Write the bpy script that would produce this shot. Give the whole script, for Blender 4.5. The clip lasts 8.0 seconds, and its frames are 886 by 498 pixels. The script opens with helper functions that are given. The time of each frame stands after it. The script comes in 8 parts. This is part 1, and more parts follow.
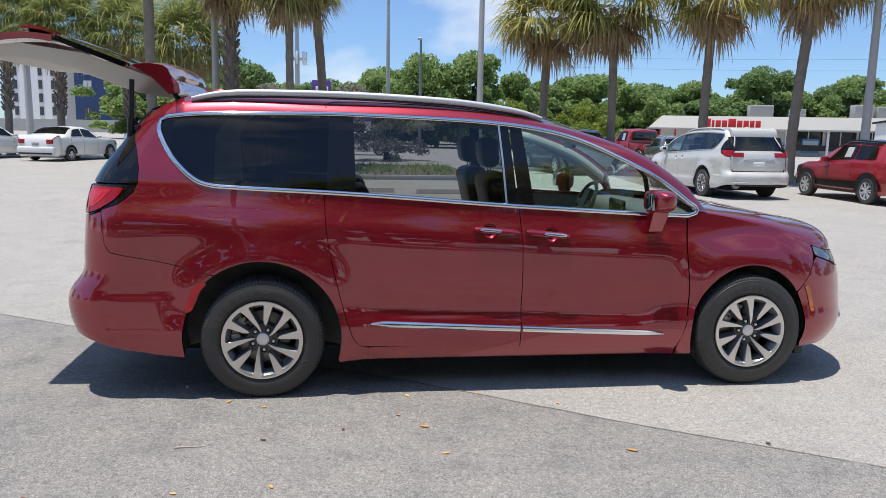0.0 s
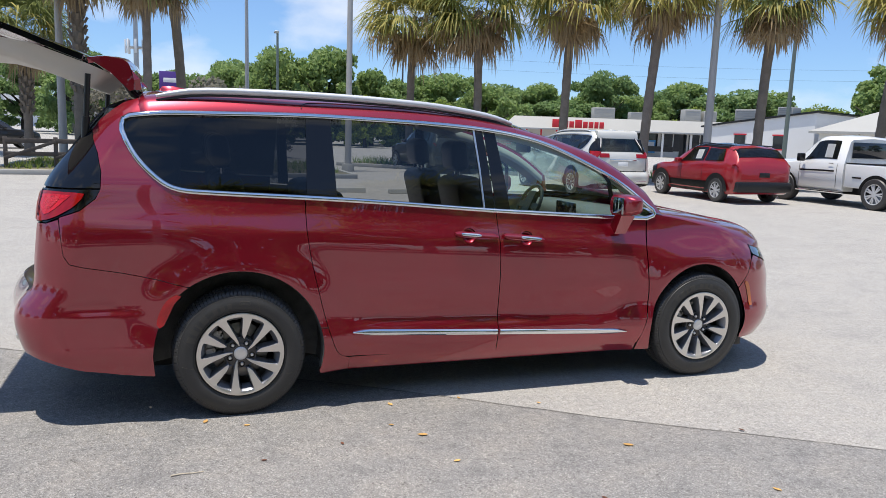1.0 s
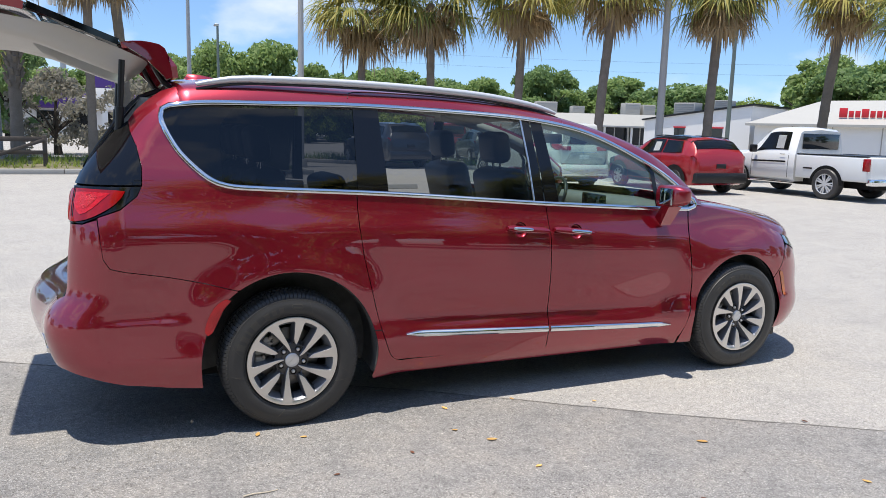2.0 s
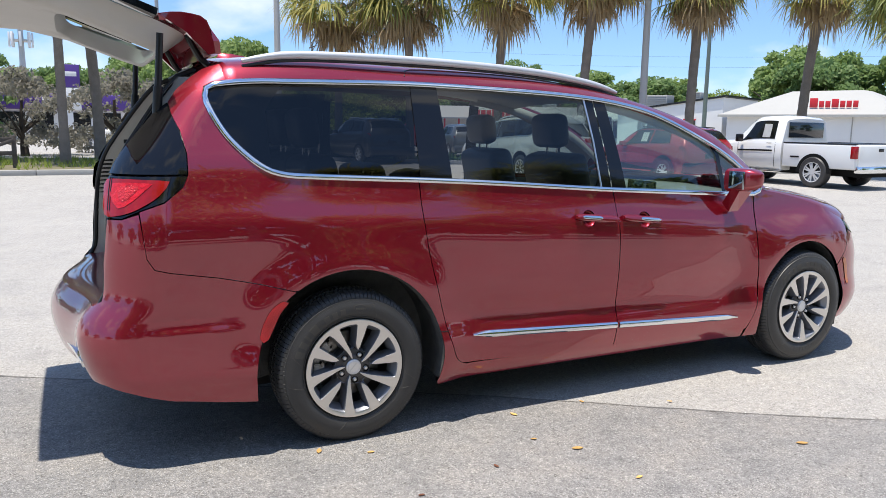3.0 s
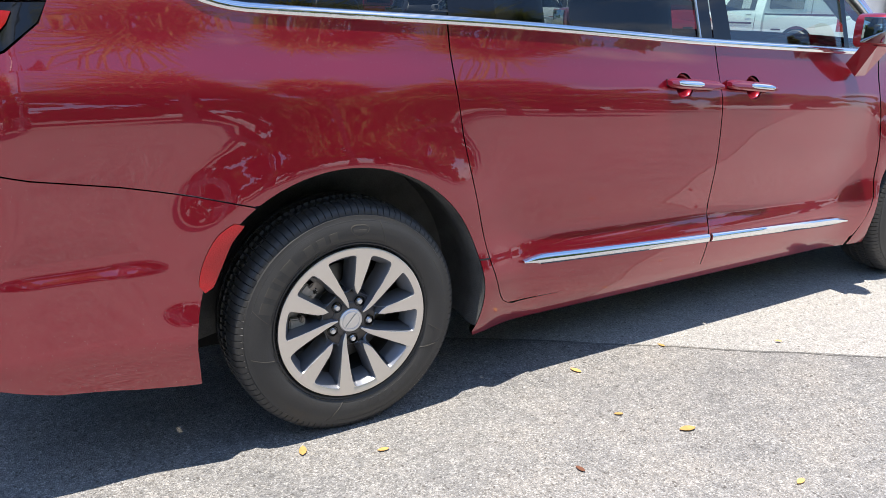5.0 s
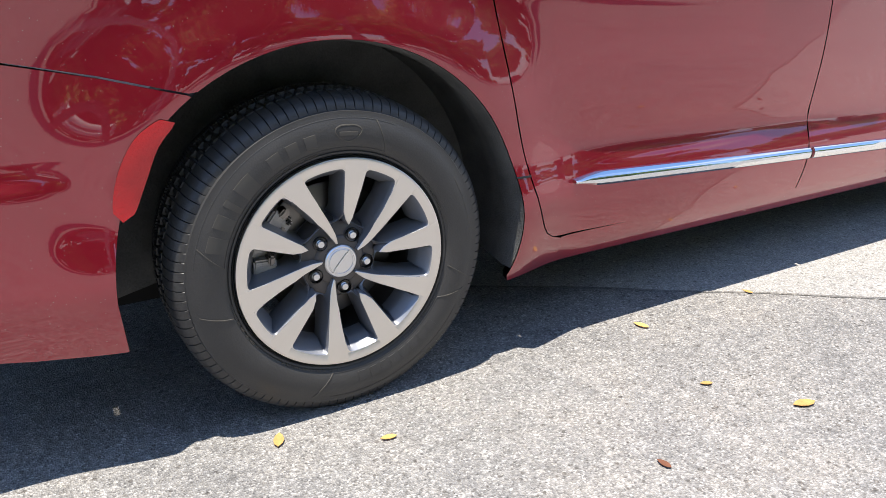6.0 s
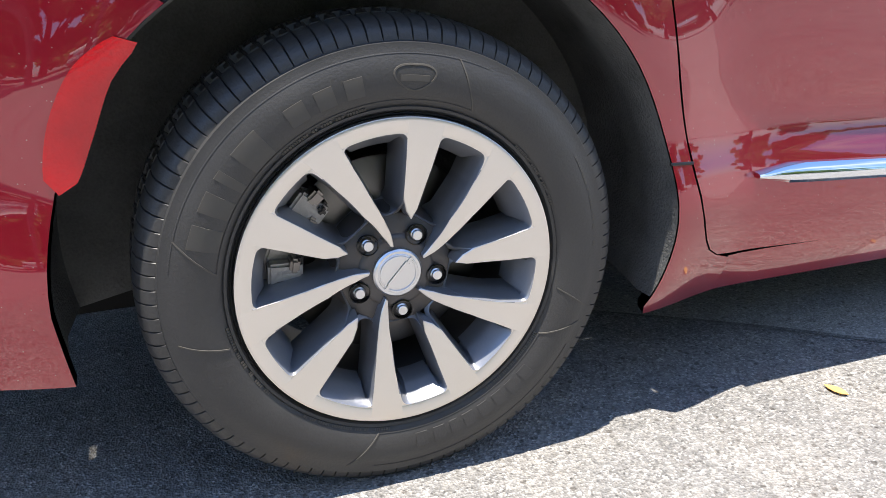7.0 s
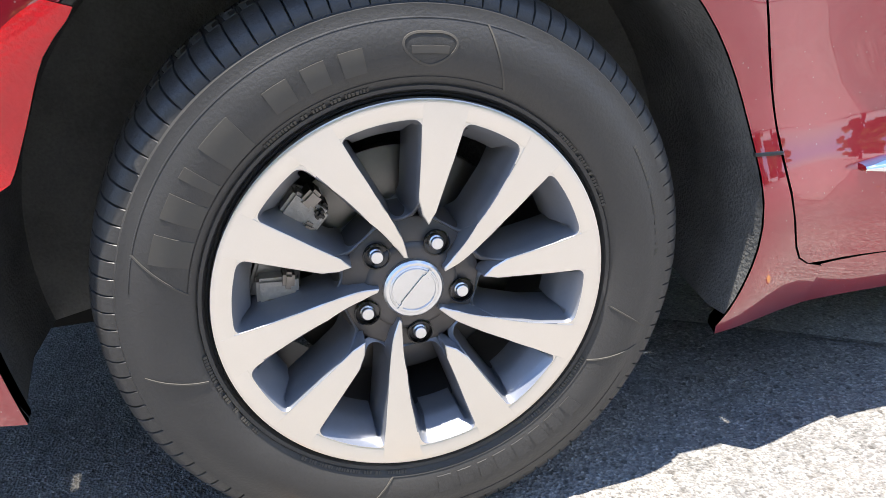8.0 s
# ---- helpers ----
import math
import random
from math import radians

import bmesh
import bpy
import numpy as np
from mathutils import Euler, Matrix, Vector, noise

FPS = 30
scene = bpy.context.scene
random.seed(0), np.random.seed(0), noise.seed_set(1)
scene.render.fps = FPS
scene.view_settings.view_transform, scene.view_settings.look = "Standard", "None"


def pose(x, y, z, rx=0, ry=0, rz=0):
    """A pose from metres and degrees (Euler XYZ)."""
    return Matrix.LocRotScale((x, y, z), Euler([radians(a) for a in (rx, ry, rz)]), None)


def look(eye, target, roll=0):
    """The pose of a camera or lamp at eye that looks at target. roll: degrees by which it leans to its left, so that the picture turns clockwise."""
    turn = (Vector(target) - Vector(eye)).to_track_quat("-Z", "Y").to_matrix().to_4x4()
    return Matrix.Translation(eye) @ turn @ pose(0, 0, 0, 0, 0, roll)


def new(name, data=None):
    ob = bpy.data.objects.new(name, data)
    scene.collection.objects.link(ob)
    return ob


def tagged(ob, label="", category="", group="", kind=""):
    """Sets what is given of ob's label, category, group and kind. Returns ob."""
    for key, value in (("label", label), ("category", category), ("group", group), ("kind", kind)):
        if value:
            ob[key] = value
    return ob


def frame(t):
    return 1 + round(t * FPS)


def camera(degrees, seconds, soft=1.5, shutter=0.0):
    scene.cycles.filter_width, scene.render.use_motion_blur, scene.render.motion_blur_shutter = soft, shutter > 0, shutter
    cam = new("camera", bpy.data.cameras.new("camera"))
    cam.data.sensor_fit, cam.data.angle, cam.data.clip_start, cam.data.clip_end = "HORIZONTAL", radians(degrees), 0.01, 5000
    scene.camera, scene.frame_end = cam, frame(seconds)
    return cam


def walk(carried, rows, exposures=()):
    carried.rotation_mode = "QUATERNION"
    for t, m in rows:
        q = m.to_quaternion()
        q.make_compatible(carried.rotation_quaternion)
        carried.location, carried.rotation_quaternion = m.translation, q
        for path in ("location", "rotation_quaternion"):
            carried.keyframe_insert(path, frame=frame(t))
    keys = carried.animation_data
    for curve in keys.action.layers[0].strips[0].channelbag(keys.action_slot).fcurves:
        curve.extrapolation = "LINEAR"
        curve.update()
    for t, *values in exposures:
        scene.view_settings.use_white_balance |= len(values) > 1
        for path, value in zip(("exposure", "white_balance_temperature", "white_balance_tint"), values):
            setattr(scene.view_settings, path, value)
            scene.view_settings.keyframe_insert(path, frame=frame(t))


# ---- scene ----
cam = camera(61.2, 8.0, soft=0.85)
PATH = [
    (0, (0.453, -5.385, 1.609), (0.727, -3.429, 1.297), 1.1),
    (0.5, (0.08, -5.268, 1.619), (0.559, -3.353, 1.302), 1.6),
    (1, (-0.303, -5.166, 1.633), (0.356, -3.303, 1.323), 2.0),
    (1.5, (-0.601, -4.967, 1.617), (0.156, -3.143, 1.3), 1.9),
    (3, (-1.146, -4.197, 1.495), (-0.267, -2.431, 1.17), 0.8),
    (3.5, (-1.18, -3.861, 1.446), (-0.252, -2.127, 1.084), 0.5),
    (4, (-1.071, -3.533, 1.417), (-0.117, -1.829, 0.986), 0.8),
    (4.5, (-0.971, -3.215, 1.354), (-0.017, -1.538, 0.831), 0.9),
    (4.7, (-0.922, -3.08, 1.338), (0.049, -1.435, 0.745), 1.1),
    (5.8, (-0.586, -2.509, 1.033), (0.339, -0.866, 0.367), -0.5),
    (6, (-0.541, -2.401, 0.992), (0.361, -0.775, 0.254), -0.5),
    (6.5, (-0.425, -2.147, 0.887), (0.394, -0.514, 0.073), 1.6),
    (7, (-0.279, -1.943, 0.807), (0.346, -0.195, 0.063), -0.2),
    (7.5, (-0.209, -1.825, 0.77), (0.316, -0.051, 0.01), -1.6),
    (8, (-0.179, -1.764, 0.767), (0.302, 0.008, -0.025), -1.6),
]
walk(cam, [(t, look(eye, target, roll)) for t, eye, target, roll in PATH], [(0, 0.62), (1.5, 0.75), (3.0, 0.94), (4.0, 1.09), (5.0, 1.27), (6.5, 1.45), (7.2, 1.72), (8, 2.0)])

# ---- sky and sun ----
SUN_TO = Vector((-0.155, -0.05, 1.0)).normalized()
world = bpy.data.worlds.new("sky")
scene.world = world
world.use_nodes = True
wn, wl = world.node_tree.nodes, world.node_tree.links
wn.clear()
w_out = wn.new("ShaderNodeOutputWorld")
w_bg = wn.new("ShaderNodeBackground")
w_sky = wn.new("ShaderNodeTexSky")
w_sky.sky_type = "NISHITA"
w_sky.sun_disc = False
w_sky.sun_elevation = math.asin(SUN_TO.z)
w_sky.sun_rotation = math.atan2(SUN_TO.x, SUN_TO.y)
w_sky.altitude, w_sky.air_density, w_sky.dust_density, w_sky.ozone_density = 5.0, 0.75, 0.05, 2.5
w_geo = wn.new("ShaderNodeTexCoord")
w_map = wn.new("ShaderNodeMapping")
w_map.inputs["Scale"].default_value = (1.6, 1.6, 3.2)
w_map.inputs["Location"].default_value = (1.9, 0.6, 0.2)
w_cloud = wn.new("ShaderNodeTexNoise")
w_cloud.inputs["Scale"].default_value = 2.1
w_cloud.inputs["Detail"].default_value = 7.0
w_cloud.inputs["Roughness"].default_value = 0.52
w_ramp = wn.new("ShaderNodeValToRGB")
w_ramp.color_ramp.elements[0].position, w_ramp.color_ramp.elements[0].color = 0.53, (0, 0, 0, 1)
w_ramp.color_ramp.elements[1].position, w_ramp.color_ramp.elements[1].color = 0.70, (0.8, 0.8, 0.8, 1)
w_mix = wn.new("ShaderNodeMix")
w_mix.data_type = "RGBA"
w_mix.inputs["B"].default_value = (4.2, 4.3, 4.5, 1)
w_bg.inputs["Strength"].default_value = 0.15
wl.new(w_geo.outputs["Generated"], w_map.inputs["Vector"])
wl.new(w_map.outputs["Vector"], w_cloud.inputs["Vector"])
wl.new(w_cloud.outputs["Fac"], w_ramp.inputs["Fac"])
wl.new(w_ramp.outputs["Color"], w_mix.inputs["Factor"])
w_tint = wn.new("ShaderNodeMix")
w_tint.data_type, w_tint.blend_type = "RGBA", "MULTIPLY"
w_tint.inputs["Factor"].default_value = 1.0
wl.new(w_sky.outputs["Color"], w_tint.inputs["A"])
# added tint: darkens the sky near the horizon, keeps overhead bright as fill
w_sep = wn.new("ShaderNodeSeparateXYZ")
w_horizon_dim = wn.new("ShaderNodeValToRGB")
w_horizon_dim.color_ramp.elements[0].position, w_horizon_dim.color_ramp.elements[0].color = 0.0, (0.355, 0.43, 0.53, 1)
w_horizon_dim.color_ramp.elements[1].position, w_horizon_dim.color_ramp.elements[1].color = 0.5, (0.87, 0.92, 0.96, 1)
wl.new(w_geo.outputs["Generated"], w_sep.inputs["Vector"])
wl.new(w_sep.outputs["Z"], w_horizon_dim.inputs["Fac"])
wl.new(w_horizon_dim.outputs["Color"], w_tint.inputs["B"])
wl.new(w_tint.outputs["Result"], w_mix.inputs["A"])
wl.new(w_mix.outputs["Result"], w_bg.inputs["Color"])
wl.new(w_bg.outputs["Background"], w_out.inputs["Surface"])
sun = new("sun", bpy.data.lights.new("sun", "SUN"))
sun.data.energy, sun.data.angle, sun.data.color = 3.5, radians(0.53), (1.0, 0.94, 0.85)
sun.matrix_world = look(SUN_TO * 60, (0, 0, 0))

# ---- materials ----


def material(name, base, rough=0.5, metal=0.0, vary=0.12, scale=6.0, fine=60.0, bump=0.0, coat=0.0, spec=0.5, rvary=0.0, second=None, emit=0.0, piece=0.0):
    """A surface with a base colour that varies at two scales, a fine relief and, if wanted, a clear coat."""
    m = bpy.data.materials.new(name)
    m.use_nodes = True
    n, l = m.node_tree.nodes, m.node_tree.links
    b = n["Principled BSDF"]
    b.inputs["Roughness"].default_value, b.inputs["Metallic"].default_value = rough, metal
    b.inputs["Specular IOR Level"].default_value = spec
    b.inputs["Coat Weight"].default_value, b.inputs["Coat Roughness"].default_value = coat, 0.015
    tc = n.new("ShaderNodeTexCoord")
    big, small = n.new("ShaderNodeTexNoise"), n.new("ShaderNodeTexNoise")
    big.inputs["Scale"].default_value, small.inputs["Scale"].default_value = scale, fine
    big.inputs["Detail"].default_value, small.inputs["Detail"].default_value = 4, 3
    for t in (big, small):
        l.new(tc.outputs["Object"], t.inputs["Vector"])
    mix = n.new("ShaderNodeMix")
    mix.data_type = "RGBA"
    dark = second or tuple(c * (1 - 2 * vary) for c in base)
    mix.inputs["A"].default_value, mix.inputs["B"].default_value = (*dark, 1), (*base, 1)
    add = n.new("ShaderNodeMath")
    add.operation = "MULTIPLY_ADD"
    add.inputs[1].default_value = 0.5
    half = n.new("ShaderNodeMath")
    half.operation = "MULTIPLY_ADD"
    half.inputs[1].default_value = 1.6
    half.inputs[2].default_value = -0.4
    l.new(small.outputs["Fac"], add.inputs[0])
    l.new(big.outputs["Fac"], half.inputs[0])
    half2 = n.new("ShaderNodeMath")
    half2.operation = "MULTIPLY"
    half2.inputs[1].default_value = 0.6
    l.new(half.outputs[0], half2.inputs[0])
    l.new(half2.outputs[0], add.inputs[2])
    l.new(add.outputs[0], mix.inputs["Factor"])
    last = mix.outputs["Result"]
    if piece:
        info, hsv = n.new("ShaderNodeObjectInfo"), n.new("ShaderNodeHueSaturation")
        rng = n.new("ShaderNodeMapRange")
        rng.inputs["To Min"].default_value, rng.inputs["To Max"].default_value = 1 - piece, 1 + piece
        l.new(info.outputs["Random"], rng.inputs["Value"])
        l.new(rng.outputs["Result"], hsv.inputs["Value"])
        l.new(last, hsv.inputs["Color"])
        last = hsv.outputs["Color"]
    l.new(last, b.inputs["Base Color"])
    if rvary:
        rr = n.new("ShaderNodeMapRange")
        rr.inputs["To Min"].default_value, rr.inputs["To Max"].default_value = rough - rvary, rough + rvary
        l.new(big.outputs["Fac"], rr.inputs["Value"])
        l.new(rr.outputs["Result"], b.inputs["Roughness"])
    if bump:
        bp = n.new("ShaderNodeBump")
        bp.inputs["Strength"].default_value, bp.inputs["Distance"].default_value = bump, 0.01
        l.new(small.outputs["Fac"], bp.inputs["Height"])
        l.new(bp.outputs["Normal"], b.inputs["Normal"])
    if emit:
        b.inputs["Emission Strength"].default_value = emit
        b.inputs["Emission Color"].default_value = (*base, 1)
    return m


def glass(name, tint, rough=0.0, gloss=0.06):
    """Thin window glass: a clear mirror-like sheet over a tinted see-through layer."""
    m = bpy.data.materials.new(name)
    m.use_nodes = True
    n, l = m.node_tree.nodes, m.node_tree.links
    n.clear()
    o = n.new("ShaderNodeOutputMaterial")
    tr, gl, mx, fr = n.new("ShaderNodeBsdfTransparent"), n.new("ShaderNodeBsdfGlossy"), n.new("ShaderNodeMixShader"), n.new("ShaderNodeLayerWeight")
    tr.inputs["Color"].default_value = (*tint, 1)
    gl.inputs["Roughness"].default_value = rough
    fr.inputs["Blend"].default_value = 0.5
    pw, ma = n.new("ShaderNodeMath"), n.new("ShaderNodeMath")
    pw.operation, ma.operation = "POWER", "MULTIPLY_ADD"
    pw.inputs[1].default_value = 4.0
    ma.inputs[1].default_value, ma.inputs[2].default_value = 0.9, gloss
    l.new(fr.outputs["Facing"], pw.inputs[0])
    l.new(pw.outputs[0], ma.inputs[0])
    l.new(ma.outputs[0], mx.inputs[0])
    l.new(tr.outputs[0], mx.inputs[1])
    l.new(gl.outputs[0], mx.inputs[2])
    l.new(mx.outputs[0], o.inputs["Surface"])
    return m


def asphalt(name, light, dark, stone, wear, seed, blotch=1.0):
    """Old asphalt: grey binder with pale aggregate, stains, oil specks and hairline cracks."""
    m = bpy.data.materials.new(name)
    m.use_nodes = True
    n, l = m.node_tree.nodes, m.node_tree.links
    b = n["Principled BSDF"]
    b.inputs["Roughness"].default_value, b.inputs["Specular IOR Level"].default_value = 0.88, 0.3
    tc = n.new("ShaderNodeTexCoord")
    mp = n.new("ShaderNodeMapping")
    mp.inputs["Location"].default_value = (seed, seed * 0.7, 0)
    l.new(tc.outputs["Object"], mp.inputs["Vector"])
    vor = n.new("ShaderNodeTexVoronoi")
    vor.inputs["Scale"].default_value = 230.0
    vor2 = n.new("ShaderNodeTexVoronoi")
    vor2.inputs["Scale"].default_value = 82.0
    patch, mid = n.new("ShaderNodeTexNoise"), n.new("ShaderNodeTexNoise")
    patch.inputs["Scale"].default_value, patch.inputs["Detail"].default_value = 0.55, 6
    mid.inputs["Scale"].default_value, mid.inputs["Detail"].default_value = 26.0, 8
    for t in (vor, vor2, patch, mid):
        l.new(mp.outputs["Vector"], t.inputs["Vector"])
    base = n.new("ShaderNodeMix")
    base.data_type = "RGBA"
    base.inputs["A"].default_value, base.inputs["B"].default_value = (*dark, 1), (*light, 1)
    f = n.new("ShaderNodeMath")
    f.operation = "MULTIPLY_ADD"
    f.inputs[1].default_value = 2.6
    half = n.new("ShaderNodeMath")
    half.operation = "MULTIPLY_ADD"
    half.inputs[1].default_value = 1.3
    half.inputs[2].default_value = -1.45
    l.new(patch.outputs["Fac"], half.inputs[0])
    l.new(mid.outputs["Fac"], f.inputs[0])
    l.new(half.outputs[0], f.inputs[2])
    l.new(f.outputs[0], base.inputs["Factor"])
    sep = n.new("ShaderNodeSeparateColor")
    l.new(vor.outputs["Color"], sep.inputs["Color"])
    ramp = n.new("ShaderNodeValToRGB")
    e = ramp.color_ramp.elements
    e[0].position, e[0].color = 0.0, (*[c * wear for c in dark], 1)
    e[1].position, e[1].color = 1.0, (*stone, 1)
    q = e.new(0.45)
    q.color = (*dark, 1)
    q = e.new(0.80)
    q.color = (*light, 1)
    l.new(sep.outputs["Red"], ramp.inputs["Fac"])
    agg = n.new("ShaderNodeMix")
    agg.data_type = "RGBA"
    agg.inputs["Factor"].default_value = 0.50
    l.new(base.outputs["Result"], agg.inputs["A"])
    l.new(ramp.outputs["Color"], agg.inputs["B"])
    ramp2 = n.new("ShaderNodeValToRGB")
    ramp2.color_ramp.elements[0].position, ramp2.color_ramp.elements[0].color = 0.0, (wear, wear, wear, 1)
    ramp2.color_ramp.elements[1].position, ramp2.color_ramp.elements[1].color = 0.30, (1, 1, 1, 1)
    l.new(vor2.outputs["Distance"], ramp2.inputs["Fac"])
    # loose chips, dark and pale, a centimetre or so across
    chip = n.new("ShaderNodeTexVoronoi")
    chip.inputs["Scale"].default_value = 70.0
    chip.inputs["Randomness"].default_value = 1.0
    l.new(mp.outputs["Vector"], chip.inputs["Vector"])
    csep, cr, cd, cm = n.new("ShaderNodeSeparateColor"), n.new("ShaderNodeValToRGB"), n.new("ShaderNodeValToRGB"), n.new("ShaderNodeMix")
    l.new(chip.outputs["Color"], csep.inputs["Color"])
    l.new(csep.outputs["Green"], cr.inputs["Fac"])
    ce = cr.color_ramp.elements
    cr.color_ramp.interpolation = "CONSTANT"
    ce[0].position, ce[0].color = 0.0, (0.55, 0.53, 0.51, 1)
    ce[1].position, ce[1].color = 0.07, (0.80, 0.79, 0.78, 1)
    for at, v in ((0.28, 1.0), (0.72, 1.12), (0.90, 1.35)):
        ce.new(at).color = (v, v * 0.99, v * 0.97, 1)
    cd.color_ramp.elements[0].position, cd.color_ramp.elements[0].color = 0.30, (1, 1, 1, 1)
    cd.color_ramp.elements[1].position, cd.color_ramp.elements[1].color = 0.44, (0, 0, 0, 1)
    l.new(chip.outputs["Distance"], cd.inputs["Fac"])
    cm.data_type, cm.blend_type = "RGBA", "MULTIPLY"
    l.new(cd.outputs["Color"], cm.inputs["Factor"])
    l.new(agg.outputs["Result"], cm.inputs["A"])
    l.new(cr.outputs["Color"], cm.inputs["B"])
    mul = n.new("ShaderNodeMix")
    mul.data_type, mul.blend_type = "RGBA", "MULTIPLY"
    mul.inputs["Factor"].default_value = 1.0
    l.new(cm.outputs["Result"], mul.inputs["A"])
    l.new(ramp2.outputs["Color"], mul.inputs["B"])
    # bare and dusty patches a hand to an arm wide, warmer and cooler
    blot, br2 = n.new("ShaderNodeTexNoise"), n.new("ShaderNodeValToRGB")
    blot.inputs["Scale"].default_value, blot.inputs["Detail"].default_value, blot.inputs["Roughness"].default_value = 2.6, 7, 0.68
    l.new(mp.outputs["Vector"], blot.inputs["Vector"])
    l.new(blot.outputs["Fac"], br2.inputs["Fac"])
    be = br2.color_ramp.elements
    be[0].position, be[0].color = 0.34, (0.70, 0.71, 0.73, 1)
    be[1].position, be[1].color = 0.66, (1.12, 1.09, 1.05, 1)
    be.new(0.47).color = (0.96, 0.965, 0.97, 1)
    tone = n.new("ShaderNodeMix")
    tone.data_type, tone.blend_type = "RGBA", "MULTIPLY"
    tone.inputs["Factor"].default_value = blotch
    l.new(mul.outputs["Result"], tone.inputs["A"])
    l.new(br2.outputs["Color"], tone.inputs["B"])
    l.new(tone.outputs["Result"], b.inputs["Base Color"])
    bp = n.new("ShaderNodeBump")
    bp.inputs["Strength"].default_value, bp.inputs["Distance"].default_value = 0.55, 0.006
    l.new(vor.outputs["Distance"], bp.inputs["Height"])
    l.new(bp.outputs["Normal"], b.inputs["Normal"])
    return m


def car_paint(name, base, flake, coat=1.0, metal=0.55, rough=0.38, gloss=1.5):
    """Metallic paint under clear coat, with a scatter of fine dust specks."""
    m = material(name, base, rough, metal, 0.05, 3.0, 900.0, 0.0, coat, 0.5, second=flake)
    n, l = m.node_tree.nodes, m.node_tree.links
    b = n["Principled BSDF"]
    b.inputs["Coat IOR"].default_value = gloss
    tc, v, r, mx = n.new("ShaderNodeTexCoord"), n.new("ShaderNodeTexVoronoi"), n.new("ShaderNodeValToRGB"), n.new("ShaderNodeMix")
    v.inputs["Scale"].default_value = 75.0
    r.color_ramp.elements[0].position, r.color_ramp.elements[0].color = 0.045, (0.55, 0.55, 0.55, 1)
    r.color_ramp.elements[1].position, r.color_ramp.elements[1].color = 0.085, (0, 0, 0, 1)
    mx.data_type = "RGBA"
    mx.inputs["B"].default_value = (0.45, 0.38, 0.35, 1)
    src = b.inputs["Base Color"].links[0].from_socket
    l.new(tc.outputs["Object"], v.inputs["Vector"])
    l.new(v.outputs["Distance"], r.inputs["Fac"])
    l.new(r.outputs["Color"], mx.inputs["Factor"])
    l.new(src, mx.inputs["A"])
    l.new(mx.outputs["Result"], b.inputs["Base Color"])
    return m


def leafy(m, share=0.45):
    """Lets part of the light through a leaf surface."""
    n, l = m.node_tree.nodes, m.node_tree.links
    b = n["Principled BSDF"]
    t, mx = n.new("ShaderNodeBsdfTranslucent"), n.new("ShaderNodeMixShader")
    mx.inputs[0].default_value = share
    src = b.inputs["Base Color"].links[0].from_socket
    br = n.new("ShaderNodeBrightContrast")
    br.inputs["Bright"].default_value = 0.04
    l.new(src, br.inputs["Color"])
    l.new(br.outputs["Color"], t.inputs["Color"])
    o = n["Material Output"]
    l.new(b.outputs[0], mx.inputs[1])
    l.new(t.outputs[0], mx.inputs[2])
    l.new(mx.outputs[0], o.inputs["Surface"])
    return m


M_RED = car_paint("velvet_red_paint", (0.325, 0.0064, 0.023), (0.265, 0.0052, 0.018), metal=0.60, rough=0.30, gloss=1.77)
M_WHITE_PAINT = car_paint("white_paint", (0.74, 0.74, 0.72), (0.70, 0.70, 0.68), metal=0.0, rough=0.4)
M_SILVER_PAINT = car_paint("pearl_silver_paint", (0.62, 0.61, 0.56), (0.57, 0.56, 0.51), metal=0.1)
M_BRIGHT_RED = car_paint("bright_red_paint", (0.36, 0.008, 0.014), (0.30, 0.006, 0.010), metal=0.2)
M_BLACK_PAINT = car_paint("black_paint", (0.012, 0.012, 0.014), (0.02, 0.02, 0.022), metal=0.2)
M_GREY_PAINT = car_paint("grey_paint", (0.12, 0.13, 0.14), (0.10, 0.11, 0.12), metal=0.3)
M_CHROME = material("chrome", (0.82, 0.83, 0.84), 0.06, 1.0, 0.02, 4, 80)
M_SATIN = material("satin_aluminium", (0.72, 0.73, 0.75), 0.28, 1.0, 0.04, 4, 300)
M_ALLOY = material("silver_alloy_paint", (0.62, 0.62, 0.62), 0.4, 0.25, 0.05, 6, 200, coat=0.3)
M_RAIL = material("silver_rail_paint", (0.66, 0.68, 0.71), 0.38, 0.35, 0.03, 4, 300)
M_MACHINED = material("machined_aluminium", (0.76, 0.73, 0.695), 0.34, 1.0, 0.03, 8, 500)
M_WHEEL_GREY = material("wheel_grey_paint", (0.27, 0.28, 0.31), 0.34, 0.45, 0.10, 8, 200, coat=0.5)
M_HUB_GREY = material("hub_grey_paint", (0.11, 0.102, 0.10), 0.45, 0.3, 0.10, 8, 200)
M_RUBBER = material("tyre_rubber", (0.052, 0.050, 0.048), 0.46, 0.0, 0.18, 11, 260, 0.10, rvary=0.08, second=(0.030, 0.029, 0.029))
M_LETTER = material("tyre_letter_rubber", (0.090, 0.082, 0.070), 0.85, 0.0, 0.1, 9, 260)
M_BLACK = material("black_plastic", (0.012, 0.012, 0.013), 0.35, 0.0, 0.2, 8, 200, 0.05)
M_GLOSS_BLACK = material("gloss_black_trim", (0.006, 0.006, 0.007), 0.05, 0.0, 0.1, 8, 100)
M_LINER = material("felt_wheel_liner", (0.17, 0.17, 0.165), 0.95, 0.0, 0.35, 14, 220, 0.4, spec=0.1)
M_UNDER = material("underbody_black", (0.01, 0.01, 0.01), 0.8, 0.0, 0.2, 5, 60, spec=0.2)
M_STEEL = material("brushed_steel", (0.26, 0.245, 0.23), 0.38, 1.0, 0.1, 12, 200)
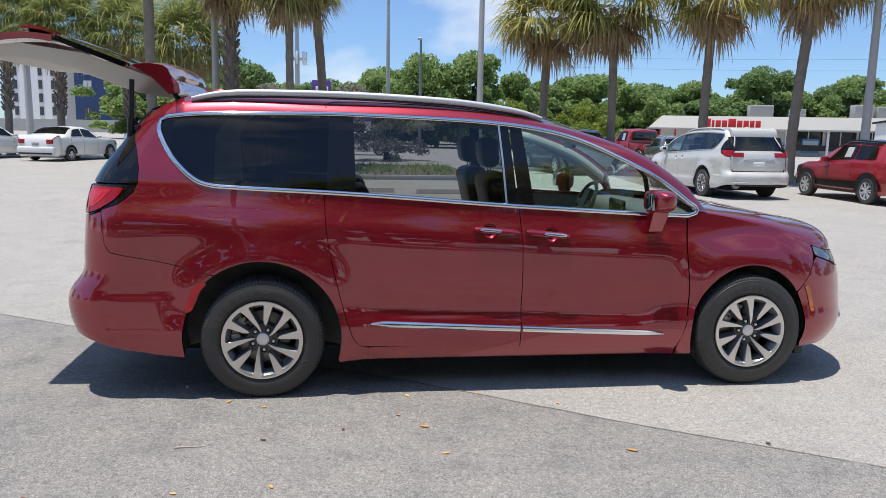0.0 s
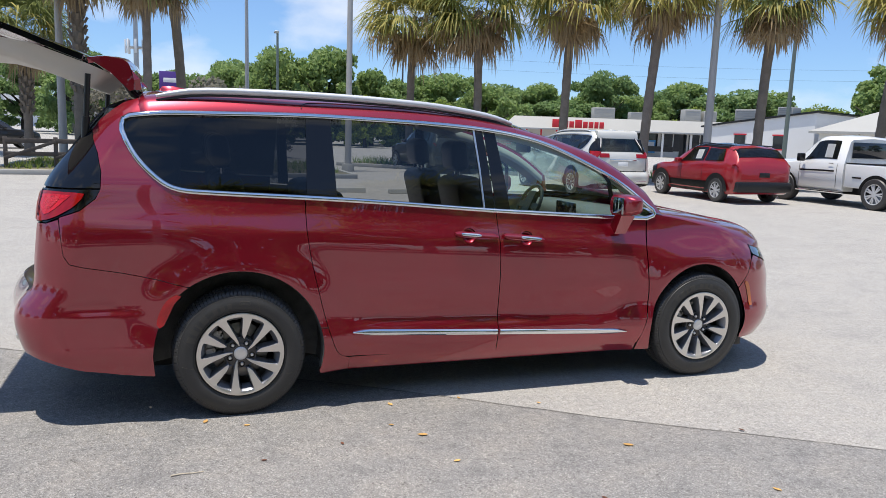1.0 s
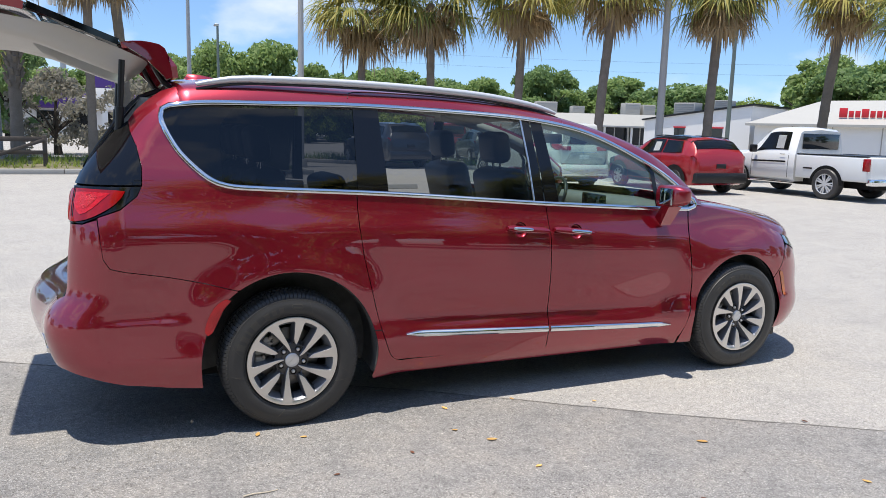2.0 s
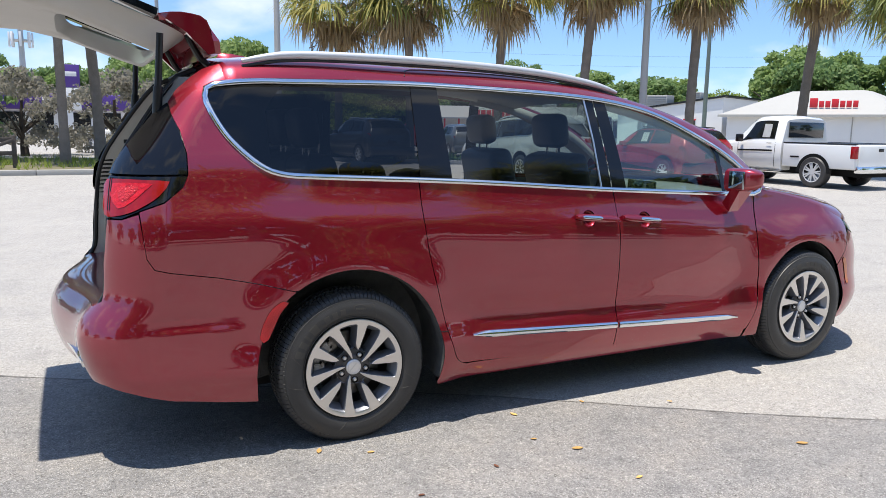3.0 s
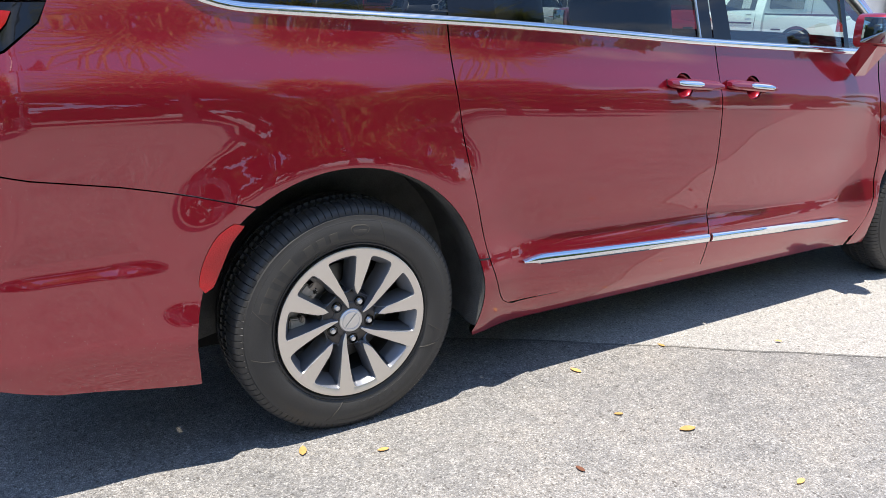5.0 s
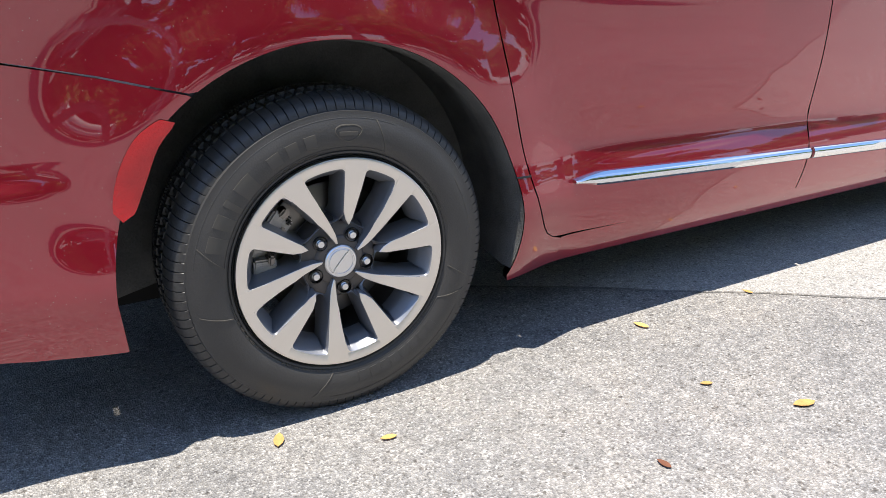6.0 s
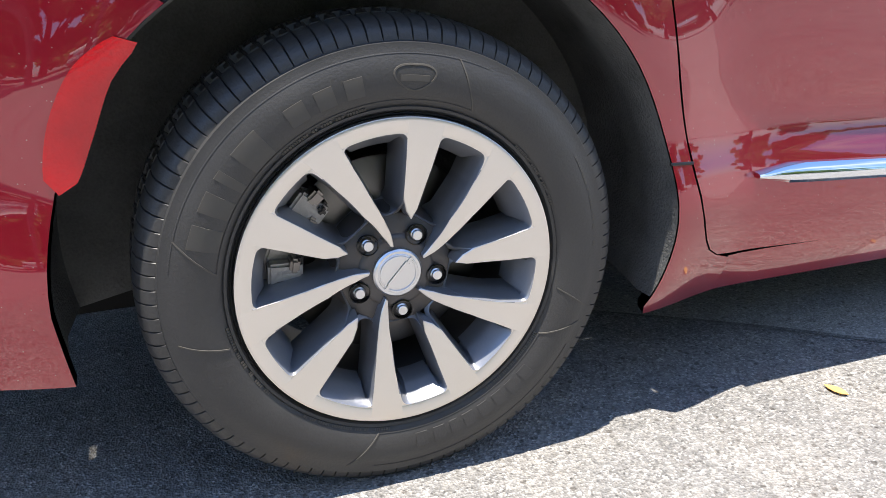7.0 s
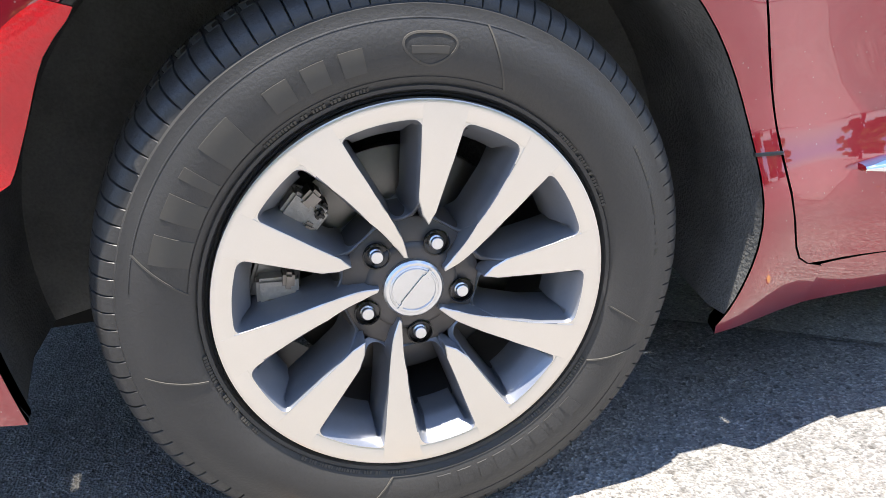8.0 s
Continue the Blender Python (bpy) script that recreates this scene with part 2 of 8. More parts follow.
M_CAST = material("cast_iron", (0.50, 0.49, 0.48), 0.45, 0.5, 0.2, 18, 150, 0.2)
M_BEIGE = material("beige_cabin_plastic", (0.66, 0.63, 0.58), 0.6, 0.0, 0.05, 6, 300, 0.06)
M_HEADLINER = material("headliner_cloth", (0.50, 0.47, 0.42), 0.95, 0.0, 0.05, 8, 350, 0.15)
M_SEAT = material("black_seat_leather", (0.018, 0.018, 0.02), 0.48, 0.0, 0.2, 9, 140, 0.1)
M_DASH = material("charcoal_dashboard", (0.16, 0.155, 0.15), 0.6, 0.0, 0.15, 9, 240, 0.1)
M_LAMP_RED = material("red_lamp_lens", (0.50, 0.005, 0.008), 0.12, 0.0, 0.25, 9, 45, 0.0, coat=0.5, spec=0.3, second=(0.13, 0.002, 0.003))
M_LAMP_BRIGHT = material("red_lamp_reflector", (0.74, 0.009, 0.016), 0.2, 0.0, 0.2, 18, 60, 0.6, coat=0.5, spec=0.3)
M_LAMP_GLINT = material("red_lamp_bowl", (0.85, 0.02, 0.02), 0.25, 0.0, 0.35, 30, 90, 0.8, coat=0.6, second=(0.35, 0.004, 0.006))
M_REFLECTOR = material("red_reflector", (0.62, 0.008, 0.014), 0.12, 0.0, 0.12, 40, 240, 0.15, coat=0.5, spec=0.4)
M_AMBER = material("amber_lens", (0.75, 0.16, 0.02), 0.12, 0.0, 0.15, 20, 90, 0.2, coat=1.0)
M_CLEAR = material("clear_lamp_lens", (0.15, 0.18, 0.20), 0.08, 0.4, 0.35, 14, 60, coat=1.0)
G_DARK = glass("privacy_glass", (0.10, 0.107, 0.115), gloss=0.05)
G_DOOR = glass("tinted_door_glass", (0.36, 0.38, 0.39), gloss=0.055)
G_REAR = glass("dark_rear_glass", (0.42, 0.50, 0.48))
G_CLEAR = glass("green_window_glass", (0.78, 0.93, 0.87), gloss=0.14)
G_MIRROR = material("mirror_glass", (0.38, 0.40, 0.41), 0.02, 1.0, 0.0, 3, 50)
M_ASPHALT_PALE = asphalt("pale_asphalt", (0.44, 0.42, 0.39), (0.315, 0.302, 0.282), (0.68, 0.655, 0.62), 0.42, 3.0, 0.4)
M_ASPHALT = asphalt("grey_asphalt", (0.36, 0.345, 0.326), (0.225, 0.217, 0.207), (0.66, 0.635, 0.60), 0.34, 11.0, 0.8)
M_SEAM = asphalt("raw_asphalt_edge", (0.23, 0.22, 0.205), (0.14, 0.134, 0.126), (0.42, 0.405, 0.38), 0.4, 5.0)
M_LEAF = material("fallen_leaf", (0.74, 0.42, 0.13), 0.7, 0.0, 0.2, 40, 200, 0.1, piece=0.25)
M_BROWN_LEAF = material("brown_leaf", (0.16, 0.06, 0.03), 0.8, 0.0, 0.2, 40, 200, 0.1, piece=0.25)
M_TWIG = material("pale_twig", (0.62, 0.54, 0.42), 0.85, 0.0, 0.15, 30, 120)
M_BARK = material("palm_bark", (0.30, 0.255, 0.21), 0.95, 0.0, 0.25, 4, 30, 0.7, spec=0.1)
M_FROND = material("palm_frond_green", (0.33, 0.36, 0.10), 0.5, 0.0, 0.25, 2.5, 14, second=(0.17, 0.21, 0.06))
M_FROND_DRY = material("palm_frond_dry", (0.55, 0.42, 0.25), 0.9, 0.0, 0.2, 2.5, 14, second=(0.27, 0.19, 0.10))
M_FROND_GOLD = material("palm_frond_yellowing", (0.60, 0.50, 0.14), 0.7, 0.0, 0.2, 2.5, 14, second=(0.27, 0.27, 0.07))
M_FOLIAGE = material("oak_foliage", (0.32, 0.43, 0.13), 0.6, 0.0, 0.3, 0.5, 4, second=(0.16, 0.24, 0.065))
M_FOLIAGE_2 = material("dark_foliage", (0.25, 0.36, 0.12), 0.6, 0.0, 0.3, 0.5, 4, second=(0.12, 0.20, 0.06))
M_FOLIAGE_3 = material("yellow_green_foliage", (0.36, 0.44, 0.05), 0.6, 0.0, 0.3, 0.6, 4, second=(0.08, 0.13, 0.02))
M_BLOSSOM = material("pale_blossom_foliage", (0.34, 0.30, 0.27), 0.8, 0.0, 0.3, 1.5, 9, second=(0.16, 0.17, 0.10))
M_TRUNK = material("tree_bark", (0.10, 0.085, 0.07), 0.95, 0.0, 0.3, 3, 25, 0.6, spec=0.1)
M_WALL_WHITE = material("white_stucco", (0.78, 0.77, 0.74), 0.85, 0.0, 0.05, 0.7, 20, 0.1)
M_ROOF_WHITE = material("white_metal_roof", (0.42, 0.41, 0.375), 0.6, 0.0, 0.06, 0.5, 8, 0.05)
M_SIGN_RED = material("red_sign_face", (0.60, 0.02, 0.03), 0.5, 0.0, 0.08, 2, 12)
M_PURPLE = material("purple_fascia", (0.10, 0.045, 0.26), 0.5, 0.0, 0.08, 1, 12)
M_NAVY = material("navy_cladding", (0.018, 0.045, 0.13), 0.55, 0.0, 0.12, 0.4, 9)
M_DARKGLASS = material("dark_shop_glass", (0.02, 0.022, 0.025), 0.1, 0.0, 0.3, 1.0, 6, coat=0.5)
M_PALEGLASS = material("pale_hotel_glass", (0.55, 0.58, 0.60), 0.2, 0.0, 0.2, 0.6, 6)
M_POLE = material("galvanised_pole", (0.48, 0.48, 0.47), 0.55, 0.5, 0.08, 2, 20)
M_CONCRETE = material("concrete", (0.42, 0.41, 0.38), 0.9, 0.0, 0.12, 2, 40, 0.25)
M_POLE_CONC = material("concrete_pole", (0.46, 0.45, 0.43), 0.85, 0.0, 0.08, 2, 30, 0.15)
M_POLE_GREEN = material("grey_green_pole", (0.16, 0.20, 0.18), 0.6, 0.2, 0.1, 2, 20)
M_SOIL = material("mulch_and_dry_grass", (0.19, 0.155, 0.10), 0.95, 0.0, 0.3, 2.5, 30, 0.6, second=(0.11, 0.11, 0.045))
M_WOOD = material("weathered_timber", (0.12, 0.10, 0.085), 0.85, 0.0, 0.25, 5, 50, 0.4)
M_PAPER = material("white_paper", (0.82, 0.82, 0.80), 0.7, 0.0, 0.03, 8, 60)
M_BLUE = material("blue_poster", (0.08, 0.35, 0.70), 0.6, 0.0, 0.1, 2, 12)
for m in (M_FROND, M_FROND_DRY, M_FROND_GOLD, M_FOLIAGE, M_FOLIAGE_2, M_FOLIAGE_3, M_BLOSSOM):
    leafy(m, 0.55)

# ---- building tools ----


def finish(bm, name, mat, sharp=35.0, mats=()):
    me = bpy.data.meshes.new(name)
    bm.normal_update()
    bm.to_mesh(me)
    bm.free()
    for m in (mat, *mats):
        me.materials.append(m)
    for p in me.polygons:
        p.use_smooth = True
    me.set_sharp_from_angle(angle=radians(sharp))
    return me


def part(name, bm, mat, parent=None, label="", sharp=35.0, mats=()):
    """One mesh object from a bmesh (or a finished mesh), under a thing or a part."""
    me = bm if isinstance(bm, bpy.types.Mesh) else finish(bm, name, mat, sharp, mats)
    ob = new(name, me)
    if parent:
        ob.parent = parent
    if label:
        ob["label"] = label
    return ob


def thing(name, at=None, label="", category="", group="", kind=""):
    e = new(name)
    e.empty_display_size = 0.2
    if at is not None:
        e.matrix_world = at
    return tagged(e, label, category, group, kind)


def spline(xs, ys):
    """A smooth curve through points: natural cubic, clamped outside."""
    xs, ys = np.array(xs, float), np.array(ys, float)
    n, h = len(xs), np.diff(xs)
    a = np.eye(n)
    r = np.zeros(n)
    for i in range(1, n - 1):
        a[i, i - 1], a[i, i], a[i, i + 1] = h[i - 1], 2 * (h[i - 1] + h[i]), h[i]
        r[i] = 3 * ((ys[i + 1] - ys[i]) / h[i] - (ys[i] - ys[i - 1]) / h[i - 1])
    c = np.linalg.solve(a, r)
    xl, yl, cl, hl = xs.tolist(), ys.tolist(), c.tolist(), h.tolist()

    def at(x):
        if x <= xl[0]:
            return yl[0]
        if x >= xl[-1]:
            return yl[-1]
        i = 0
        while x > xl[i + 1]:
            i += 1
        d = x - xl[i]
        b = (yl[i + 1] - yl[i]) / hl[i] - hl[i] * (2 * cl[i] + cl[i + 1]) / 3
        return yl[i] + d * (b + d * (cl[i] + d * (cl[i + 1] - cl[i]) / (3 * hl[i])))

    return at


def smooth_path(pts, step=0.03, closed=False):
    """Catmull-Rom through 2D or 3D points."""
    p = [np.array(q, float) for q in pts]
    n = len(p)
    out = []
    for i in range(n if closed else n - 1):
        p1, p2 = p[i], p[(i + 1) % n]
        p0 = p[i - 1] if (i or closed) else 2 * p1 - p2
        p3 = p[(i + 2) % n] if (i + 2 < n or closed) else 2 * p2 - p1
        k = max(1, int(np.linalg.norm(p2 - p1) / step))
        for j in range(k):
            t = j / k
            out.append(0.5 * (2 * p1 + (p2 - p0) * t + (2 * p0 - 5 * p1 + 4 * p2 - p3) * t * t + (3 * p1 - p0 - 3 * p2 + p3) * t**3))
    if not closed:
        out.append(p[-1])
    return [tuple(q) for q in out]


def step01(a, b, x):
    t = min(1.0, max(0.0, (x - a) / (b - a)))
    return t * t * (3 - 2 * t)


def box_bm(x0, x1, y0, y1, z0, z1, bevel=0.0, seg=2):
    bm = bmesh.new()
    add_box(bm, x0, x1, y0, y1, z0, z1)
    if bevel:
        bmesh.ops.bevel(bm, geom=bm.edges[:], offset=bevel, segments=seg, affect="EDGES", profile=0.5)
    return bm


def add_box(bm, x0, x1, y0, y1, z0, z1, m=None, index=0):
    v = [bm.verts.new((x, y, z)) for x in (x0, x1) for y in (y0, y1) for z in (z0, z1)]
    if m is not None:
        for q in v:
            q.co = m @ q.co
    for f in ((0, 1, 3, 2), (4, 6, 7, 5), (0, 4, 5, 1), (2, 3, 7, 6), (0, 2, 6, 4), (1, 5, 7, 3)):
        bm.faces.new([v[i] for i in f]).material_index = index
    return v


def lathe(profile, seg=64, axis="y", close=False, wobble=None):
    """Turns (radius, along) points round an axis."""
    bm = bmesh.new()
    rings = []
    for k in range(seg):
        a = 2 * math.pi * k / seg
        ring = []
        for i, (r, h) in enumerate(profile):
            if wobble:
                r, h = wobble(r, h, a, i, k)
            c, s = r * math.cos(a), r * math.sin(a)
            ring.append(bm.verts.new((c, h, s) if axis == "y" else (c, s, h)))
        rings.append(ring)
    n = len(profile)
    for k in range(seg):
        p, q = rings[k], rings[(k + 1) % seg]
        for i in range(n - (0 if close else 1)):
            j = (i + 1) % n
            bm.faces.new((p[i], p[j], q[j], q[i]))
    bmesh.ops.remove_doubles(bm, verts=bm.verts[:], dist=1e-5)
    bmesh.ops.recalc_face_normals(bm, faces=bm.faces[:])
    return bm


def tube(points, radius, seg=10, flat=1.0, cap=True, bm=None):
    """A round (or flattened) bar along 3D points; radius a number or a function of 0..1."""
    bm = bm or bmesh.new()
    pts = [Vector(p) for p in points]
    rings = []
    n = len(pts)
    for i, p in enumerate(pts):
        d = (pts[min(i + 1, n - 1)] - pts[max(i - 1, 0)]).normalized()
        side = d.cross(Vector((0, 0, 1)))
        side = side.normalized() if side.length > 1e-4 else Vector((1, 0, 0))
        up = side.cross(d).normalized()
        r = radius(i / (n - 1)) if callable(radius) else radius
        rings.append([bm.verts.new(p + r * (math.cos(2 * math.pi * k / seg) * side + flat * math.sin(2 * math.pi * k / seg) * up)) for k in range(seg)])
    for a, b in zip(rings, rings[1:]):
        for k in range(seg):
            bm.faces.new((a[k], a[(k + 1) % seg], b[(k + 1) % seg], b[k]))
    if cap:
        bm.faces.new(rings[0][::-1])
        bm.faces.new(rings[-1])
    bmesh.ops.recalc_face_normals(bm, faces=bm.faces[:])
    return bm


def mirrored(me, name):
    """A copy of a mesh on the other side of the y = 0 plane."""
    nm = me.copy()
    nm.name = name
    bm = bmesh.new()
    bm.from_mesh(nm)
    for v in bm.verts:
        v.co.y = -v.co.y
    bmesh.ops.reverse_faces(bm, faces=bm.faces[:])
    bm.to_mesh(nm)
    bm.free()
    return nm


def sheet(outline, surf, cell=0.045, rim=0.02, off=0.0, holes=()):
    """A panel cut to an outline in (u, z) and laid on a surface surf(u, z, off), with edges turned in."""
    bm = bmesh.new()
    face = bm.faces.new([bm.verts.new((u, 0, z)) for u, z in outline])
    us, zs = [p[0] for p in outline], [p[1] for p in outline]
    for k in range(int((max(us) - min(us)) / cell)):
        u = min(us) + (k + 0.53) * cell
        bmesh.ops.bisect_plane(bm, geom=bm.verts[:] + bm.edges[:] + bm.faces[:], plane_co=(u, 0, 0), plane_no=(1, 0, 0), dist=1e-5)
    for k in range(int((max(zs) - min(zs)) / cell)):
        z = min(zs) + (k + 0.47) * cell
        bmesh.ops.bisect_plane(bm, geom=bm.verts[:] + bm.edges[:] + bm.faces[:], plane_co=(0, 0, z), plane_no=(0, 0, 1), dist=1e-5)
    bm.verts.index_update()
    uz = [(v.co.x, v.co.z) for v in bm.verts]
    polys = [[v.index for v in f.verts] for f in bm.faces]
    edge = [(e.verts[0].index, e.verts[1].index) for e in bm.edges if len(e.link_faces) == 1]
    bm.free()
    verts, normals = [], []
    for u, z in uz:
        p = surf(u, z, off)
        du, dz = surf(u + 0.004, z, off) - surf(u - 0.004, z, off), surf(u, z + 0.004, off) - surf(u, z - 0.004, off)
        n = du.cross(dz).normalized()
        verts.append(p)
        normals.append(n)
    turn = 0.0
    for p in polys:
        q = [verts[i] for i in p]
        fn = Vector((0, 0, 0))
        for i in range(1, len(q) - 1):
            fn += (q[i] - q[0]).cross(q[i + 1] - q[0])
        turn += fn.dot(normals[p[0]])
    if turn < 0:
        polys = [p[::-1] for p in polys]
    skin = len(polys)
    if rim:
        for a, b in edge:
            k = len(verts)
            pa, pb = verts[a], verts[b]
            ia, ib = pa - normals[a] * rim, pb - normals[b] * rim
            m = (pb - pa).cross(normals[a]).normalized()
            mid = Vector(((uz[a][0] + uz[b][0]) / 2, 0, (uz[a][1] + uz[b][1]) / 2))
            verts += [pa, pb, ib, ia]
            polys.append([k, k + 1, k + 2, k + 3])
            normals += [m, m, m, m]
    me = bpy.data.meshes.new("panel")
    me.from_pydata(verts, [], polys)
    for k, p in enumerate(me.polygons):
        p.use_smooth = True
        p.material_index = 1 if k >= skin else 0
    me.normals_split_custom_set_from_vertices(normals)
    return me


def with_material(me, name, mat):
    me.name = name
    me.materials.append(mat)
    me.materials.append(M_BLACK)
    return me


def strip(path, surf, width, proud, lean=0.0, base=0.0, closed=False):
    """A rounded moulding that follows a path in (u, z) on a surface."""
    bm = bmesh.new()
    n = len(path)
    rings = []
    for i, (u, z) in enumerate(path):
        if closed:
            a, b = path[i - 1], path[(i + 1) % n]
        else:
            a, b = path[max(i - 1, 0)], path[min(i + 1, n - 1)]
        t = Vector((b[0] - a[0], b[1] - a[1])).normalized()
        s = Vector((-t.y, t.x))
        w = width(i / (n - 1)) if callable(width) else width
        ring = []
        for k, (d, h) in enumerate(((-0.5, -0.004), (-0.48, 0.55), (-0.3, 0.9), (0.0, 1.0), (0.3, 0.9), (0.48, 0.55), (0.5, -0.004))):
            ring.append(bm.verts.new(surf(u + s.x * d * w, z + s.y * d * w, base + h * proud if h > 0 else base - 0.004)))
        rings.append(ring)
    for i in range(n if closed else n - 1):
        a, b = rings[i], rings[(i + 1) % n]
        for k in range(6):
            bm.faces.new((a[k], a[k + 1], b[k + 1], b[k]))
    if not closed:
        bm.faces.new(rings[0])
        bm.faces.new(rings[-1][::-1])
    bmesh.ops.recalc_face_normals(bm, faces=bm.faces[:])
    return bm


def prism(points, y0, y1):
    """A solid from an (x, z) outline, deep from y0 to y1."""
    bm = bmesh.new()
    a, b = [bm.verts.new((x, y0, z)) for x, z in points], [bm.verts.new((x, y1, z)) for x, z in points]
    bm.faces.new(a)
    bm.faces.new(b[::-1])
    n = len(points)
    for k in range(n):
        bm.faces.new((a[k], b[k], b[(k + 1) % n], a[(k + 1) % n]))
    bmesh.ops.recalc_face_normals(bm, faces=bm.faces[:])
    return bm

# ---- the minivan: surfaces ----
W_PROF = spline(
    [0.18, 0.24, 0.30, 0.37, 0.44, 0.50, 0.57, 0.66, 0.80, 0.90, 0.955, 0.985, 1.015, 1.07, 1.15, 1.24, 1.32, 1.45, 1.58, 1.66, 1.72, 1.80],
    [0.885, 0.918, 0.938, 0.953, 0.953, 0.940, 0.935, 0.943, 0.948, 0.947, 0.9425, 0.9375, 0.929, 0.911, 0.892, 0.873, 0.850, 0.806, 0.758, 0.727, 0.695, 0.64],
)
X_REAR = spline(
    [0.22, 0.38, 0.50, 0.60, 0.655, 0.72, 0.85, 1.00, 1.10, 1.27, 1.36, 1.48, 1.60, 1.70, 1.80],
    [-1.03, -1.12, -1.160, -1.163, -1.140, -1.090, -1.062, -1.050, -1.043, -1.008, -0.965, -0.885, -0.800, -0.714, -0.60],
)
X_FRONT = spline([0.20, 0.30, 0.45, 0.60, 0.75, 0.85, 0.95], [3.99, 4.05, 4.07, 4.06, 4.02, 3.97, 3.88])
RC, FX, FY, BOW = 0.27, 0.62, 0.80, 0.11
HUB_R, HUB_F, HUB_Z = 0.0, 3.089, 0.362


def half_width(x, z):
    w = W_PROF(z + 0.055 * (min(max(x, -0.4), 2.7) - 1.3) * step01(0.62, 0.92, z) * (1 - step01(1.15, 1.5, z)))
    w -= 0.035 * step01(2.2, 3.5, x) + 0.018 * step01(-0.1, -0.9, x)
    for hx, amp, r0 in ((HUB_R, 0.042, 0.47), (HUB_F, 0.050, 0.42)):
        r = math.hypot(x - hx, (z - HUB_Z) * (0.95 if z > HUB_Z else 0.6))
        fade = 1 - step01(r0 - 0.02, r0 + (0.30 if hx == HUB_R else 0.40), r)
        amp *= 1.0 if hx == HUB_R or x > HUB_F else 0.25 + 0.75 * step01(2.30, 2.80, x)
        w += amp * fade * fade * (1 - step01(0.80, 1.12, z))
    if x < -0.42 and 0.44 < z < 0.66:
        w += step01(-0.42, -0.62, x) * (0.953 - 0.010 * (z - 0.44) / 0.22 - W_PROF(z))
    # haunch over the rear wheel and ledge in the bumper corner
    w += 0.012 * math.exp(-(((x + 0.15) / 0.5) ** 2)) * math.exp(-(((z - 1.0) / 0.12) ** 2))
    w += 0.009 * (1 - step01(0.596, 0.634, z)) * step01(-0.95, -0.80, x) * (1 - step01(-0.62, -0.46, x))
    # scallop above the bright moulding on the doors
    mid = step01(0.55, 0.95, x) * (1 - step01(2.25, 2.6, x))
    w -= 0.012 * mid * math.exp(-(((z - 0.535 + 0.045 * (x - 0.6)) / 0.055) ** 2))
    return w


def body(u, z, off=0.0):
    """A point of the minivan's near side; u runs along the side and on round both ends."""
    xr, xf = X_REAR(z), X_FRONT(z)
    if u < xr + RC:
        w = half_width(xr + RC, z)
        a = (xr + RC - u) / RC
        if a > math.pi / 2:
            y = min(0.0, -(w - RC) + (a - math.pi / 2) * RC)
            bow = BOW * (1 - step01(0.72, 0.80, z)) * (1 - (y / (w - RC)) ** 2) ** 2
            return Vector((xr - off - bow, y, z))
        return Vector((xr + RC - (RC + off) * math.sin(a), -(w - RC) - (RC + off) * math.cos(a), z))
    if u > xf - FX:
        w = half_width(xf - FX, z)
        a = (u - xf + FX) / 0.71
        if a > math.pi / 2:
            return Vector((xf + off, min(0.0, -(w - FY) + (a - math.pi / 2) * 0.71), z))
        return Vector((xf - FX + (FX + off) * math.sin(a), -(w - FY) - (FY + off) * math.cos(a), z))
    return Vector((u, -half_width(u, z) - off, z))


BELT = spline([-0.40, -0.27, 0.37, 0.863, 1.56, 1.857, 2.53, 2.75], [1.275, 1.266, 1.234, 1.205, 1.157, 1.141, 1.108, 1.10])
DLO_TOP = spline([-0.56, -0.40, -0.22, 0.4, 0.8, 1.16, 1.5, 1.75, 1.89, 2.08, 2.27, 2.49, 2.70], [1.664, 1.682, 1.688, 1.698, 1.690, 1.678, 1.655, 1.620, 1.588, 1.520, 1.434, 1.319, 1.165])
ROOF_EDGE = spline([-0.62, -0.45, 0.4, 1.02, 1.49, 1.9, 2.2, 2.44, 2.72], [1.752, 1.774, 1.783, 1.770, 1.722, 1.642, 1.555, 1.455, 1.265])
DLO_REAR = [(-0.275, 1.268), (-0.345, 1.285), (-0.42, 1.332), (-0.515, 1.43), (-0.578, 1.54), (-0.598, 1.61), (-0.59, 1.645), (-0.555, 1.664)]


def arc(cx, cz, rx, rz, a0, a1, n=26):
    return [(cx + rx * math.cos(radians(a0 + (a1 - a0) * k / n)), cz + rz * math.sin(radians(a0 + (a1 - a0) * k / n))) for k in range(n + 1)]


def line(f, x0, x1, n=12, dz=0.0):
    return [(x0 + (x1 - x0) * k / n, f(x0 + (x1 - x0) * k / n) + dz) for k in range(n + 1)]


def loft(rows, close_cols=False):
    bm = bmesh.new()
    v = [[bm.verts.new(p) for p in row] for row in rows]
    for a, b in zip(v, v[1:]):
        for k in range(len(a) - 1):
            if len({id(q) for q in (a[k], a[k + 1], b[k + 1], b[k])}) == 4:
                bm.faces.new((a[k], a[k + 1], b[k + 1], b[k]))
    bmesh.ops.remove_doubles(bm, verts=bm.verts[:], dist=1e-5)
    bmesh.ops.recalc_face_normals(bm, faces=bm.faces[:])
    return bm


def turned_out(bm, away):
    """Faces turned away from a point."""
    bm.normal_update()
    if sum((f.calc_center_median() - Vector(away)).dot(f.normal) * f.calc_area() for f in bm.faces) < 0:
        bmesh.ops.reverse_faces(bm, faces=bm.faces[:])
    return bm


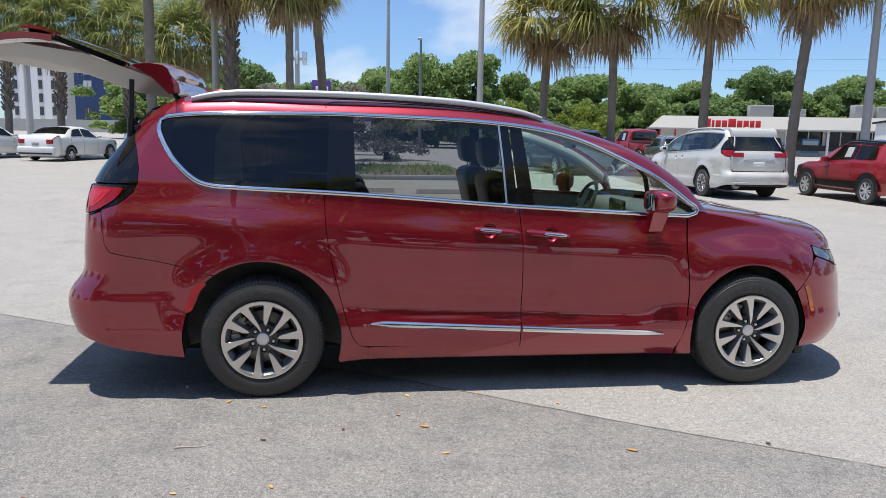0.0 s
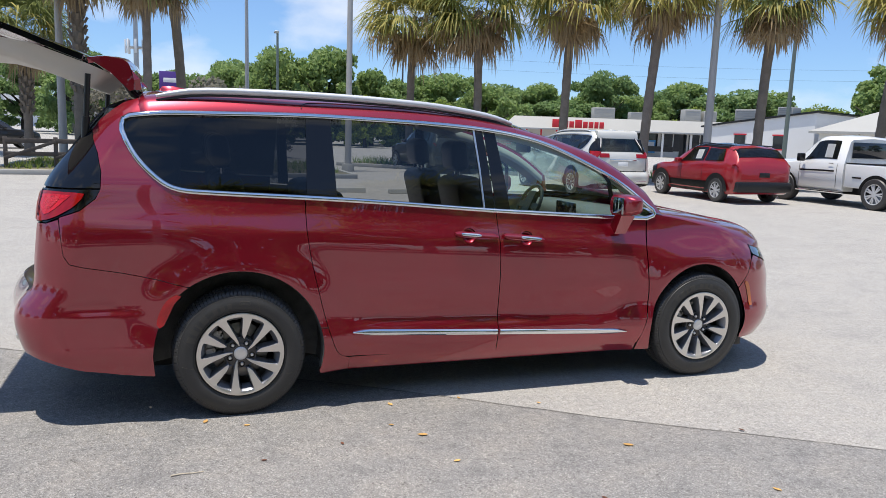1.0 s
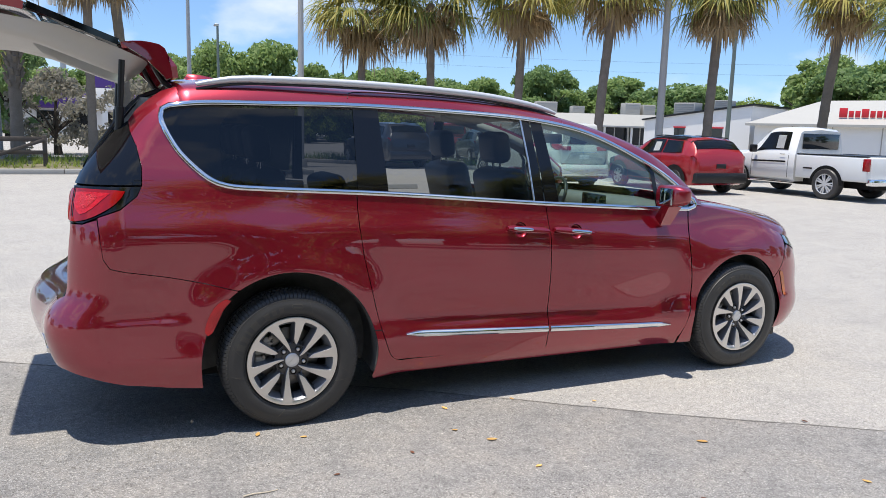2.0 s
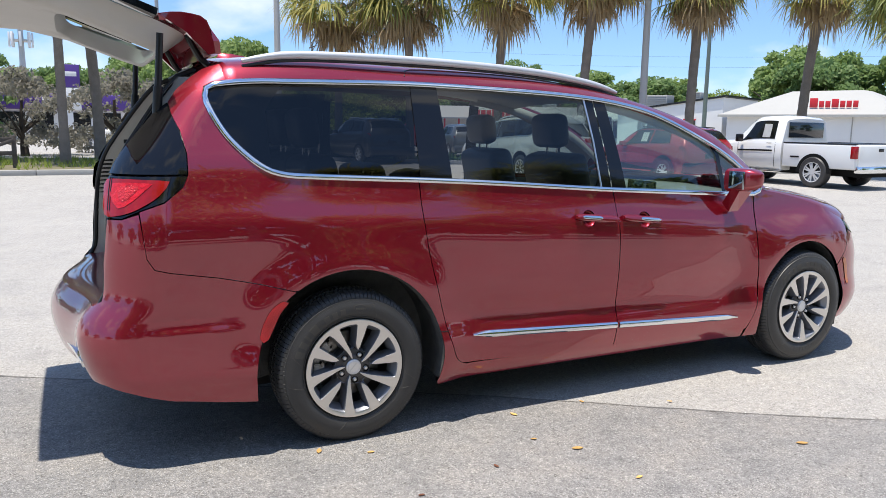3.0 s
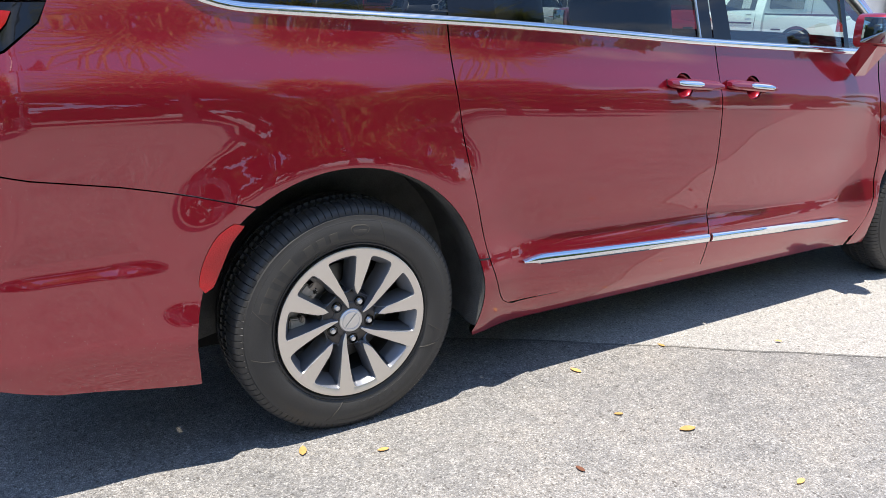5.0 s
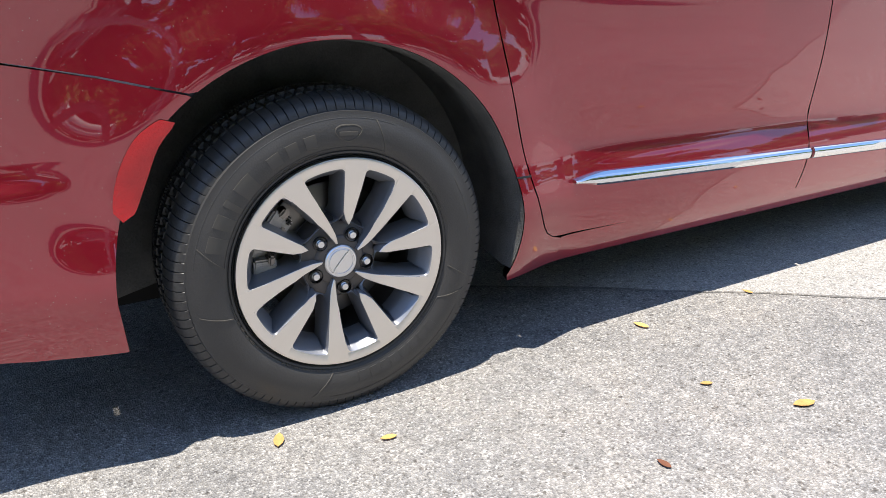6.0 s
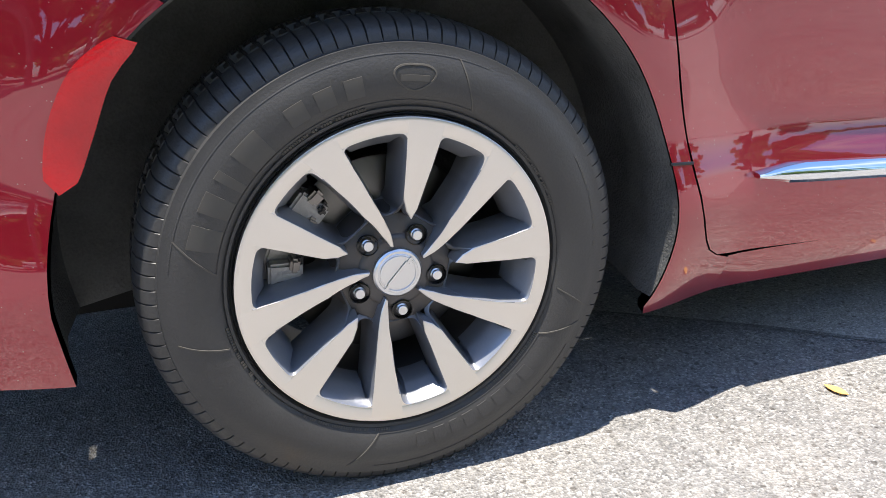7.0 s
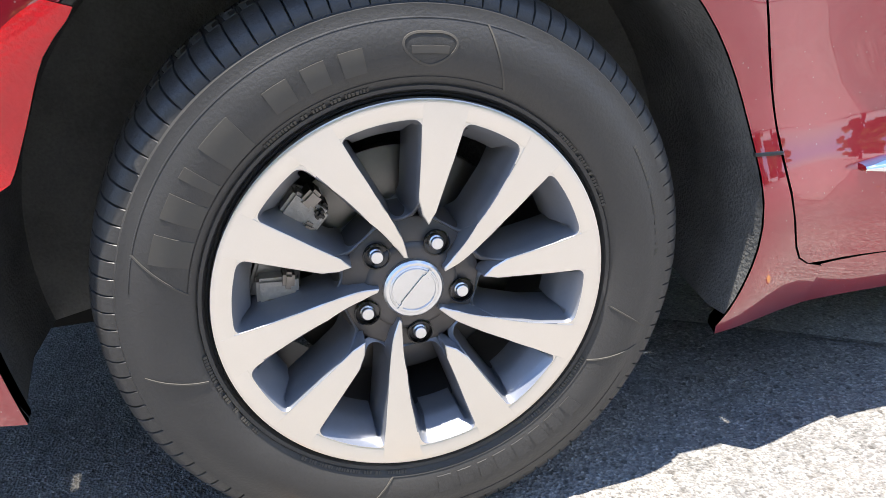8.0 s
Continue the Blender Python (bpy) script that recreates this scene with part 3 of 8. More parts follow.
# ---- wheel ----
SPOKES = {
    "short": [(6.6, 0.233), (6.2, 0.18), (6.0, 0.118), (3.0, 0.100), (-2.5, 0.088), (-5.0, 0.104), (-6.2, 0.17), (-6.6, 0.233)],
    "long": [(6.6, 0.233), (3.2, 0.17), (-1.5, 0.11), (-9.5, 0.064), (-15.5, 0.046), (-20.0, 0.044), (-19.0, 0.062), (-13.5, 0.100), (-10.0, 0.137), (-7.8, 0.18), (-6.4, 0.233)],
}


def face_depth(r):
    return -0.990 + 0.030 * (1 - r / 0.235) ** 1.5


def spoke_mesh(kind, centre):
    """The machined top of a spoke; its flanks belong to the pockets beside it."""
    pts = []
    out = SPOKES[kind]
    for k, (a, r) in enumerate(out):
        b, q = out[(k + 1) % len(out)]
        for j in range(5):
            pts.append((radians(centre + a + (b - a) * j / 5), r + (q - r) * j / 5))
    flat = [Vector((r * math.cos(a), 0, r * math.sin(a))) for a, r in pts]
    bm = bmesh.new()
    n = len(flat)
    top, edge, low = [], [], []
    for i, p in enumerate(flat):
        t = (flat[(i + 1) % n] - flat[i - 1]).normalized()
        nrm = Vector((t.z, 0, -t.x))
        r = p.length
        y = face_depth(r)
        g = 0.004 * (1 - step01(0.085, 0.115, r))
        top.append(bm.verts.new((p.x, y, p.z)))
        edge.append(bm.verts.new((p.x + nrm.x * 0.0010, y + 0.0012, p.z + nrm.z * 0.0010)))
        low.append(bm.verts.new((p.x + nrm.x * g, y + 0.030, p.z + nrm.z * g)))
    face = bm.faces.new(top)
    for a, b, index in ((top, edge, 0), (edge, low, 1)):
        for i in range(n):
            j = (i + 1) % n
            bm.faces.new((a[i], a[j], b[j], b[i])).material_index = index
    bm.faces.remove(face)
    cap_bm = bmesh.new()
    cap_bm.faces.new([cap_bm.verts.new(p) for p in flat])
    way = Vector((math.cos(radians(centre)), 0, math.sin(radians(centre))))
    for k in range(20):
        bmesh.ops.bisect_plane(cap_bm, geom=cap_bm.verts[:] + cap_bm.edges[:] + cap_bm.faces[:], plane_co=way * (0.045 + 0.0095 * k), plane_no=way, dist=1e-5)
    own = {}
    for v in cap_bm.verts:
        own[v] = bm.verts.new((v.co.x, face_depth(v.co.xz.length), v.co.z))
    for f in cap_bm.faces:
        bm.faces.new([own[v] for v in f.verts])
    cap_bm.free()
    bmesh.ops.remove_doubles(bm, verts=bm.verts[:], dist=2e-4)
    bmesh.ops.recalc_face_normals(bm, faces=bm.faces[:])
    return finish(bm, "spoke", M_MACHINED, 25, (M_WHEEL_GREY,))


# outlines of the two kinds of opening between spokes: degrees from the spoke before it, radius, corner
POCKETS = {
    "wide": [(6.0, 0.118, 0.0), (6.2, 0.18, 0.0), (6.5, 0.2142, 0.013), (31.9, 0.2142, 0.013), (30.7, 0.18, 0.0), (28.5, 0.137, 0.0), (25.0, 0.10, 0.006), (22.0, 0.089, 0.007), (13.0, 0.087, 0.006), (6.2, 0.095, 0.006)],
    "narrow": [(-1.5, 0.11, 0.0), (3.2, 0.17, 0.0), (6.6, 0.2142, 0.013), (26.9, 0.2142, 0.013), (27.3, 0.17, 0.0), (28.5, 0.104, 0.006), (26.0, 0.090, 0.007), (12.0, 0.086, 0.004), (-4.0, 0.089, 0.007)],
}


def pocket_mesh(kind, start):
    """The drafted opening between two spokes: rounded corners, painted flanks that narrow inwards."""
    corners = []
    src = POCKETS[kind]
    for k, (a, r, c) in enumerate(src):
        b, q, _ = src[(k + 1) % len(src)]
        steps = 6 if abs(r - q) < 1e-6 else 1
        for j in range(steps):
            t = radians(start + a + (b - a) * j / steps)
            rr = r + (q - r) * j / steps
            corners.append((Vector((rr * math.cos(t), rr * math.sin(t))), c if j == 0 else 0.0))
    pts = []
    m = len(corners)
    for k, (p, c) in enumerate(corners):
        a, b = corners[k - 1][0] - p, corners[(k + 1) % m][0] - p
        if c == 0.0:
            pts.append(p)
            continue
        da, db = min(c, 0.8 * a.length), min(c, 0.8 * b.length)
        p0, p2 = p + a.normalized() * da, p + b.normalized() * db
        for j in range(7):
            t = j / 6
            pts.append(p0 * (1 - t) ** 2 + p * 2 * t * (1 - t) + p2 * t * t)
    fine = []
    for k, p in enumerate(pts):
        q = pts[(k + 1) % len(pts)]
        steps = max(1, int((q - p).length / 0.004))
        fine += [p.lerp(q, j / steps) for j in range(steps)]
    n = len(fine)
    bm = bmesh.new()
    rows = [[] for _ in range(7)]
    for k, p in enumerate(fine):
        t = (fine[(k + 2) % n] - fine[k - 2]).normalized()
        inw = Vector((-t.y, t.x))
        rad = inw.dot(p.normalized())
        r = p.length
        full = 0.0075 + 0.014 * max(0.0, -rad) ** 2 - 0.003 * max(0.0, rad)
        y = -0.950 + (face_depth(r) + 0.950) * step01(0.086, 0.118, r)
        for row, d, dy in zip(rows, (-0.006, -0.0002, 0.0012, 0.35 * full, 0.8 * full, full, full + 0.0005), (0.0012, 0.0008, 0.0026, 0.016, 0.034, 0.044, 0.075)):
            q = p + inw * d
            row.append(bm.verts.new((q.x, y + dy + (0.006 if d == -0.006 and r < 0.13 else 0.0), q.y)))
    for i, (a, b) in enumerate(zip(rows, rows[1:])):
        for k in range(n):
            j = (k + 1) % n
            bm.faces.new((a[k], a[j], b[j], b[k])).material_index = 0 if i == 0 and fine[k].length > 0.19 else 1
    bmesh.ops.recalc_face_normals(bm, faces=bm.faces[:])
    return finish(bm, "spoke_pocket", M_MACHINED, 32, (M_WHEEL_GREY,))


def tyre_mesh():
    # sidewall and tread, outer side first
    prof = [(0.222, -0.940), (0.228, -0.972), (0.236, -0.980), (0.2375, -0.974), (0.241, -0.981), (0.2425, -0.977), (0.246, -0.984), (0.250, -0.9855), (0.2515, -0.983), (0.258, -0.9885),
            (0.272, -0.9930), (0.285, -0.9945), (0.298, -0.9940), (0.308, -0.9918), (0.317, -0.9885), (0.326, -0.9850), (0.3335, -0.9842), (0.3355, -0.9790), (0.3430, -0.9770), (0.3500, -0.9730), (0.3590, -0.9620),
            (0.3640, -0.9450), (0.3662, -0.9200), (0.3560, -0.9170), (0.3560, -0.9110), (0.3665, -0.9090), (0.3685, -0.8830), (0.3600, -0.8800), (0.3600, -0.8720), (0.3690, -0.8690),
            (0.3690, -0.8430), (0.3600, -0.8400), (0.3600, -0.8320), (0.3680, -0.8290), (0.3660, -0.8030), (0.3560, -0.8000), (0.3640, -0.7920), (0.352, -0.765), (0.320, -0.745), (0.27, -0.742), (0.225, -0.760)]

    def tread(r, h, a, i, k):
        if 18 <= i <= 22 and k % 16 == 0:
            r, h = r - 0.0038, h + 0.0028
        if (i == 25 and (k + 3) % 16 < 5) or (i == 26 and (k + 7) % 16 < 5):
            r -= 0.0085
        if (i == 29 and k % 16 < 4) or (i == 30 and (k + 5) % 16 < 4):
            r -= 0.0075
        if i in (33, 34) and k % 5 == 0:
            r -= 0.006
        return r, h

    bm = lathe(prof, 1680, "y", False, tread)
    return finish(bm, "tyre", M_RUBBER, 28)


def arc_bar(a0, a1, r0, r1, depth, thick=0.0012):
    """A raised bar on the sidewall, between two angles and two radii."""
    bm = bmesh.new()
    n = max(2, int(abs(a1 - a0) / 2))
    rows = []
    for k in range(n + 1):
        a = radians(a0 + (a1 - a0) * k / n)
        rows.append([bm.verts.new((r * math.cos(a), depth(r) - t, r * math.sin(a))) for r, t in ((r0, -0.001), (r0, thick), ((r0 + r1) / 2, thick), (r1, thick), (r1, -0.001))])
    for p, q in zip(rows, rows[1:]):
        for i in range(4):
            bm.faces.new((p[i], p[i + 1], q[i + 1], q[i]))
    bm.faces.new(rows[0])
    bm.faces.new(rows[-1][::-1])
    bmesh.ops.recalc_face_normals(bm, faces=bm.faces[:])
    return bm


SIDEWALL = spline([0.246, 0.258, 0.272, 0.285, 0.298, 0.308, 0.317, 0.326, 0.334], [-0.984, -0.9885, -0.9930, -0.9945, -0.9940, -0.9918, -0.9885, -0.9840, -0.9782])


def build_wheel(parent, x, side, spin, letters=True):
    """A ten-spoke alloy wheel with tyre, hub, nuts, brake disc and caliper; side 1 is the near side."""
    wheel = part("wheel", tyre_data, M_RUBBER, parent, "black tyre on a two-tone ten-spoke alloy wheel")
    wheel.name = "wheel"
    wheel.matrix_local = pose(x, 0, HUB_Z, 0, spin, 0) if side > 0 else pose(x, 0, HUB_Z, 0, 0, 180) @ pose(0, 0, 0, 0, spin, 0)
    for me, nm, lab in wheel_data:
        part(nm, me, None, wheel, lab)
    if letters:
        for me in letter_data:
            mark = part(me.name.split(".")[0], me, None, wheel)
            if me.name.startswith("sidewall_print"):
                tagged(mark, kind="stuff")
    return wheel


tyre_data = tyre_mesh()
wheel_data, letter_data = [], []
bm = lathe([(0.2125, -0.955), (0.2138, -0.984), (0.2150, -0.9882), (0.2165, -0.9892), (0.2300, -0.9897), (0.2345, -0.9906), (0.2372, -0.9892), (0.2380, -0.9845), (0.2370, -0.9760), (0.2330, -0.9680)], 128)
wheel_data.append((finish(bm, "rim_lip", M_MACHINED, 40), "rim_lip", "machined bright rim edge"))
bm = lathe([(0.2160, -0.9600), (0.2120, -0.9250), (0.2050, -0.8950), (0.2050, -0.8000), (0.2140, -0.7600)], 96)
wheel_data.append((finish(bm, "rim_barrel", M_HUB_GREY, 40), "rim_barrel", "dark grey wheel barrel"))
bm = lathe([(0.0, -0.9585), (0.050, -0.9590), (0.056, -0.9570), (0.0585, -0.953), (0.078, -0.951), (0.0875, -0.946), (0.094, -0.930), (0.096, -0.90), (0.07, -0.88)], 80)
wheel_data.append((finish(bm, "hub", M_HUB_GREY, 40), "hub", "dark grey painted hub"))
for k in range(5):
    wheel_data.append((spoke_mesh("short", 8 + 72 * k), "spoke", ""))
    wheel_data.append((spoke_mesh("long", 46.5 + 72 * k), "spoke", ""))
    wheel_data.append((pocket_mesh("wide", 8 + 72 * k), "spoke_pocket", "grey painted flanks of an opening"))
    wheel_data.append((pocket_mesh("narrow", 46.5 + 72 * k), "spoke_pocket", "grey painted flanks of an opening"))
bm = lathe([(0.0, -0.9680), (0.020, -0.9678), (0.0300, -0.9670), (0.0310, -0.9660), (0.0350, -0.9665), (0.0375, -0.9640), (0.0378, -0.9560)], 48)
cap = finish(bm, "centre_cap", M_SATIN, 30)
wheel_data.append((cap, "centre_cap", "silver centre cap"))
bm = lathe([(0.0262, -0.9672), (0.0268, -0.9690), (0.0282, -0.9690), (0.0288, -0.9672)], 40)
wheel_data.append((finish(bm, "cap_ring", M_SATIN, 30), "cap_ring", ""))
bm = bmesh.new()
add_box(bm, -0.031, 0.031, -0.9695, -0.966, -0.0022, 0.0022, pose(0, 0, 0, 0, -48, 0))
add_box(bm, -0.022, 0.022, -0.9700, -0.966, -0.0040, 0.0040, pose(0, 0, 0, 0, -48, 0))
wheel_data.append((finish(bm, "cap_emblem", M_SATIN, 30), "cap_emblem", ""))
for k in range(5):
    a = radians(-12 + 72 * k)
    cx, cz = 0.0635 * math.cos(a), 0.0635 * math.sin(a)
    bm = lathe([(0.0165, -0.9575), (0.0165, -0.9605), (0.0150, -0.9612), (0.0145, -0.950), (0.0, -0.9495)], 28)
    bmesh.ops.translate(bm, verts=bm.verts[:], vec=(cx, 0, cz))
    wheel_data.append((finish(bm, "nut_pocket", M_GLOSS_BLACK, 40), "nut_pocket", ""))
    bm = lathe([(0.0094, -0.951), (0.0094, -0.958), (0.0078, -0.9595), (0.0078, -0.9632), (0.0070, -0.9642), (0.0, -0.9646)], 24)
    bmesh.ops.rotate(bm, verts=bm.verts[:], matrix=Euler((0, 0.4 + k, 0)).to_matrix())
    bmesh.ops.translate(bm, verts=bm.verts[:], vec=(cx, 0, cz))
    wheel_data.append((finish(bm, "wheel_nut", M_SATIN, 30), "wheel_nut", "bright wheel nut"))
bm = lathe([(0.075, -0.885), (0.156, -0.885), (0.160, -0.883), (0.160, -0.865), (0.075, -0.865)], 72)
wheel_data.append((finish(bm, "brake_disc", M_STEEL, 40), "brake_disc", "bare steel brake disc"))
bm = lathe([(0.0, -0.905), (0.074, -0.905), (0.082, -0.895), (0.082, -0.86)], 48)
wheel_data.append((finish(bm, "disc_hat", M_HUB_GREY, 40), "disc_hat", ""))
for nm, a, r, w, h, d0, d1, mt in (("brake_caliper", 158, 0.160, 0.046, 0.150, -0.915, -0.83, M_CAST), ("caliper_bridge", 139, 0.158, 0.050, 0.034, -0.938, -0.90, M_CAST), ("caliper_bridge", 177, 0.160, 0.050, 0.036, -0.938, -0.90, M_CAST),
                                  ("pad_spring", 132, 0.164, 0.018, 0.022, -0.946, -0.91, M_STEEL), ("pad_spring", 146, 0.146, 0.016, 0.026, -0.944, -0.91, M_STEEL), ("pad_spring", 171, 0.148, 0.014, 0.022, -0.945, -0.91, M_STEEL), ("pad_spring", 183, 0.168, 0.018, 0.020, -0.944, -0.91, M_STEEL),
                                  ("brake_pad", 140, 0.140, 0.014, 0.046, -0.928, -0.89, M_BLACK), ("brake_pad", 176, 0.140, 0.014, 0.050, -0.930, -0.89, M_BLACK), ("guide_pin", 135, 0.145, 0.012, 0.012, -0.950, -0.91, M_BLACK), ("guide_pin", 186, 0.178, 0.020, 0.016, -0.948, -0.91, M_BLACK)):
    bm = bmesh.new()
    add_box(bm, -w / 2, w / 2, d0, d1, -h / 2, h / 2, pose(0, 0, 0, 0, -a, 0) @ pose(r, 0, 0))
    bmesh.ops.bevel(bm, geom=bm.edges[:], offset=0.004, segments=2, affect="EDGES")
    wheel_data.append((finish(bm, nm, mt, 40), nm, "cast grey brake caliper" if nm == "brake_caliper" else ""))


def sidewall_lines(paths, width, thick=0.0009):
    """Fine raised lines on the tyre wall, along (degrees, radius) points."""
    bm = bmesh.new()
    for path in paths:
        rows = []
        n = len(path)
        for i, (a, r) in enumerate(path):
            p = Vector((r * math.cos(radians(a)), r * math.sin(radians(a))))
            (a0, r0), (a1, r1) = path[max(i - 1, 0)], path[min(i + 1, n - 1)]
            t = (Vector((r1 * math.cos(radians(a1)), r1 * math.sin(radians(a1)))) - Vector((r0 * math.cos(radians(a0)), r0 * math.sin(radians(a0))))).normalized()
            s = Vector((-t.y, t.x)) * width / 2
            rows.append([bm.verts.new((q.x, SIDEWALL(q.length) - h, q.y)) for q, h in ((p - s, -0.001), (p - s * 0.8, thick), (p + s * 0.8, thick), (p + s, -0.001))])
        for p, q in zip(rows, rows[1:]):
            for k in range(3):
                bm.faces.new((p[k], p[k + 1], q[k + 1], q[k]))
    bmesh.ops.recalc_face_normals(bm, faces=bm.faces[:])
    return bm


# maker's marks on the tyre wall, as plain bars
for a0, a1, r0, r1 in ((163, 156.5, 0.262, 0.303), (153, 147.5, 0.262, 0.303), (144, 141.5, 0.262, 0.303), (137, 129, 0.262, 0.303), (121, 115.5, 0.272, 0.298), (112.5, 107.5, 0.272, 0.298), (104.5, 99.5, 0.272, 0.298),
                       (-42, -46, 0.268, 0.292), (-49, -52, 0.268, 0.292), (-54, -58, 0.268, 0.292), (-60, -64, 0.268, 0.292), (-66, -70, 0.268, 0.292), (-72, -75, 0.268, 0.292), (-77, -81, 0.268, 0.292), (-83, -87, 0.268, 0.292)):
    letter_data.append(finish(arc_bar(a0, a1, r0, r1, SIDEWALL), "sidewall_marking", M_LETTER if r1 > 0.295 else M_RUBBER, 40))
# rounded badge outline with a bar in it
heart = [(85.5 + 5.6 * math.cos(q) * (1 + 0.12 * math.sin(q)), 0.289 + 0.017 * math.sin(q) + 0.004 * abs(math.cos(q))) for q in np.linspace(0, 2 * math.pi, 41)]
letter_data.append(finish(sidewall_lines([heart], 0.0028), "sidewall_badge", M_LETTER, 40))
letter_data.append(finish(arc_bar(89.5, 81.5, 0.285, 0.293, SIDEWALL), "sidewall_badge", M_LETTER, 40))
# slanted border lines, rings and small print near the bead
arcs = [[(a, r) for a in np.linspace(a0, a1, 60)] for a0, a1, r in ((0, 360, 0.3295), (66, 170, 0.3205), (-100, -30, 0.3205), (66, 170, 0.2595), (-100, -30, 0.2595))]
slants = [[(a0 + (a1 - a0) * k / 10, 0.259 + 0.062 * k / 10) for k in range(11)] for a0, a1 in ((66, 74), (170, 162), (-30, -22), (-100, -108), (195, 189), (-12, -17))]
for path in slants:
    letter_data.append(finish(sidewall_lines([path], 0.0024, 0.0011), "sidewall_border", M_LETTER, 40))
for path in arcs:
    letter_data.append(finish(sidewall_lines([path], 0.0016, 0.0008), "sidewall_border", M_RUBBER, 40))
small = []
rs = random.Random(4)
for a0, a1, r in ((100, 128, 0.2535), (-96, -128, 0.2535), (20, 46, 0.2520), (-30, -60, 0.2535), (188, 216, 0.2530), (2, 30, 0.3140)):
    a = a0
    step = 1 if a1 > a0 else -1
    while (a1 - a) * step > 0:
        w = rs.uniform(0.35, 0.75)
        if rs.random() < 0.82:
            small.append([(a, r), (a + step * w, r)])
        a += step * (w + 0.35)
letter_data.append(finish(sidewall_lines(small, 0.0050, 0.0007), "sidewall_print", M_LETTER, 40))


def window_path():
    p = line(BELT, -0.24, 2.66, 44, 0.0)
    p += [(2.715, 1.118), (2.728, 1.135), (2.715, 1.160)]
    p += line(DLO_TOP, 2.67, -0.50, 60)
    p += smooth_path(DLO_REAR, 0.025)[::-1]
    return p


def seat_row(parent, x, y, w, head=True):
    seat = part("seat", box_bm(x - 0.05, x + 0.48, y - w, y + w, 0.62, 0.80, 0.06, 3), M_SEAT, parent, "black leather seat")
    back = box_bm(-0.09, 0.09, -w, w, 0.0, 0.66, 0.06, 3)
    bmesh.ops.transform(back, verts=back.verts[:], matrix=pose(x - 0.02, y, 0.70, 0, -14, 0))
    part("backrest", back, M_SEAT, seat)
    if head:
        h = box_bm(-0.06, 0.06, -0.14, 0.14, 0.0, 0.20, 0.05, 3)
        bmesh.ops.transform(h, verts=h.verts[:], matrix=pose(x - 0.19, y, 1.375, 0, -8, 0))
        part("headrest", h, M_SEAT, seat)
        part("headrest_post", tube([(x - 0.185, y - 0.05, 1.30), (x - 0.185, y - 0.05, 1.40)], 0.006, 8), M_CHROME, seat)
        part("headrest_post", tube([(x - 0.185, y + 0.05, 1.30), (x - 0.185, y + 0.05, 1.40)], 0.006, 8), M_CHROME, seat)
    return seat


def gate_skin(stations, thick, mat, cols=12):
    """A closed shell along (x, z, half width, bow) stations, bowed backwards in the middle."""
    rows_o, rows_i = [], []
    n = len(stations)
    for i, (x, z, hw, bow) in enumerate(stations):
        a, b = stations[max(i - 1, 0)], stations[min(i + 1, n - 1)]
        d = Vector((b[0] - a[0], b[1] - a[1])).normalized()
        nx, nz = (d.y, -d.x)
        if nx > 0:
            nx, nz = -nx, -nz
        ro, ri = [], []
        for k in range(cols + 1):
            s = -1 + 2 * k / cols
            e = bow * (1 - abs(s) ** 2.6)
            ro.append((x + nx * e, s * hw, z + nz * e))
            ri.append((x + nx * (e - thick), s * hw * 0.985, z + nz * (e - thick)))
        rows_o.append(ro)
        rows_i.append(ri)
    bm = bmesh.new()
    vo = [[bm.verts.new(p) for p in r] for r in rows_o]
    vi = [[bm.verts.new(p) for p in r] for r in rows_i]
    for v in (vo, vi):
        for a, b in zip(v, v[1:]):
            for k in range(cols):
                bm.faces.new((a[k], a[k + 1], b[k + 1], b[k]))
    for k in range(cols):
        bm.faces.new((vo[0][k], vo[0][k + 1], vi[0][k + 1], vi[0][k]))
        bm.faces.new((vo[-1][k], vo[-1][k + 1], vi[-1][k + 1], vi[-1][k]))
    for i in range(n - 1):
        bm.faces.new((vo[i][0], vo[i + 1][0], vi[i + 1][0], vi[i][0]))
        bm.faces.new((vo[i][-1], vo[i + 1][-1], vi[i + 1][-1], vi[i][-1]))
    bmesh.ops.recalc_face_normals(bm, faces=bm.faces[:])
    return bm


HANDLES = [(1.365, 1.006), (1.755, 0.984)]
CUP = 0.046
REAR_TUCK = 0.018


def ring_of(c, start):
    """The hand hollow of a door, as a loop that starts towards the door's edge."""
    return [(c[0] + CUP * math.cos(radians(start + 360 * k / 24)), c[1] + CUP * math.sin(radians(start + 360 * k / 24 + (0.1 if k == 24 else 0)))) for k in range(25)]


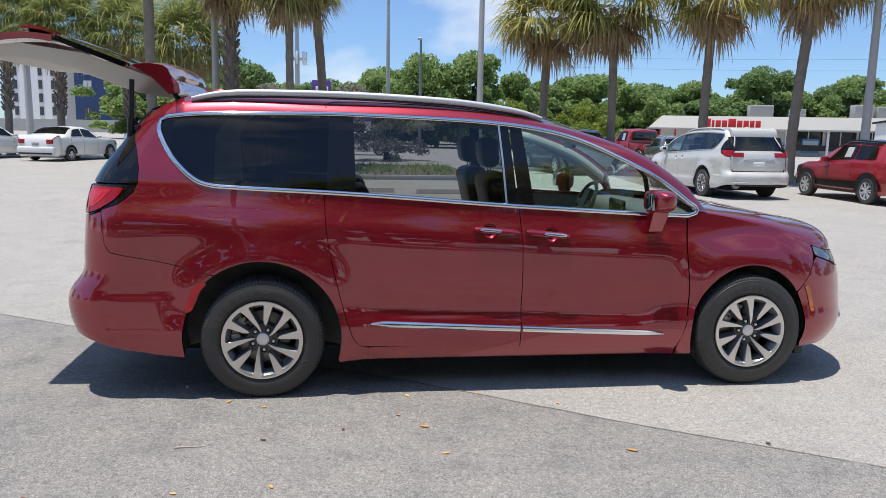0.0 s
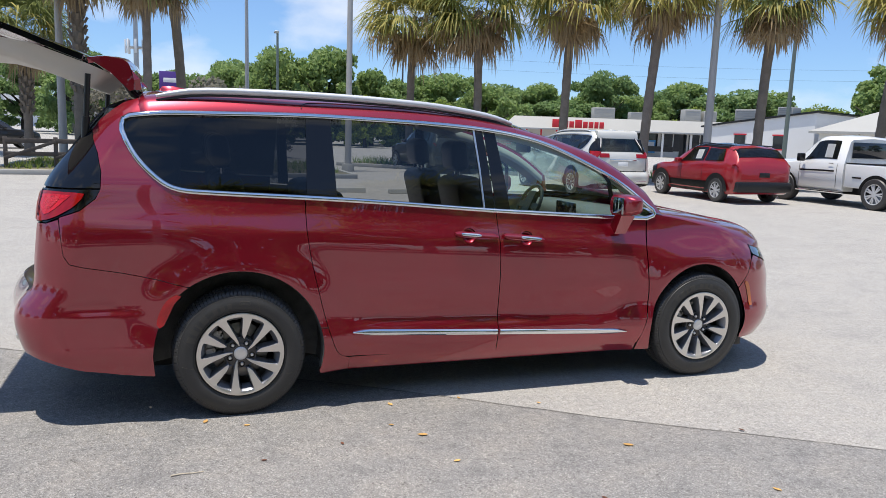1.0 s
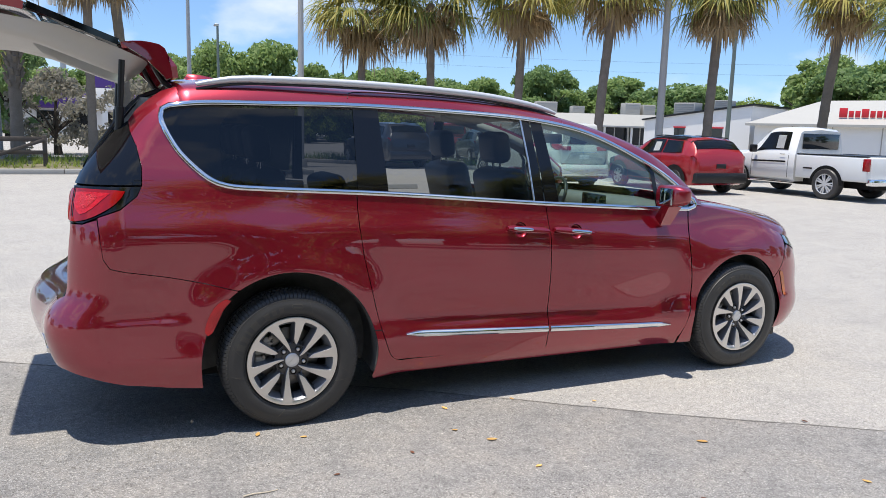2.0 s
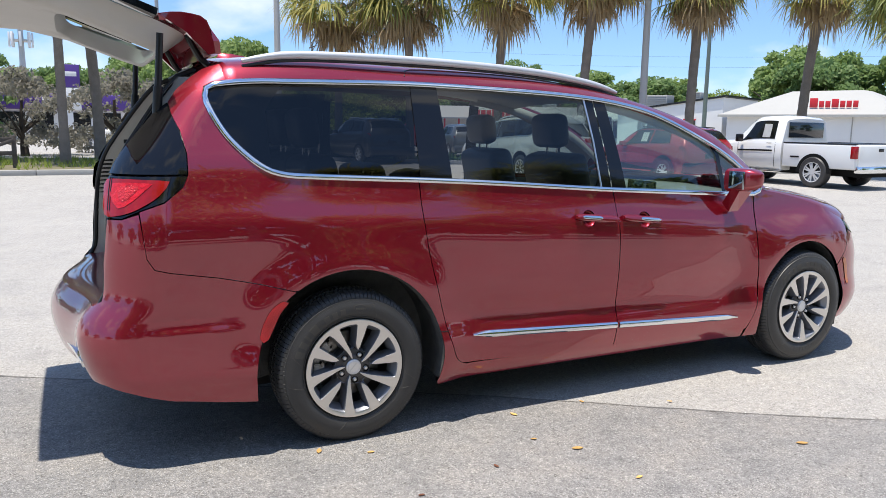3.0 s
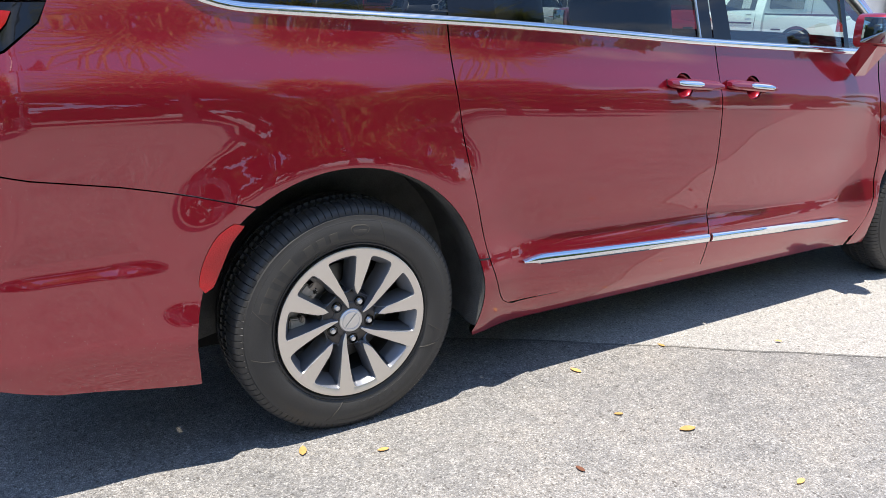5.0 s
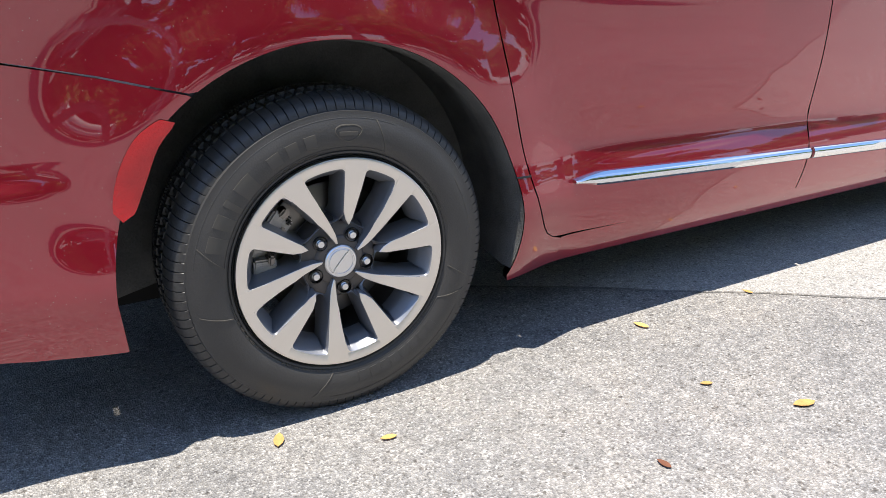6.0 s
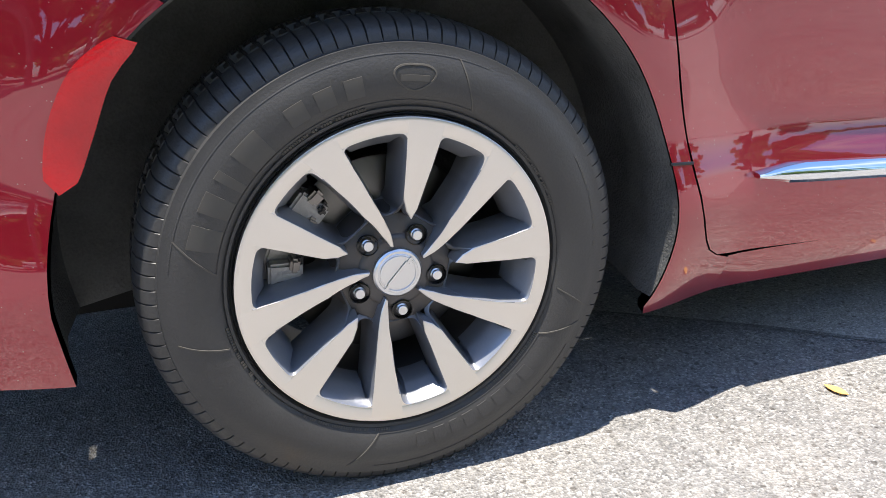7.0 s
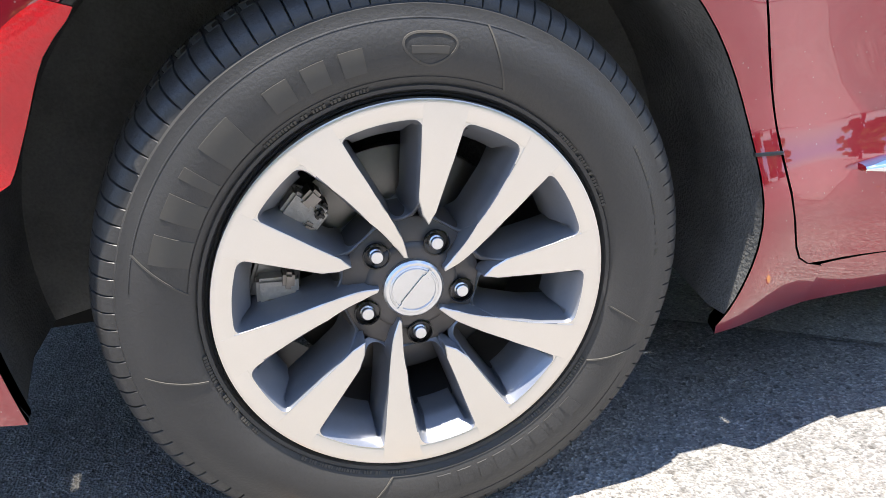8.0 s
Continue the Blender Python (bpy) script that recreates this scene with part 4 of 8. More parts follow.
def build_minivan(paint, at, label, gate_open, far_door_open, full=True):
    van = thing("minivan", at, label, "minivan")

    def pair(name, me, mat, label="", far=True, near=True):
        with_material(me, name, mat)
        a = part(name, me, None, van, label) if near else None
        b = part(name, mirrored(me, name), None, van, label) if far else None
        return a, b

    # quarter panel
    gap = [(-0.905, 1.122), (-0.893, 1.0), (-0.884, 0.93), (-0.855, 0.885), (-0.79, 0.868), (-0.60, 0.835), (-0.42, 0.795), (-0.279, 0.757)]
    rear_edge = [(-0.52, 1.757), (-0.60, 1.735), (-0.66, 1.695), (-0.735, 1.635), (-0.770, 1.582), (-0.750, 1.53), (-0.715, 1.46), (-0.695, 1.36), (-0.698, 1.275)]
    door_rear = [(0.368, 1.238), (0.366, 1.15), (0.369, 1.05), (0.390, 0.90), (0.416, 0.778), (0.453, 0.62), (0.496, 0.463), (0.527, 0.375), (0.541, 0.345), (0.558, 0.322), (0.584, 0.305), (0.618, 0.2985)]
    quarter = line(BELT, 0.366, -0.24, 14) + smooth_path(DLO_REAR, 0.03) + [(-0.50, 1.672), (-0.505, 1.715)] + rear_edge
    quarter += [(-0.722, 1.222), (-0.80, 1.158)] + gap + arc(HUB_R - 0.005, HUB_Z, 0.472, 0.474, 123.2, -16.8, 34) + [(0.455, 0.205), (0.625, 0.212), (0.625, 0.290)] + door_rear[::-1][1:-1]
    qa, qb = pair("quarter_panel", sheet(quarter, body, 0.03), paint)
    bm = strip([(0.447, 0.4895), (0.470, 0.488), (0.494, 0.486)], body, 0.005, 0.0012)
    part("panel_gap", bm, M_BLACK, qa)
    # rear bumper, round the corner
    ap = [(-1.082, 1.085), (-1.10, 1.0), (-1.115, 0.90), (-1.120, 0.80), (-1.125, 0.735), (-1.20, 0.705)]
    bump = [(-0.281, 0.7535)] + [(u - 0.002, z - 0.0035) for u, z in gap[::-1][1:-1]] + [(-0.910, 1.112), (-0.99, 1.088)] + ap + [(-1.98, 0.700), (-1.98, 0.40), (-1.30, 0.395), (-1.10, 0.385), (-0.97, 0.355), (-0.80, 0.305), (-0.62, 0.275), (-0.452, 0.262)] + [(HUB_R - 0.005 + (0.472 - REAR_TUCK * step01(125, 165, a)) * math.cos(radians(a)), HUB_Z + 0.474 * math.sin(radians(a))) for a in np.linspace(178, 125, 15)]
    ba, bb = pair("rear_bumper", sheet(bump, body, 0.011), paint)
    rows = [[body(u, 0.70), body(u, 0.712, -0.02), body(u, 0.714, -0.10) + Vector((0, 0, 0)), body(u, 0.70, -0.20)] for u in np.linspace(-1.02, -1.98, 26)]
    bm = turned_out(loft(rows), (-0.7, 0, 0.2))
    sh = finish(bm, "bumper_step", paint, 40)
    part("bumper_step", sh, None, ba)
    part("bumper_step", mirrored(sh, "bumper_step"), None, bb)
    refl = smooth_path([(-0.310, 0.708), (-0.345, 0.665), (-0.375, 0.600), (-0.402, 0.545), (-0.424, 0.532), (-0.438, 0.552), (-0.422, 0.618), (-0.385, 0.682), (-0.335, 0.716)], 0.015, True)
    me = with_material(sheet(refl, body, 0.03, 0.006, 0.004), "side_reflector", M_REFLECTOR)
    part("side_reflector", me, None, ba, "red side reflector")
    bm = strip([(-1.25, 0.455), (-1.5, 0.452), (-1.97, 0.45)], body, 0.03, 0.01)
    me = finish(bm, "bumper_trim", M_CHROME, 40)
    part("bumper_trim", me, None, ba, "chrome bumper trim")
    part("bumper_trim", mirrored(me, "bumper_trim"), None, bb)
    # doors
    slide = line(BELT, 0.372, 1.547, 20) + [(1.554, 1.10), (1.562, HANDLES[0][1])] + ring_of(HANDLES[0], 0) + [(1.562, HANDLES[0][1] - 0.0002), (1.568, 0.95), (1.573, 0.768), (1.574, 0.55), (1.573, 0.276)] + [(1.30, 0.281), (0.95, 0.288), (0.75, 0.2945), (0.66, 0.2985), (0.624, 0.3000)] + [(u + 0.0045, z) for u, z in smooth_path(door_rear, 0.06)[::-1][1:-1]]
    me_slide = with_material(sheet(slide, body), "sliding_door", paint)
    doors = [part("sliding_door", me_slide, None, van)]
    far_slide = part("sliding_door", mirrored(me_slide, "sliding_door"), None, van, "sliding door pushed open" if far_door_open else "")
    if far_door_open:
        far_slide.matrix_local = pose(-1.02, 0.11, 0)
    doors.append(far_slide)
    front = line(BELT, 1.553, 2.655, 20) + [(2.654, 1.06), (2.646, 0.98), (2.642, 0.905), (2.652, 0.78), (2.664, 0.611), (2.655, 0.45), (2.630, 0.33), (2.606, 0.262), (2.585, 0.250), (2.30, 0.256), (1.90, 0.266), (1.578, 0.275), (1.579, 0.55), (1.578, 0.768), (1.573, 0.95), (1.567, HANDLES[1][1])] + ring_of(HANDLES[1], 180) + [(1.567, HANDLES[1][1] + 0.0002), (1.559, 1.10)]
    me_front = with_material(sheet(front, body), "front_door", paint)
    fd = part("front_door", me_front, None, van)
    fd2 = part("front_door", mirrored(me_front, "front_door"), None, van)
    rock = line(lambda x: 0.2905 - 0.0095 * (x - 0.63), 0.6275, 2.602, 10) + [(2.602, 0.200), (0.6275, 0.207)]
    pair("sill", sheet(rock, body, 0.06, 0.03, -0.005), paint)
    # front wing, nose
    wing = [(2.668, 1.118), (2.662, 1.05), (2.649, 0.905), (2.671, 0.611), (2.662, 0.45), (2.614, 0.262), (2.610, 0.205)]
    ZFE = spline([2.69, 2.85, 3.0, 3.2, 3.4, 3.6, 3.9, 4.3, 4.75], [1.128, 1.108, 1.080, 1.032, 0.970, 0.905, 0.855, 0.835, 0.830])
    arch_f = arc(HUB_F, HUB_Z, 0.402, 0.432, 201, 36, 30)
    wing += arch_f + [(3.50, 0.715), (3.555, 0.81), (3.580, 0.880)] + line(ZFE, 3.58, 2.70, 16)
    wa, wb = pair("front_wing", sheet(wing, body), paint)
    nose = [(3.421, 0.611), (3.508, 0.718), (3.562, 0.808), (3.60, 0.835), (3.75, 0.795), (3.95, 0.745), (4.10, 0.735), (4.78, 0.735), (4.78, 0.235), (4.0, 0.235), (3.80, 0.245), (3.62, 0.240), (3.495, 0.238)] + arc(HUB_F, HUB_Z, 0.402, 0.432, -12, 34, 12)
    na, nb = pair("front_bumper", sheet(nose, body), paint)
    grille = [(4.10, 0.742), (4.78, 0.742), (4.78, 0.832), (4.10, 0.838)]
    pair("grille", sheet(grille, body, 0.06, 0.02, -0.004), M_GLOSS_BLACK)
    lamp = [(3.588, 0.880), (3.590, 0.850), (3.62, 0.838), (3.76, 0.802), (3.95, 0.752), (4.09, 0.742), (4.09, 0.836)] + line(ZFE, 4.08, 3.60, 8, -0.004)
    ha, hb = pair("headlight", sheet(lamp, body, 0.05, 0.02, 0.002), M_CLEAR, "clear headlight")
    amber = smooth_path([(3.470, 0.652), (3.500, 0.655), (3.535, 0.600), (3.560, 0.520), (3.562, 0.480), (3.535, 0.482), (3.515, 0.550), (3.490, 0.610)], 0.015, True)
    me = with_material(sheet(amber, body, 0.03, 0.006, 0.004), "side_marker", M_AMBER)
    part("side_marker", me, None, na, "amber side marker")
    bm = strip([(4.0, 0.40), (4.2, 0.42), (4.35, 0.44)], body, 0.03, 0.012)
    part("fog_lamp_trim", bm, M_CHROME, na, "chrome fog lamp trim")
    part("splash_flap", box_bm(3.47, 3.53, -0.90, -0.72, 0.175, 0.26, 0.01), M_BLACK, na)
    rows = []
    for u in np.linspace(2.70, 4.74, 40):
        e = body(u, ZFE(u), -0.001)
        t = step01(2.70, 4.40, u)
        c = Vector((2.93 + 1.06 * ((u - 2.70) / 2.04) ** 0.72, 0, 0))
        c.z = spline([2.9, 3.1, 3.28, 3.6, 3.85, 3.99], [1.165, 1.142, 1.113, 1.043, 0.960, 0.845])(c.x)
        row = []
        for k in range(15):
            v = (k / 14) ** 1.9
            p = e.lerp(c, v)
            p.z = e.z + (c.z - e.z) * (1 - (1 - v) ** 4) ** 0.55
            row.append(p)
        rows.append(row + [Vector((q.x, -q.y, q.z)) for q in row[::-1][1:]])
    part("bonnet", turned_out(loft(rows), (3.3, 0, 0.3)), paint, van, sharp=60)
    # roof with pillars, screen
    def roof_row(x, inner=True):
        zt, ze = DLO_TOP(x) + 0.010, ROOF_EDGE(x)
        a = body(x, zt, 0.002)
        b = Vector((x, a.y + 0.030, zt + (ze - zt) * 0.55))
        c = Vector((x, a.y + 0.075, zt + (ze - zt) * 0.90))
        d = Vector((x, a.y + 0.125, ze + 0.004))
        r = [a, b, c, d]
        if inner:
            for k in range(1, 9):
                s = k / 8
                r.append(Vector((x, d.y * (1 - s), d.z + 0.042 * (1 - (1 - s) ** 2))))
        return r
    xs = list(np.linspace(-0.50, 1.74, 46))
    rows = [[*(q := roof_row(x)), *[Vector((p.x, -p.y, p.z)) for p in q[::-1][1:]]] for x in xs]
    tail = [Vector((p.x - 0.035, p.y * 0.985, p.z - 0.03)) for p in rows[0]]
    part("roof", turned_out(loft([tail, *rows]), (0.6, 0, 0.8)), paint, van, sharp=60)
    seam = [roof_row(0.372, False)[0].lerp(roof_row(0.372, False)[1], 0.6)] + [roof_row(x, False)[1].lerp(roof_row(x, False)[2], k) for x, k in ((0.385, 0.4), (0.42, 0.8), (0.48, 0.95))] + [roof_row(x, False)[2] for x in np.linspace(0.56, 1.74, 20)]
    part("door_seam", tube(seam, 0.0035, 6), M_BLACK, van)
    part("door_seam", tube([(p.x, -p.y, p.z) for p in seam], 0.0035, 6), M_BLACK, van)
    rows = [roof_row(x, False) + [roof_row(x, False)[-1] + Vector((-0.01, 0.03, -0.045))] for x in np.linspace(1.742, 2.70, 26)]
    rows.append([body(u, z, 0.002) for u, z in ((2.73, 1.128), (2.745, 1.135), (2.76, 1.135), (2.78, 1.130), (2.80, 1.12))])
    bm = turned_out(loft(rows), (2.2, 0, 1.0))
    me = finish(bm, "a_pillar", paint, 60)
    part("a_pillar", me, None, van)
    part("a_pillar", mirrored(me, "a_pillar"), None, van)
    rows = [[*(q := [p + Vector((-0.012, 0.016, -0.018)) for p in roof_row(x, False)]), q[-1] + Vector((-0.014, 0.036, -0.040)), q[-1] + Vector((-0.02, 0.03, -0.065))] for x in np.linspace(1.50, 2.68, 24)]
    me = finish(turned_out(loft(rows), (2.2, -3, 3.0)), "pillar_trim", M_HEADLINER, 60)
    part("pillar_trim", me, None, van, "pale pillar trim")
    part("pillar_trim", mirrored(me, "pillar_trim"), None, van)
    rows = []
    for k in range(15):
        t = k / 14
        s = roof_row(1.742 + (2.72 - 1.742) * t, False)[-1] + Vector((0, 0.01, -0.008))
        c = Vector((1.80 + 1.17 * t, 0, 1.752 - 0.58 * t + 0.05 * math.sin(math.pi * t)))
        row = []
        for j in range(17):
            v = -1 + j / 8
            g = abs(v) ** 2.2
            row.append(Vector((c.x + (s.x - c.x) * g, s.y * -v, c.z + (s.z - c.z) * g)))
        rows.append(row)
    ws = part("windscreen", turned_out(loft(rows), (2.0, 0, 0.9)), G_CLEAR, van, "clear windscreen", sharp=80)
    # windows
    bead = 0.010
    qwin = line(BELT, 0.390, -0.24, 12, bead) + [(u + 0.010, z + 0.004) for u, z in smooth_path(DLO_REAR, 0.03)[1:-1]] + line(DLO_TOP, -0.50, 0.400, 14, -bead)
    pair("quarter_window", sheet(qwin, body, 0.12, 0.0, -0.010), G_DARK, "dark tinted side window")
    dwin = line(BELT, 0.545, 1.470, 10, bead) + line(DLO_TOP, 1.440, 0.530, 10, -bead)
    for d, flip in ((doors[0], False), (doors[1], True)):
        me = with_material(sheet(dwin, body, 0.12, 0.0, -0.010), "door_window", G_DOOR)
        part("door_window", mirrored(me, "door_window") if flip else me, None, d, "dark tinted window")
        c1 = line(BELT, 0.378, 0.553, 3, bead) + line(DLO_TOP, 0.538, 0.394, 3, -bead)
        c2 = line(BELT, 1.462, 1.545, 3, bead) + line(DLO_TOP, 1.500, 1.434, 3, -bead)
        for c in (c1, c2):
            me = with_material(sheet(c, body, 0.1, 0.0, -0.006), "pillar_cover", M_GLOSS_BLACK)
            part("pillar_cover", mirrored(me, "pillar_cover") if flip else me, None, d, "gloss black pillar cover")
        bm = strip([(1.474, BELT(1.474) + 0.01), (1.458, 1.42), (1.441, DLO_TOP(1.441) - 0.012)], body, 0.012, 0.004, base=-0.004)
        me = finish(bm, "window_bead", M_SATIN, 40)
        part("window_bead", mirrored(me, "window_bead") if flip else me, None, d)
    fwin = line(BELT, 1.640, 2.40, 8, bead) + [(2.372, 1.34)] + line(DLO_TOP, 2.330, 1.575, 8, -bead)
    fwin2 = line(BELT, 2.415, 2.66, 3, bead) + [(2.69, 1.135)] + line(DLO_TOP, 2.64, 2.350, 4, -bead) + [(2.388, 1.34)]
    b1 = line(BELT, 1.552, 1.650, 3, bead) + line(DLO_TOP, 1.585, 1.507, 3, -bead)
    b2 = line(BELT, 2.390, 2.425, 2, bead) + [(2.396, 1.34)] + line(DLO_TOP, 2.362, 2.320, 2, -bead) + [(2.364, 1.34)]
    for d, flip in ((fd, False), (fd2, True)):
        for nm, pl, mt, lab, off in (("door_window", fwin, G_CLEAR, "clear green-tinted window", -0.010), ("corner_window", fwin2, G_CLEAR, "", -0.010), ("pillar_cover", b1, M_GLOSS_BLACK, "gloss black pillar cover", -0.006), ("pillar_cover", b2, M_GLOSS_BLACK, "", -0.004)):
            me = with_material(sheet(pl, body, 0.12, 0.0, off), nm, mt)
            part(nm, mirrored(me, nm) if flip else me, None, d, lab)
    bm = strip(window_path(), body, 0.026, 0.012, closed=True)
    me = finish(bm, "window_surround", M_CHROME if full else M_SATIN, 50)
    part("window_surround", me, None, van, "bright chrome window surround")
    if not far_door_open:
        part("window_surround", mirrored(me, "window_surround"), None, van)
    # door handles, mouldings
    for d, d2, (cx, cz), x0, x1, z0, z1, c0, c1 in ((doors[0], doors[1], HANDLES[0], 1.268, 1.546, 1.022, 1.000, 1.300, 1.430), (fd, fd2, HANDLES[1], 1.588, 1.862, 1.006, 0.979, 1.700, 1.842)):
        rows = []
        for k in range(9):
            q = math.sin(math.pi / 2 * k / 8)
            rows.append([body(cx + CUP * 1.01 * q * math.cos(2 * math.pi * j / 24), cz + CUP * 1.01 * q * math.sin(2 * math.pi * j / 24), -0.030 * math.sqrt(max(0.0, 1 - q * q)) - 0.001) for j in range(25)])
        cup = finish(turned_out(loft(rows), (cx, 0, cz)), "handle_cup", paint, 60)
        part("handle_cup", cup, None, d)
        part("handle_cup", mirrored(cup, "handle_cup"), None, d2)
        bm = strip([(x0 + (x1 - x0) * k / 14, z0 + (z1 - z0) * k / 14) for k in range(15)], body, lambda t: 0.036 * (1 - 0.55 * (2 * t - 1) ** 8), 0.022, base=0.014)
        h = part("door_handle", bm, paint, d, "body-coloured door handle")
        part("handle_pad", strip([(x, z0 + (z1 - z0) * (x - x0) / (x1 - x0)) for x in ((x1 - 0.055, x1 - 0.035, x1 - 0.012) if x0 < 1.5 else (x0 + 0.012, x0 + 0.035, x0 + 0.055))], body, 0.026, 0.016), M_BLACK, h)
        part("handle_pad", strip([(x, z0 + (z1 - z0) * (x - x0) / (x1 - x0)) for x in ((x0 + 0.006, x0 + 0.014, x0 + 0.022) if x0 < 1.5 else (x1 - 0.022, x1 - 0.014, x1 - 0.006))], body, 0.022, 0.016), M_BLACK, h)
        bm = strip([(c0 + (c1 - c0) * k / 8, z0 + 0.003 + (z1 - z0) * ((c0 + (c1 - c0) * k / 8) - x0) / (x1 - x0)) for k in range(9)], body, lambda t: 0.019 * (1 - 0.5 * (2 * t - 1) ** 8), 0.005, base=0.0345)
        part("handle_trim", bm, M_CHROME, h, "chrome handle trim")
    zs = lambda x: 0.446 - 0.0525 * (x - 0.645)
    for d, x0, x1 in ((doors[0], 0.640, 1.568), (fd, 1.585, 2.510)):
        def wid(t, a=x0 < 1):
            e = min(1.0, (t if a else 1 - t) / 0.12 + 0.25)
            return 0.036 * e
        bm = strip([(x0 + (x1 - x0) * k / 24, zs(x0 + (x1 - x0) * k / 24)) for k in range(25)], body, wid, 0.016)
        part("side_moulding", bm, M_CHROME, d, "chrome side moulding")
    # outside mirrors
    for s, d in ((1, fd), (-1, fd2)):
        rows = []
        for k in range(13):
            t = k / 12
            y = -0.945 - 0.190 * t
            r = 0.5 + 0.5 * math.sin(math.pi * min(1.0, 0.35 + 0.65 * t) if t > 0.5 else math.pi / 2 * (0.5 + t))
            w, h = 0.074 * (1 - 0.72 * t**5), 0.070 * (1 - 0.55 * t**4)
            cx, cz = 2.405 + 0.020 * t, 1.200 + 0.012 * t
            rows.append([Vector((cx + w * (abs(math.cos(a)) ** 0.55) * math.copysign(1, math.cos(a)), y, cz + h * (abs(math.sin(a)) ** 0.6) * math.copysign(1, math.sin(a)))) for a in np.linspace(0, 2 * math.pi, 29)[:-1]])
        bm = bmesh.new()
        vs = [[bm.verts.new((p.x, p.y * s, p.z)) for p in r] for r in rows]
        for a, b in zip(vs, vs[1:]):
            for k in range(28):
                bm.faces.new((a[k], a[(k + 1) % 28], b[(k + 1) % 28], b[k]))
        bm.faces.new(vs[0])
        bm.faces.new(vs[-1][::-1])
        bmesh.ops.recalc_face_normals(bm, faces=bm.faces[:])
        m = part("door_mirror", bm, paint, d, "body-coloured door mirror", sharp=50)
        mg = box_bm(2.3295, 2.345, -1.085, -0.980, 1.152, 1.256, 0.003)
        bmesh.ops.scale(mg, verts=mg.verts[:], vec=(1, s, 1))
        part("mirror_glass", mg, G_MIRROR, m)
        foot = bmesh.new()
        p0, p1 = [(2.36, 0.915, 1.06), (2.46, 0.905, 1.03), (2.46, 0.95, 1.01), (2.37, 0.96, 1.01)], [(2.35, 0.985, 1.15), (2.46, 0.985, 1.14), (2.46, 1.04, 1.135), (2.36, 1.04, 1.14)]
        va, vb = [foot.verts.new((x, -y * s, z)) for x, y, z in p0], [foot.verts.new((x, -y * s, z)) for x, y, z in p1]
        for k in range(4):
            foot.faces.new((va[k], va[(k + 1) % 4], vb[(k + 1) % 4], vb[k]))
        foot.faces.new(va)
        foot.faces.new(vb)
        bmesh.ops.recalc_face_normals(foot, faces=foot.faces[:])
        part("mirror_foot", foot, paint, m)
    # tail lamps and rear corner glass
    lens = [(-0.775, 1.248), (-0.82, 1.253), (-1.085, 1.250), (-1.105, 1.19), (-1.095, 1.105), (-0.99, 1.108), (-0.900, 1.139), (-0.818, 1.190)]
    la, lb = pair("tail_lamp", sheet(smooth_path(lens, 0.03, True), body, 0.03, 0.02, 0.006), M_LAMP_RED, "red tail lamp")
    inner = [(-0.84, 1.238), (-1.03, 1.236), (-1.045, 1.19), (-1.00, 1.135), (-0.93, 1.165), (-0.88, 1.205)]
    me = with_material(sheet(smooth_path(inner, 0.03, True), body, 0.03, 0.0, 0.008), "lamp_reflector", M_LAMP_BRIGHT)
    part("lamp_reflector", me, None, la)
    for u0 in (-1.052, -1.066):
        bar = finish(strip([(u0 + 0.012 * k / 6, 1.125 + 0.135 * k / 6) for k in range(7)], body, 0.006, 0.002, base=0.006), "lamp_rib", M_GLOSS_BLACK, 40)
        part("lamp_rib", bar, None, la)
    glow = smooth_path([(-0.90, 1.228), (-0.985, 1.226), (-1.00, 1.20), (-0.975, 1.165), (-0.93, 1.19)], 0.02, True)
    me = with_material(sheet(glow, body, 0.03, 0.0, 0.0095), "lamp_bowl", M_LAMP_GLINT)
    part("lamp_bowl", me, None, la)
    for o in (la, lb):
        o.data.materials[1] = M_LAMP_RED
    cover = [(-0.702, 1.268), (-1.09, 1.264), (-1.112, 1.20), (-1.100, 1.092), (-0.99, 1.094), (-0.91, 1.126), (-0.803, 1.163), (-0.726, 1.224)]
    me = with_material(sheet(cover, body, 0.04, 0.02, -0.002), "lamp_surround", M_GLOSS_BLACK)
    part("lamp_surround", me, None, la)
    part("lamp_surround", mirrored(me, "lamp_surround"), None, lb)
    corner = [(-0.703, 1.276), (-0.699, 1.36), (-0.720, 1.46), (-0.755, 1.53), (-0.777, 1.580), (-0.85, 1.535), (-0.97, 1.42), (-1.07, 1.32), (-1.105, 1.274)]
    pair("corner_glass", sheet(corner, body, 0.05, 0.01, -0.004), M_GLOSS_BLACK, "gloss black rear corner glass")
    # wheel housings, floor, inner skin
    for hx, rx in ((HUB_R, 0.478), (HUB_F, 0.44)):
        for s in (1, -1):
            rows = []
            for k in range(61):
                a = radians(-14 + 206 * k / 60)
                c, q = math.cos(a), math.sin(a)
                rx2 = rx - (REAR_TUCK * step01(125, 165, math.degrees(a)) if hx == HUB_R else 0.0)
                lip = body(hx - 0.005 + (rx2 - 0.0068) * c, max(0.2, HUB_Z + (rx - 0.0048) * q), -0.003)
                rows.append([Vector((lip.x, lip.y * s, lip.z)), Vector((hx - 0.005 + (rx - 0.013) * c, -0.93 * s, HUB_Z + (rx - 0.011) * q)), Vector((hx + (rx + 0.01) * c, -0.80 * s, HUB_Z + (rx + 0.01) * q)), Vector((hx + rx * c, -0.70 * s, HUB_Z + rx * q)), Vector((hx, -0.69 * s, HUB_Z))])
            part("wheel_liner", loft(rows), M_LINER, van, "black felt wheel liner")
    part("underbody", box_bm(-0.85, 3.75, -0.68, 0.68, 0.22, 0.42, 0.05, 2), M_UNDER, van)
